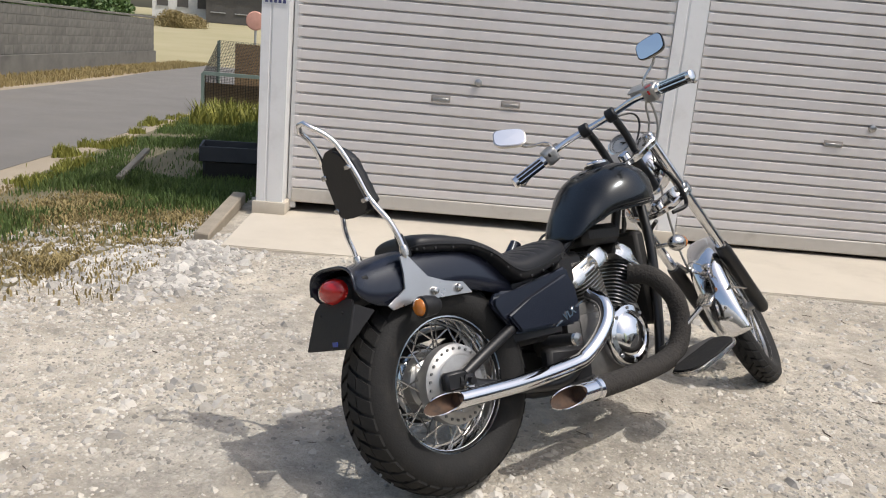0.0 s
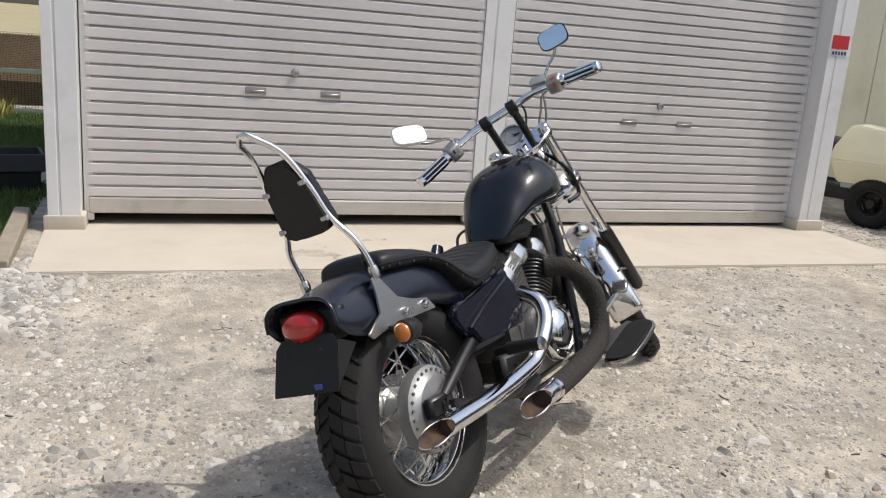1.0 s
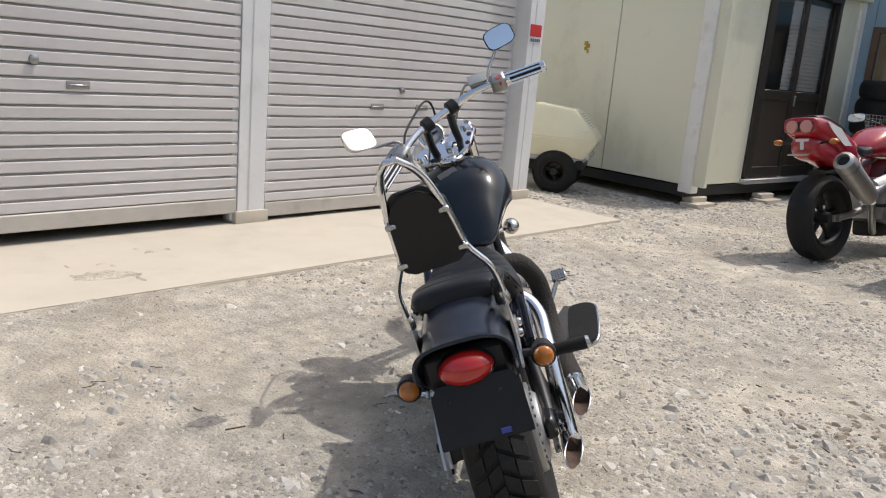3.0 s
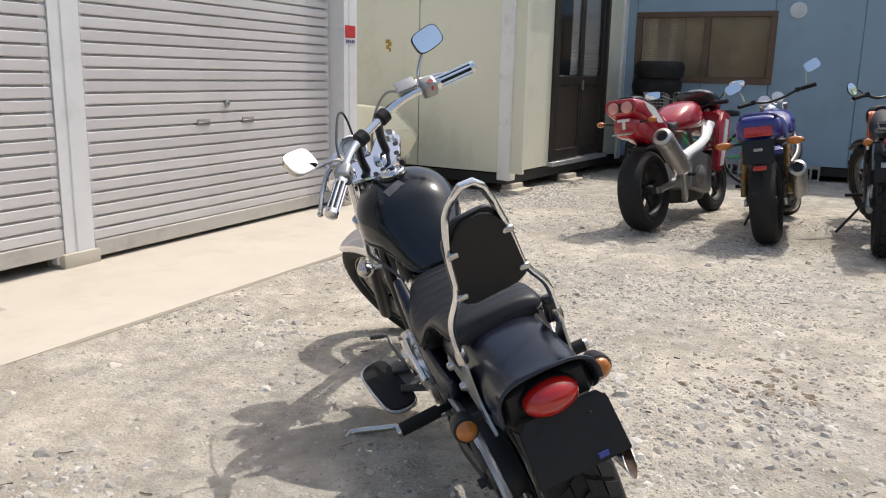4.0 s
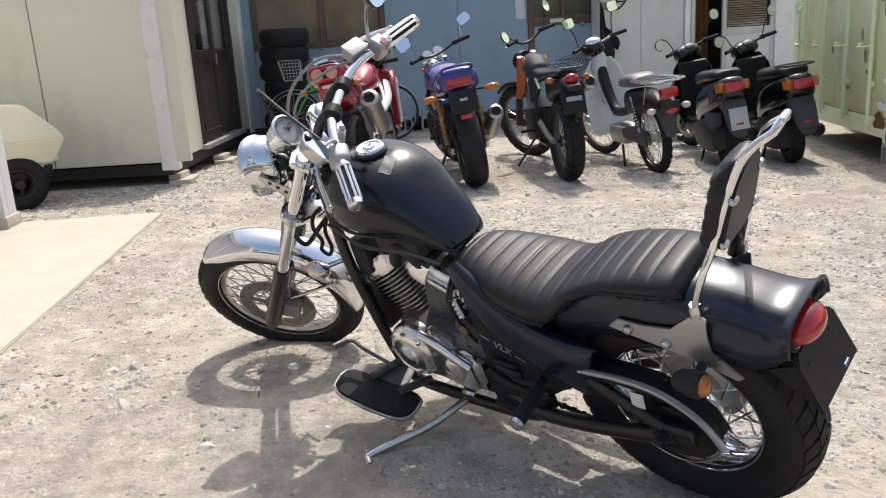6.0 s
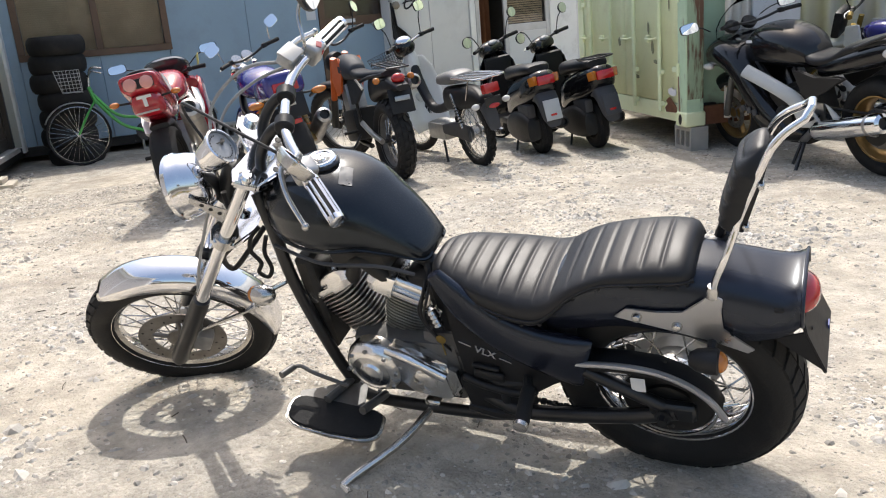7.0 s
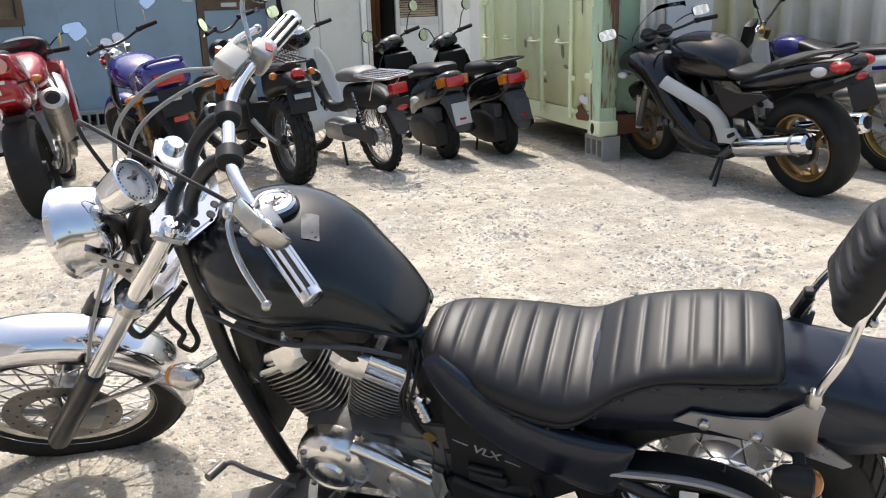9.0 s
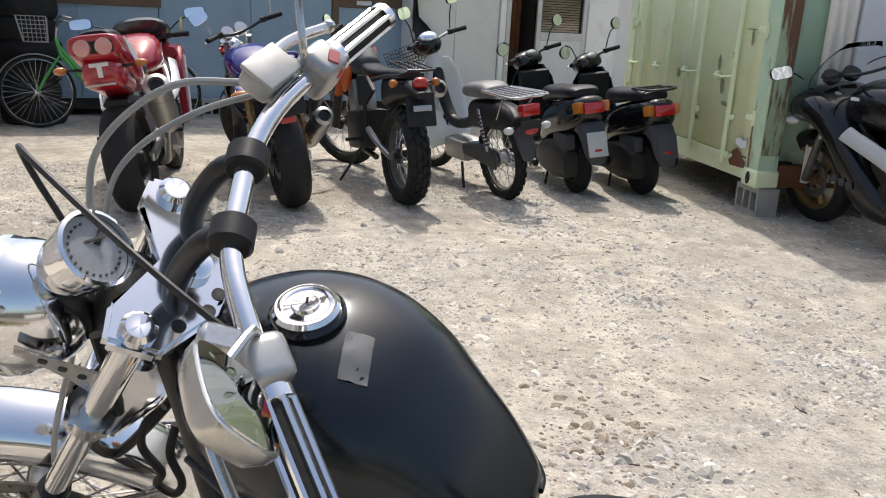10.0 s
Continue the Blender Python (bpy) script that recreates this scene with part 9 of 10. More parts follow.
    for k in range(12):
        y = -0.15 + 0.3 * k / 11
        tube(bm, [(1.13, y, 0.78), (1.12, y * 1.2, 0.97)], 0.0022, 5)
        tube(bm, [(1.30, y, 0.78), (1.34, y * 1.2, 0.97)], 0.0022, 5)
    part("wire_basket", bm, DARK, t, "dark wire front basket")
    bar(t, "centre_stand", FRAME_BLACK, [(0.42, 0.10, 0.20), (0.36, 0.13, 0.02)], 0.011, "black stand")
    steer(t, (0.99, 0, 0.80), (1.18, 0, 0.285), 22)
    return t


def scooter(x, y, heading, colour, cover, label, tail_col):
    t = thing("motor_scooter", stand_at(x, y, heading, 7), label, "scooter", "bikes parked in a row")
    R, wb = 0.215, 1.17
    cast_wheel(t, (0, 0, R), R, 0.10, 0.128, DARK, 3, "road", False)
    cast_wheel(t, (wb, 0, R), R, 0.095, 0.128, DARK, 3, "road", True)
    bod(t, "tail_body", colour, [(-0.34, 0.700, 0.60, 0.075), (-0.28, 0.735, 0.52, 0.115), (-0.10, 0.720, 0.44, 0.150), (0.15, 0.66, 0.38, 0.165), (0.36, 0.60, 0.30, 0.14), (0.44, 0.50, 0.26, 0.10)], "gloss dark tail body", 2.8)
    bod(t, "seat", LEATHER, [(-0.22, 0.775, 0.715, 0.09), (-0.12, 0.790, 0.70, 0.125), (0.15, 0.765, 0.67, 0.13), (0.36, 0.755, 0.63, 0.11), (0.44, 0.72, 0.62, 0.07)], "black scooter seat", 3.2)
    blk(t, "tail_light", RED_LENS, (-0.335, 0, 0.655), (0.06, 0.15, 0.075), "red tail light", (0, 10, 0), 0.014)
    for s in (1, -1):
        blk(t, "turn_signal", AMBER_LENS, (-0.315, s * 0.100, 0.660), (0.07, 0.055, 0.075), "amber turn signal", (0, 10, s * 28), 0.014)
    bod(t, "mud_guard", GREY_PLASTIC, [(-0.40, 0.40, 0.27, 0.060), (-0.36, 0.50, 0.32, 0.085), (-0.28, 0.58, 0.45, 0.095), (-0.12, 0.56, 0.47, 0.085)], "grey plastic rear guard", 3.2)
    blk(t, "plate_panel", GREY_PAINT if cover else GREY_PLASTIC, (-0.40, 0, 0.415), (0.012, 0.14, 0.17), "plain plate panel", (0, 14, 0), 0.005)
    blk(t, "reflector", RED_LENS, (-0.412, 0.0, 0.365), (0.012, 0.055, 0.04), bev=0.004)
    bod(t, "engine_case", DARK, [(-0.17, 0.34, 0.15, 0.06), (0.0, 0.40, 0.12, 0.085), (0.25, 0.37, 0.13, 0.08), (0.42, 0.30, 0.16, 0.05)], "dark engine case", 3, y0=0.10)
    muffler(t, (0.30, -0.13, 0.20), (-0.20, -0.15, 0.26), 0.055, DARK, "black muffler")
    blk(t, "air_box", GREY_PLASTIC, (-0.04, 0.10, 0.40), (0.26, 0.08, 0.12), bev=0.03)
    blk(t, "foot_floor", BLACK_PLASTIC, (0.60, 0, 0.27), (0.36, 0.28, 0.06), "black foot floor", bev=0.02)
    bm = bmesh.new()
    rows = []
    for z, xx, w in ((0.26, 0.78, 0.15), (0.42, 0.82, 0.19), (0.60, 0.85, 0.20), (0.76, 0.87, 0.17), (0.86, 0.88, 0.10)):
        rows.append([V(xx + 0.12 * (1 - (j / 8 - 1) ** 2), w * (j / 8 - 1), z) for j in range(17)])
    loft(bm, rows, closed=False)
    part("leg_shield", bm, colour, t, "dark leg shield", 60, None, "", 0.008)
    blk(t, "inner_panel", BLACK_PLASTIC, (0.86, 0, 0.58), (0.07, 0.26, 0.50), rot=(0, -8, 0), bev=0.03)
    bod(t, "handlebar_cowl", colour, [(0.86, 0.93, 0.86, 0.09), (0.92, 0.97, 0.84, 0.14), (1.0, 0.96, 0.83, 0.11), (1.05, 0.90, 0.84, 0.05)], "dark handlebar cowl", 2.6)
    lens(t, "gauge", DIAL, (0.885, 0, 0.955), (0.035, 0.055, 0.02), "pale gauge", (0, -25, 0))
    bod(t, "front_fender", colour, [(1.02, 0.36, 0.30, 0.06), (1.12, 0.44, 0.36, 0.065), (1.26, 0.42, 0.34, 0.06), (1.38, 0.32, 0.26, 0.04)], "dark front fender", 2.6)
    fork(t, (0.99, 0, 0.55), (wb, 0, R), 0.065, 0.018, STEEL, FRAME_BLACK)
    bar(t, "steering_tube", FRAME_BLACK, [(0.92, 0, 0.86), (1.03, 0, 0.45)], 0.028)
    handlebars(t, (0.92, 0, 0.93), 0.30, 0.08, 0.02, 0.012, FRAME_BLACK, 0.10, True)
    for s in (1, -1):
        mirror_part(t, [(0.88, s * 0.18, 0.96), (0.87, s * 0.24, 1.07), (0.87, s * 0.30, 1.11)], (0.86, s * 0.33, 1.14 if s < 0 else 1.06), (-1, 0, 0.1), (0, 0, 1), 0.11, 0.10, BLACK_PLASTIC, FRAME_BLACK, True)
    if not cover:
        bm = bmesh.new()
        tube(bm, [(-0.06, 0.10, 0.79), (-0.30, 0.11, 0.80), (-0.36, 0, 0.80), (-0.30, -0.11, 0.80), (-0.06, -0.10, 0.79)], 0.008, 8, smooth=18)
        for k in range(3):
            tube(bm, [(-0.10 - 0.09 * k, -0.10, 0.795), (-0.10 - 0.09 * k, 0.10, 0.795)], 0.006, 6)
        part("rear_rack", bm, FRAME_BLACK, t, "small black rear rack")
    bar(t, "stand", FRAME_BLACK, [(0.28, 0.10, 0.16), (0.22, 0.16, 0.03)], 0.010, "black stand")
    steer(t, (0.92, 0, 0.86), (1.12, 0, 0.26), 28)
    return t


def black_tourer():
    t = thing("sport_touring_motorcycle", stand_at(2.15, -0.86, -6.6, 10), "large black faired touring motorcycle with gold wheels", "motorcycle")
    cast_sport_base(t, 1.50, 0.325, 0.305, 0.19, GOLD, DARK, FRAME_BLACK)
    tail = bod(t, "tail_cowl", BLACK_GLOSS, [(-0.36, 0.93, 0.86, 0.07), (-0.30, 0.955, 0.82, 0.12), (-0.10, 0.945, 0.76, 0.155), (0.15, 0.88, 0.70, 0.165), (0.40, 0.80, 0.66, 0.14)], "gloss black tail cowl", 2.8)
    for s in (1, -1):
        lens(tail, "tail_light", RED_LENS, (-0.30, s * 0.085, 0.895), (0.075, 0.055, 0.042), "oval red tail light", (0, 0, -s * 25))
        lens(tail, "turn_signal", CLEAR_LENS, (-0.20, s * 0.135, 0.865), (0.065, 0.03, 0.035), "clear turn signal", (0, 12, -s * 12))
    bm = bmesh.new()
    tube(bm, [(0.06, 0.15, 0.90), (-0.20, 0.13, 0.985), (-0.30, 0.07, 0.99), (-0.30, -0.07, 0.99), (-0.20, -0.13, 0.985), (0.06, -0.15, 0.90)], 0.012, 8, smooth=18)
    part("grab_rail", bm, FRAME_BLACK, t, "black grab rail")
    bod(t, "seat", LEATHER, [(-0.24, 0.965, 0.92, 0.09), (-0.10, 0.965, 0.89, 0.13), (0.14, 0.92, 0.83, 0.14), (0.28, 0.85, 0.77, 0.145), (0.46, 0.83, 0.75, 0.14), (0.58, 0.86, 0.78, 0.10)], "black stepped dual seat", 3.2)
    bod(t, "fuel_tank", BLACK_GLOSS, [(0.52, 0.88, 0.72, 0.11), (0.62, 0.99, 0.72, 0.165), (0.78, 1.06, 0.72, 0.19), (0.98, 1.065, 0.73, 0.185), (1.12, 1.0, 0.76, 0.13), (1.18, 0.93, 0.80, 0.07)], "gloss black fuel tank", 2.5)
    for s in (1, -1):
        blk(t, "tank_mark", PAPER, (0.98, s * 0.172, 0.955), (0.13, 0.006, 0.022), "", (s * 18, 0, 0), 0.002)
        bar(t, "frame_spar_face", GREY_PAINT, [(0.50, s * 0.19, 0.36), (0.55, s * 0.205, 0.50), (0.68, s * 0.240, 0.61), (0.98, s * 0.262, 0.75)], 0.050, "silver frame spar", 14, flat=0.35)
        bm = bmesh.new()
        plate(bm, [(0.60, 0.76), (0.52, 0.72), (0.38, 0.68), (0.16, 0.71), (0.10, 0.69), (0.30, 0.60), (0.44, 0.50), (0.52, 0.56)], 0.030, side(s * 0.178), 0.012)
        part("side_panel", bm, BLACK_PLASTIC, t, "dark side panel")
        bm = bmesh.new()
        plate(bm, [(0.56, 0.42), (0.40, 0.44), (0.34, 0.37), (0.42, 0.33), (0.56, 0.32)], 0.018, side(s * 0.20), 0.006)
        plate(bm, [(0.26, 0.48), (0.30, 0.50), (0.24, 0.40), (0.16, 0.38), (0.17, 0.41)], 0.014, side(s * 0.19), 0.004)
        part("peg_plate", bm, GREY_PAINT, t, "silver foot peg plate")
    fairing = bod(t, "fairing", BLACK_GLOSS, [(0.58, 0.30, 0.20, 0.16), (0.70, 0.38, 0.17, 0.235), (0.86, 0.54, 0.17, 0.262), (0.98, 0.72, 0.24, 0.268), (1.08, 0.86, 0.42, 0.270), (1.20, 0.96, 0.60, 0.265), (1.36, 1.00, 0.70, 0.25), (1.52, 0.96, 0.70, 0.20), (1.64, 0.88, 0.73, 0.12), (1.69, 0.82, 0.75, 0.04)], "gloss black full fairing", 2.5, 2.2)
    for s in (1, -1):
        for k in range(3):
            blk(fairing, "fairing_mark", GREY_PLASTIC, (1.04 - 0.06 * k, s * 0.272, 0.44 - 0.012 * k), (0.045, 0.012, 0.045), "", (0, 12, 0), 0.003)
        lens(fairing, "front_signal", CLEAR_LENS, (1.52, s * 0.19, 0.74), (0.06, 0.03, 0.03), "pale front signal")
    bm = bmesh.new()
    loft(bm, [[V(x - 0.10 * (j / 6 - 1) ** 2, w * (j / 6 - 1), z) for j in range(13)] for x, w, z in ((1.56, 0.13, 0.97), (1.47, 0.185, 1.06), (1.38, 0.20, 1.15), (1.30, 0.18, 1.23), (1.25, 0.13, 1.28))], closed=False)
    part("windscreen", bm, CLEAR_SCREEN, t, "tall clear windscreen", 60, None, "", 0.002).visible_shadow = False
    bod(t, "front_fender", BLACK_GLOSS, [(1.28, 0.56, 0.48, 0.06), (1.42, 0.65, 0.54, 0.072), (1.60, 0.63, 0.52, 0.07), (1.78, 0.50, 0.42, 0.05)], "black front fender", 2.6)
    fork(t, (1.22, 0, 0.96), (1.50, 0, 0.305), 0.105, 0.026, STEEL, CAST_DARK)
    handlebars(t, (1.16, 0, 1.08), 0.33, 0.09, 0.03)
    for s in (1, -1):
        turned(t, "gauge", BLACK_PLASTIC, (1.32, s * 0.075, 1.06), (-0.7, 0, 0.7), [(0, -0.03), (0.055, -0.03), (0.058, 0.01), (0.05, 0.012), (0, 0.008)])
        mirror_part(t, [(1.42, s * 0.20, 1.05), (1.38, s * 0.30, 1.11), (1.36, s * 0.40, 1.13)], (1.33, s * 0.43, 1.14), (-1, -0.05 * s, 0.25), (0, 0, 1), 0.16, 0.09, BLACK_GLOSS, BLACK_PLASTIC)
        muffler(t, (0.42, s * 0.21, 0.31), (-0.21, s * 0.235, 0.43), 0.066, CHROME, "long chrome muffler")
        bar(t, "exhaust_link", STEEL, [(0.75, s * 0.05, 0.17), (0.58, s * 0.15, 0.22), (0.42, s * 0.21, 0.31)], 0.026, "", 10)
    blk(t, "plate_panel", BLACK_PLASTIC, (-0.38, 0, 0.70), (0.012, 0.20, 0.18), "dark plate panel", (0, 15, 0), 0.006)
    lens(t, "reflector", RED_LENS, (-0.37, 0, 0.82), (0.02, 0.05, 0.025))
    blk(t, "under_fender", BLACK_PLASTIC, (-0.24, 0, 0.75), (0.28, 0.14, 0.05), rot=(0, 25, 0))
    bar(t, "long_stand", FRAME_BLACK, [(0.58, 0.14, 0.22), (0.52, 0.30, 0.045)], 0.013, "black side stand foot")
    # a low, long machine: everything over the wheels sits lower
    for ob in t.children_recursive:
        if ob.type == "MESH" and ob.parent.name[:5] != "wheel":
            for v in ob.data.vertices:
                if v.co.z > 0.5:
                    v.co.z = 0.5 + (v.co.z - 0.5) * 0.88
    return t


def white_trail():
    t = thing("trail_motorcycle", stand_at(2.21, -1.90, -8, 9), "white and blue trail motorcycle with gold rims", "motorcycle")
    R1, R2, wb = 0.32, 0.345, 1.42
    spoked_wheel(t, (0, 0, R1), R1, 0.13, 0.225, BRASS, 32, 0.05, 0.10, "knob", DARK)
    spoked_wheel(t, (wb, 0, R2), R2, 0.09, 0.268, BRASS, 32, 0.045, 0.09, "knob", DARK)
    bod(t, "tail", WHITE_PAINT, [(-0.42, 0.88, 0.84, 0.06), (-0.25, 0.92, 0.80, 0.10), (0.05, 0.90, 0.74, 0.13), (0.30, 0.85, 0.70, 0.12)], "white tail with blue flash", 3)
    bod(t, "seat", LEATHER, [(-0.14, 0.945, 0.88, 0.08), (0.1, 0.94, 0.86, 0.11), (0.45, 0.90, 0.82, 0.11), (0.75, 0.96, 0.86, 0.08)], "long black seat", 3.4)
    bod(t, "fuel_tank", BLUE_PAINT, [(0.74, 0.94, 0.82, 0.07), (0.83, 0.985, 0.80, 0.10), (0.95, 0.985, 0.80, 0.10), (1.04, 0.95, 0.83, 0.06)], "blue fuel tank", 2.5)
    for s in (1, -1):
        bm = bmesh.new()
        plate(bm, [(1.00, 0.98), (1.14, 0.97), (1.18, 0.80), (1.06, 0.68), (0.98, 0.76)], 0.02, side(s * 0.12), 0.006)
        part("shroud", bm, WHITE_PAINT, t, "white shroud")
        bar(t, "swing_arm", GREY_PAINT, [(0, s * 0.10, R1), (0.5, s * 0.085, 0.44)], 0.026)
        signal(t, (-0.20, s * 0.17, 0.86), (0.03, 0.035, 0.028), (-0.18, s * 0.08, 0.86))
        blk(t, "blue_flash", BLUE_PAINT, (-0.02, s * 0.128, 0.80), (0.20, 0.006, 0.03), "", (0, 8, 0), 0.002)
    blk(t, "lamp_mask", BLACK_PLASTIC, (1.27, 0, 1.01), (0.07, 0.19, 0.25), "black angular lamp mask", (0, -20, 0), 0.025)
    blk(t, "mask_edge", WHITE_PAINT, (1.315, 0, 0.95), (0.02, 0.12, 0.07), "white mask patch", (0, -20, 0), 0.006)
    bod(t, "front_fender", WHITE_PAINT, [(1.12, 0.84, 0.80, 0.06), (1.34, 0.86, 0.79, 0.075), (1.56, 0.82, 0.77, 0.07), (1.76, 0.74, 0.70, 0.04)], "high white front fender", 3)
    fork(t, (1.14, 0, 1.0), (wb, 0, R2), 0.09, 0.025, BRASS, GREY_PAINT, 0.5)
    blk(t, "engine", DARK, (0.78, 0, 0.42), (0.38, 0.26, 0.36), "dark engine", bev=0.05)
    muffler(t, (0.34, 0.17, 0.56), (-0.20, 0.18, 0.66), 0.062, STEEL, "steel muffler")
    handlebars(t, (1.10, 0, 1.14), 0.38, 0.08, 0.06)
    for s in (1, -1):
        bar(t, "bar_end", BRASS, [(1.032, s * 0.345, 1.20), (1.012, s * 0.425, 1.20)], 0.021, "worn yellow grip cover")
    mirror_part(t, [(1.06, 0.26, 1.2), (1.06, 0.30, 1.32), (1.05, 0.32, 1.38)], (1.04, 0.33, 1.42), (-1, 0, 0.1), (0, 0, 1), 0.09, 0.11, BLACK_PLASTIC, FRAME_BLACK, True)
    bar(t, "down_tube", FRAME_BLACK, [(1.12, 0, 0.92), (1.04, 0, 0.55), (0.9, 0, 0.24), (0.55, 0, 0.22)], 0.022, "", 12)
    bar(t, "side_stand", FRAME_BLACK, [(0.52, 0.11, 0.34), (0.50, 0.28, 0.045)], 0.010)
    for ob in t.children_recursive:
        if ob.type == "MESH" and ob.parent.name[:5] != "wheel":
            for v in ob.data.vertices:
                if v.co.z > 0.5:
                    v.co.z = 0.5 + (v.co.z - 0.5) * 0.87
    steer(t, (1.12, 0, 0.94), (1.38, 0, 0.36), 30)
    return t


def cream_trike():
    t = thing("delivery_trike", Matrix.Translation((5.50, 5.95, -0.012)) @ Matrix.Rotation(radians(116), 4, "Z"), "cream three-wheeled delivery scooter with louvred rear box", "delivery scooter")
    R = 0.215
    for s in (1, -1):
        cast_wheel(t, (0.12, s * 0.22, R), R, 0.13, 0.11, DARK, 3, "road", False)
    cast_wheel(t, (1.25, 0, R), R, 0.10, 0.11, DARK, 3, "road", False)
    bm = bmesh.new()
    for x, y, z in ((-0.16, 0.23, 0.36), (0.44, 0.24, 0.36), (-0.27, 0.28, 0.55), (0.50, 0.30, 0.55), (-0.22, 0.27, 0.63), (0.50, 0.28, 0.66), (-0.02, 0.20, 0.83), (0.40, 0.20, 0.865)):
        bm.verts.new((x, y, z))
        bm.verts.new((x, -y, z))
    bmesh.ops.convex_hull(bm, input=bm.verts)
    bmesh.ops.dissolve_limit(bm, angle_limit=0.03, verts=bm.verts, edges=bm.edges)
    bmesh.ops.bevel(bm, geom=list(bm.edges), offset=0.012, segments=2, affect="EDGES")
    part("rear_box", bm, CREAM_PAINT, t, "cream faceted rear body", 22)
    bod(t, "lower_lip", GREY_PAINT, [(-0.15, 0.375, 0.32, 0.20), (-0.06, 0.375, 0.31, 0.235), (0.40, 0.375, 0.31, 0.235)], "grey lower lip", 5.0, 5.0, 1)
    for k in range(7):
        blk(t, "louvre", GREY_PAINT, (-0.185 + 0.020 * k, 0.0, 0.668 + 0.0200 * k), (0.008, 0.24, 0.008), "", (0, -45, 0), 0.002)
    blk(t, "bumper", BLACK_PLASTIC, (0.02, 0, 0.30), (0.34, 0.46, 0.10), bev=0.03)
    blk(t, "chassis", DARK, (0.60, 0, 0.26), (1.2, 0.30, 0.12), bev=0.03)
    for s in (1, -1):
        blk(t, "tail_light", CLEAR_LENS, (-0.18, s * 0.18, 0.39), (0.05, 0.09, 0.05), "pale lamp", bev=0.01)
    bod(t, "seat", LEATHER, [(0.50, 0.72, 0.62, 0.15), (0.66, 0.74, 0.60, 0.17), (0.86, 0.70, 0.58, 0.12)], "black seat", 3)
    bod(t, "front_shield", CREAM_PAINT, [(1.02, 0.90, 0.30, 0.20), (1.10, 0.96, 0.28, 0.24), (1.18, 0.90, 0.34, 0.16)], "cream front shield", 3)
    handlebars(t, (1.02, 0, 1.0), 0.30, 0.08, 0.02)
    for s in (1, -1):
        mirror_part(t, [(0.98, s * 0.2, 1.02), (0.98, s * 0.24, 1.14), (0.98, s * 0.28, 1.18)], (0.97, s * 0.30, 1.2), (-1, 0, 0.1), (0, 0, 1), 0.11, 0.08, BLACK_PLASTIC, FRAME_BLACK)
    return t


def hung_cart():
    """Small folded cart hung on the hut wall, its seat and one wheel to the yard."""
    t = thing("hanging_cart", Matrix.Translation((8.66, 0.15, 0.03)), "black folded seat cart with small grey wheel on hut wall", "cart")
    bm = bmesh.new()
    loft(bm, [[V(0.02 + 0.05 * math.sin(math.pi * j / 8), yc - w + 2 * w * j / 8, z - 0.03 * abs(j / 4 - 1)) for j in range(9)] for z, yc, w in ((1.42, -0.135, 0.022), (1.28, -0.145, 0.030), (1.16, -0.150, 0.040), (1.08, -0.200, 0.085), (1.01, -0.235, 0.120), (0.95, -0.270, 0.110), (0.90, -0.290, 0.075), (0.86, -0.320, 0.030))], closed=False)
    part("seat_shell", bm, BLACK_PLASTIC, t, "black bucket seat shell", 60, None, "", 0.012)
    tyre_ = turned(t, "cart_wheel", RUBBER, (-0.04, -0.190, 0.80), (-1, 0, 0), [(0.060, -0.03), (0.085, -0.026), (0.096, -0.008), (0.096, 0.008), (0.085, 0.026), (0.060, 0.03)], "small black cart wheel", 28)
    turned(tyre_, "hub", GREY_PAINT, (-0.04, -0.190, 0.80), (-1, 0, 0), [(0, -0.02), (0.062, -0.02), (0.062, 0.018), (0.040, 0.024), (0.015, 0.020), (0, 0.022)], "grey hub", 24)
    bm = bmesh.new()
    seg = 28
    tube(bm, [V(-0.02 + 0.02 * math.cos(2 * math.pi * j / seg), -0.380 + 0.075 * math.cos(2 * math.pi * j / seg) - 0.030 * math.sin(2 * math.pi * j / seg), 1.435 + 0.095 * math.sin(2 * math.pi * j / seg) - 0.045 * math.cos(2 * math.pi * j / seg)) for j in range(seg)], 0.012, 8, closed=True)
    tube(bm, [V(-0.02, -0.41, 1.42), V(0.0, -0.35, 1.42), V(0.075, -0.31, 1.40)], 0.010, 8)
    part("steering_ring", bm, DARK, t, "dark steering ring")
    bar(t, "frame_tube", FRAME_BLACK, [(0.05, -0.135, 1.42), (0.05, -0.16, 1.1), (0.03, -0.19, 0.80), (0.04, -0.27, 0.74), (0.07, -0.28, 0.72)], 0.013, "black frame tube", 16)
    blk(t, "foot_block", BLACK_PLASTIC, (0.03, -0.262, 0.725), (0.07, 0.07, 0.06), bev=0.015)
    blk(t, "hanger", STEEL, (0.072, -0.135, 1.44), (0.04, 0.04, 0.03), "steel wall hook", bev=0.004)
    bm = bmesh.new()
    ball(bm, (0.03, -0.195, 1.38), (0.035, 0.055, 0.05), None, 12)
    part("tan_bundle", bm, TIMBER, t, "tan cord bundle")
    return t


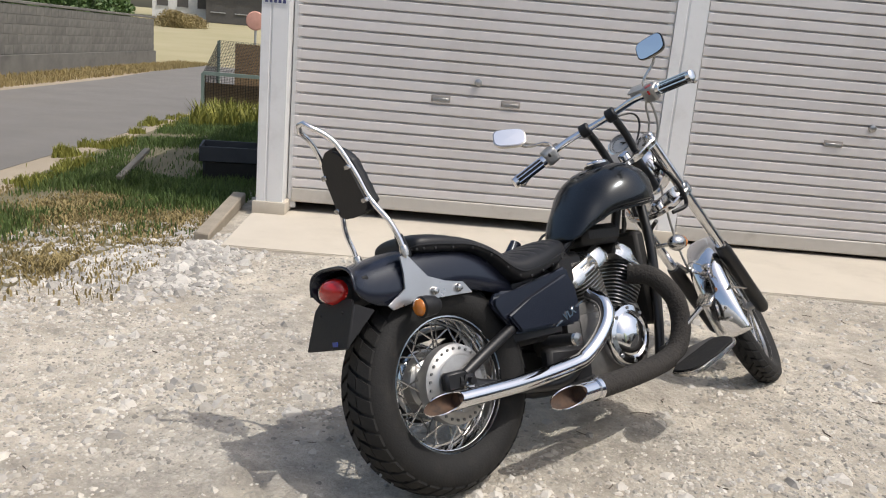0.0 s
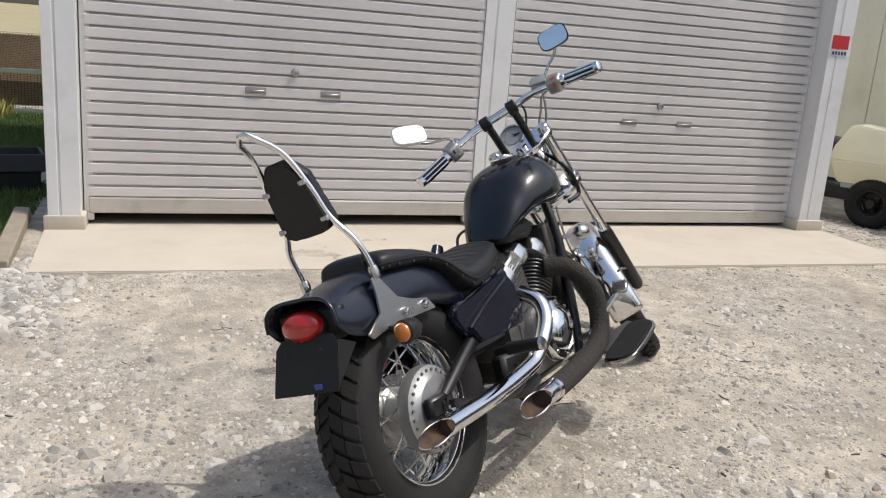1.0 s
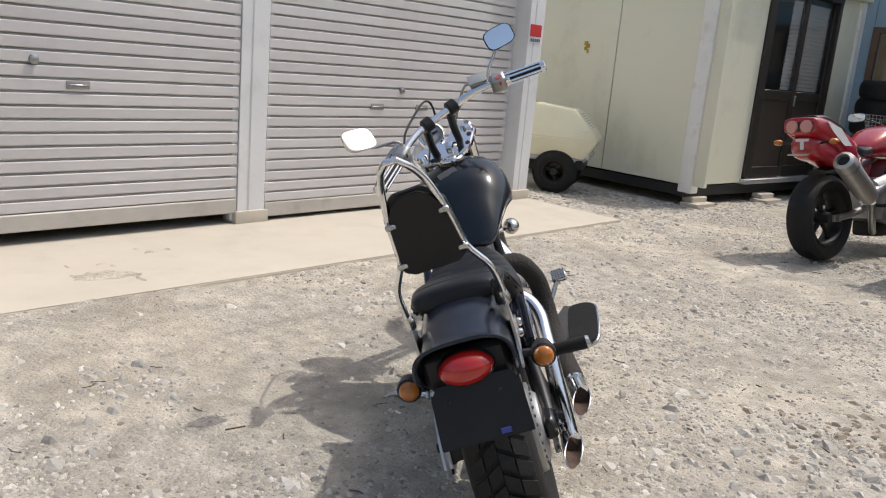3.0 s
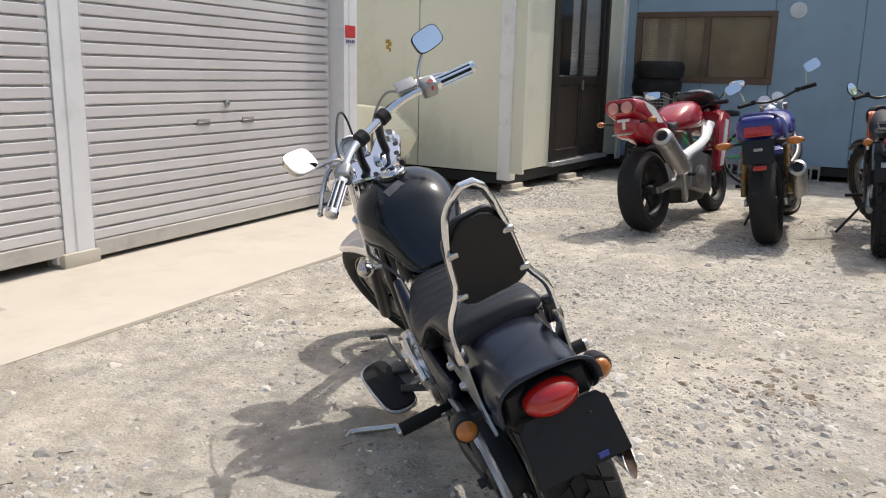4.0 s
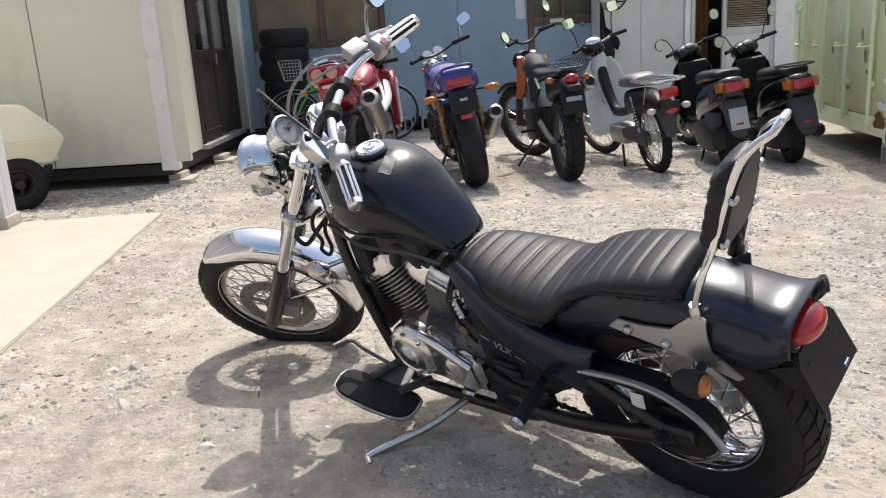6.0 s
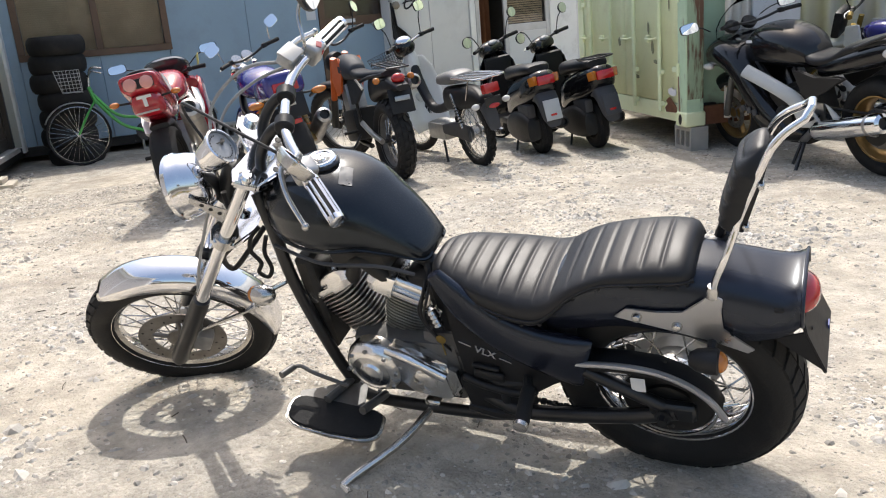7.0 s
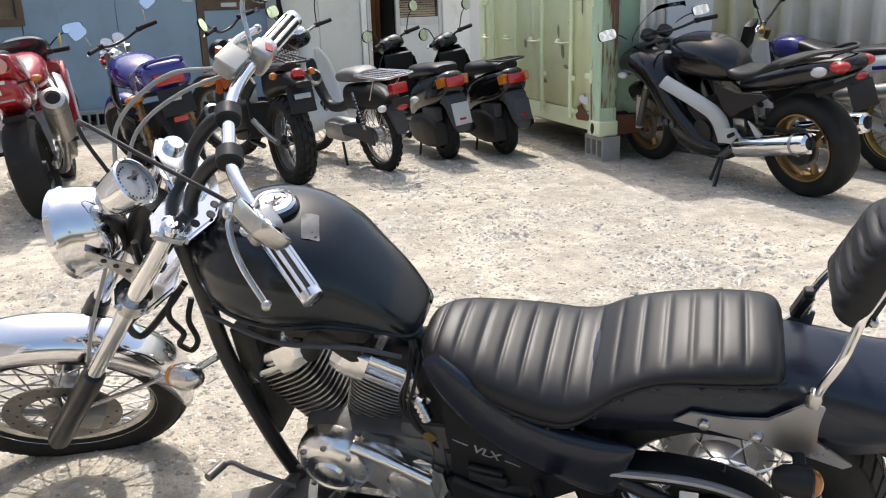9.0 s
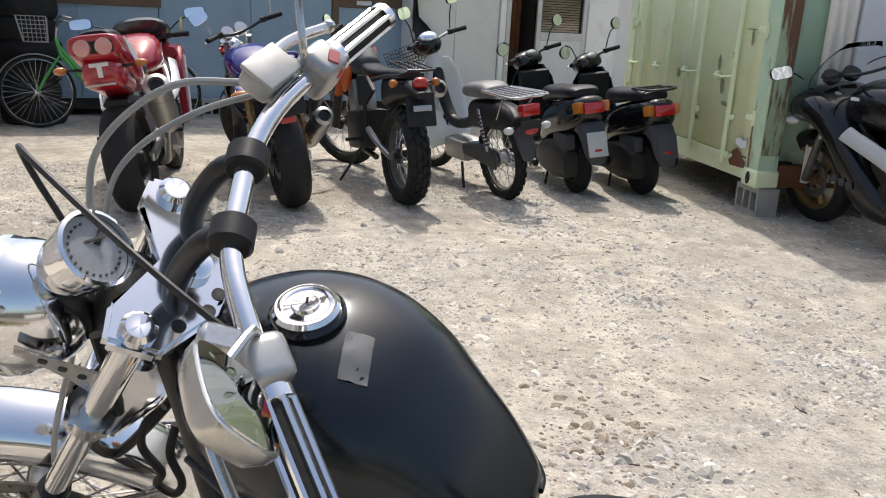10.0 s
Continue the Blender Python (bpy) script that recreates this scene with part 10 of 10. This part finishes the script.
def bicycle():
    t = thing("bicycle", Matrix.Translation((8.2, 2.76, -0.012)) @ Matrix.Rotation(radians(90), 4, "Z") @ Matrix.Rotation(radians(6), 4, "X"), "green city bicycle with wire basket against the office", "bicycle")
    R, wb = 0.33, 1.14
    for x in (0, wb):
        spoked_wheel(t, (x, 0, R), R, 0.036, 0.312, CHROME_WORN, 32, 0.022, 0.07, "", CHROME_WORN, 0.0016)
    G = [("down_tube", [(0.92, 0, 0.68), (0.70, 0, 0.40), (0.46, 0, 0.29)], 0.019), ("top_tube", [(0.94, 0, 0.76), (0.72, 0, 0.50), (0.42, 0, 0.44)], 0.017), ("seat_tube", [(0.46, 0, 0.29), (0.36, 0, 0.68)], 0.016), ("head_tube", [(0.91, 0, 0.64), (0.955, 0, 0.82)][::-1], 0.020)]
    for nm, p, r in G:
        bar(t, nm, GREEN_PAINT, p, r, "green frame tube", 10)
    for s in (1, -1):
        bar(t, "chain_stay", GREEN_PAINT, [(0, s * 0.055, R), (0.46, s * 0.03, 0.29)], 0.009)
        bar(t, "seat_stay", GREEN_PAINT, [(0, s * 0.055, R), (0.37, s * 0.03, 0.62)], 0.008)
        bar(t, "fork_leg", GREEN_PAINT, [(0.93, s * 0.03, 0.66), (1.04, s * 0.05, 0.50), (wb, s * 0.055, R)], 0.011, "", 8)
        bar(t, "pedal", DARK, [(0.46 + s * 0.12, s * 0.08, 0.29 - s * 0.10), (0.46 + s * 0.12, s * 0.17, 0.29 - s * 0.10)], 0.014)
    bar(t, "handlebar", CHROME_WORN, [(0.80, 0.28, 0.98), (0.90, 0.22, 1.0), (0.94, 0.06, 0.93), (0.94, -0.06, 0.93), (0.90, -0.22, 1.0), (0.80, -0.28, 0.98)], 0.011, "swept chrome handlebar", 20)
    bar(t, "stem", CHROME_WORN, [(0.955, 0, 0.80), (0.94, 0, 0.94)], 0.013)
    bod(t, "saddle", LEATHER, [(0.20, 0.83, 0.78, 0.10), (0.30, 0.84, 0.77, 0.095), (0.46, 0.82, 0.78, 0.03)], "black saddle", 3)
    bar(t, "seat_post", CHROME_WORN, [(0.36, 0, 0.66), (0.33, 0, 0.80)], 0.012)
    for x in (0, wb):
        bm = bmesh.new()
        rows = []
        for k in range(17):
            a = radians(10 + 150 * k / 16) if x == 0 else radians(25 + 110 * k / 16)
            rows.append([V(x + (R + 0.022 - 0.006 * abs(j)) * math.cos(math.pi - a if x == 0 else a), 0.014 * j, R + (R + 0.022 - 0.006 * abs(j)) * math.sin(a)) for j in (-2, -1, 0, 1, 2)])
        loft(bm, rows, closed=False)
        part("mudguard", bm, GALV, t, "grey mudguard", 60, None, "", 0.002)
    bm = bmesh.new()
    for k in range(7):
        f = k / 6
        w, d = 0.13 + 0.04 * f, 0.09 + 0.025 * f
        z = 0.78 + 0.22 * f
        tube(bm, [(1.02, -w, z), (1.04 + 2 * d, -w, z), (1.04 + 2 * d, w, z), (1.02, w, z)], 0.003, 5, closed=True)
    for k in range(9):
        y = -0.13 + 0.26 * k / 8
        tube(bm, [(1.02, y, 0.78), (1.02, y * 1.3, 1.0)], 0.0025, 5)
        tube(bm, [(1.22, y, 0.78), (1.27, y * 1.3, 1.0)], 0.0025, 5)
        tube(bm, [(1.02, y, 0.78), (1.22, y, 0.78)], 0.0025, 5)
    for k in range(6):
        x = 1.03 + 0.036 * k
        for s in (1, -1):
            tube(bm, [(x, s * 0.13, 0.78), (x + 0.01, s * 0.17, 1.0)], 0.0025, 5)
    part("basket", bm, GALV, t, "grey wire basket")
    turned(t, "chain_case", GREY_PLASTIC, (0.46, -0.05, 0.29), (0, -1, 0), [(0, 0), (0.10, 0), (0.10, 0.012), (0, 0.012)])
    return t


red_sport()
blue_naked()
orange_trail()
cub()
scooter(4.77, 0.17, -9, BLACK_GLOSS, True, "dark blue-black motor scooter with pale plate panel", None)
scooter(4.63, -0.31, -9, BLACK_GLOSS, False, "black motor scooter with small rear rack", None)
black_tourer()
white_trail()
cream_trike()
hung_cart()
bicycle()

# stacked old tyres by the window
for k in range(7):
    tt = thing("car_tyre", Matrix.Translation((8.60 + 0.015 * (k % 3), 3.96 + 0.02 * ((k * 2) % 3), -0.012 + 0.196 * k)), "worn black car tyre in a stack", "tyre", "stacked tyres")
    bm = bmesh.new()
    prof = [(0.17, 0.03), (0.20, 0.005), (0.26, 0.0), (0.285, 0.03), (0.295, 0.07), (0.296, 0.13), (0.285, 0.17), (0.26, 0.20), (0.20, 0.195), (0.17, 0.17), (0.19, 0.14), (0.20, 0.10), (0.19, 0.06)]
    seg = 40
    loft(bm, [[V(r * math.cos(2 * math.pi * j / seg), r * math.sin(2 * math.pi * j / seg), z) for r, z in prof] for j in range(seg)], loop=True)
    part("tyre", bm, RUBBER, tt)
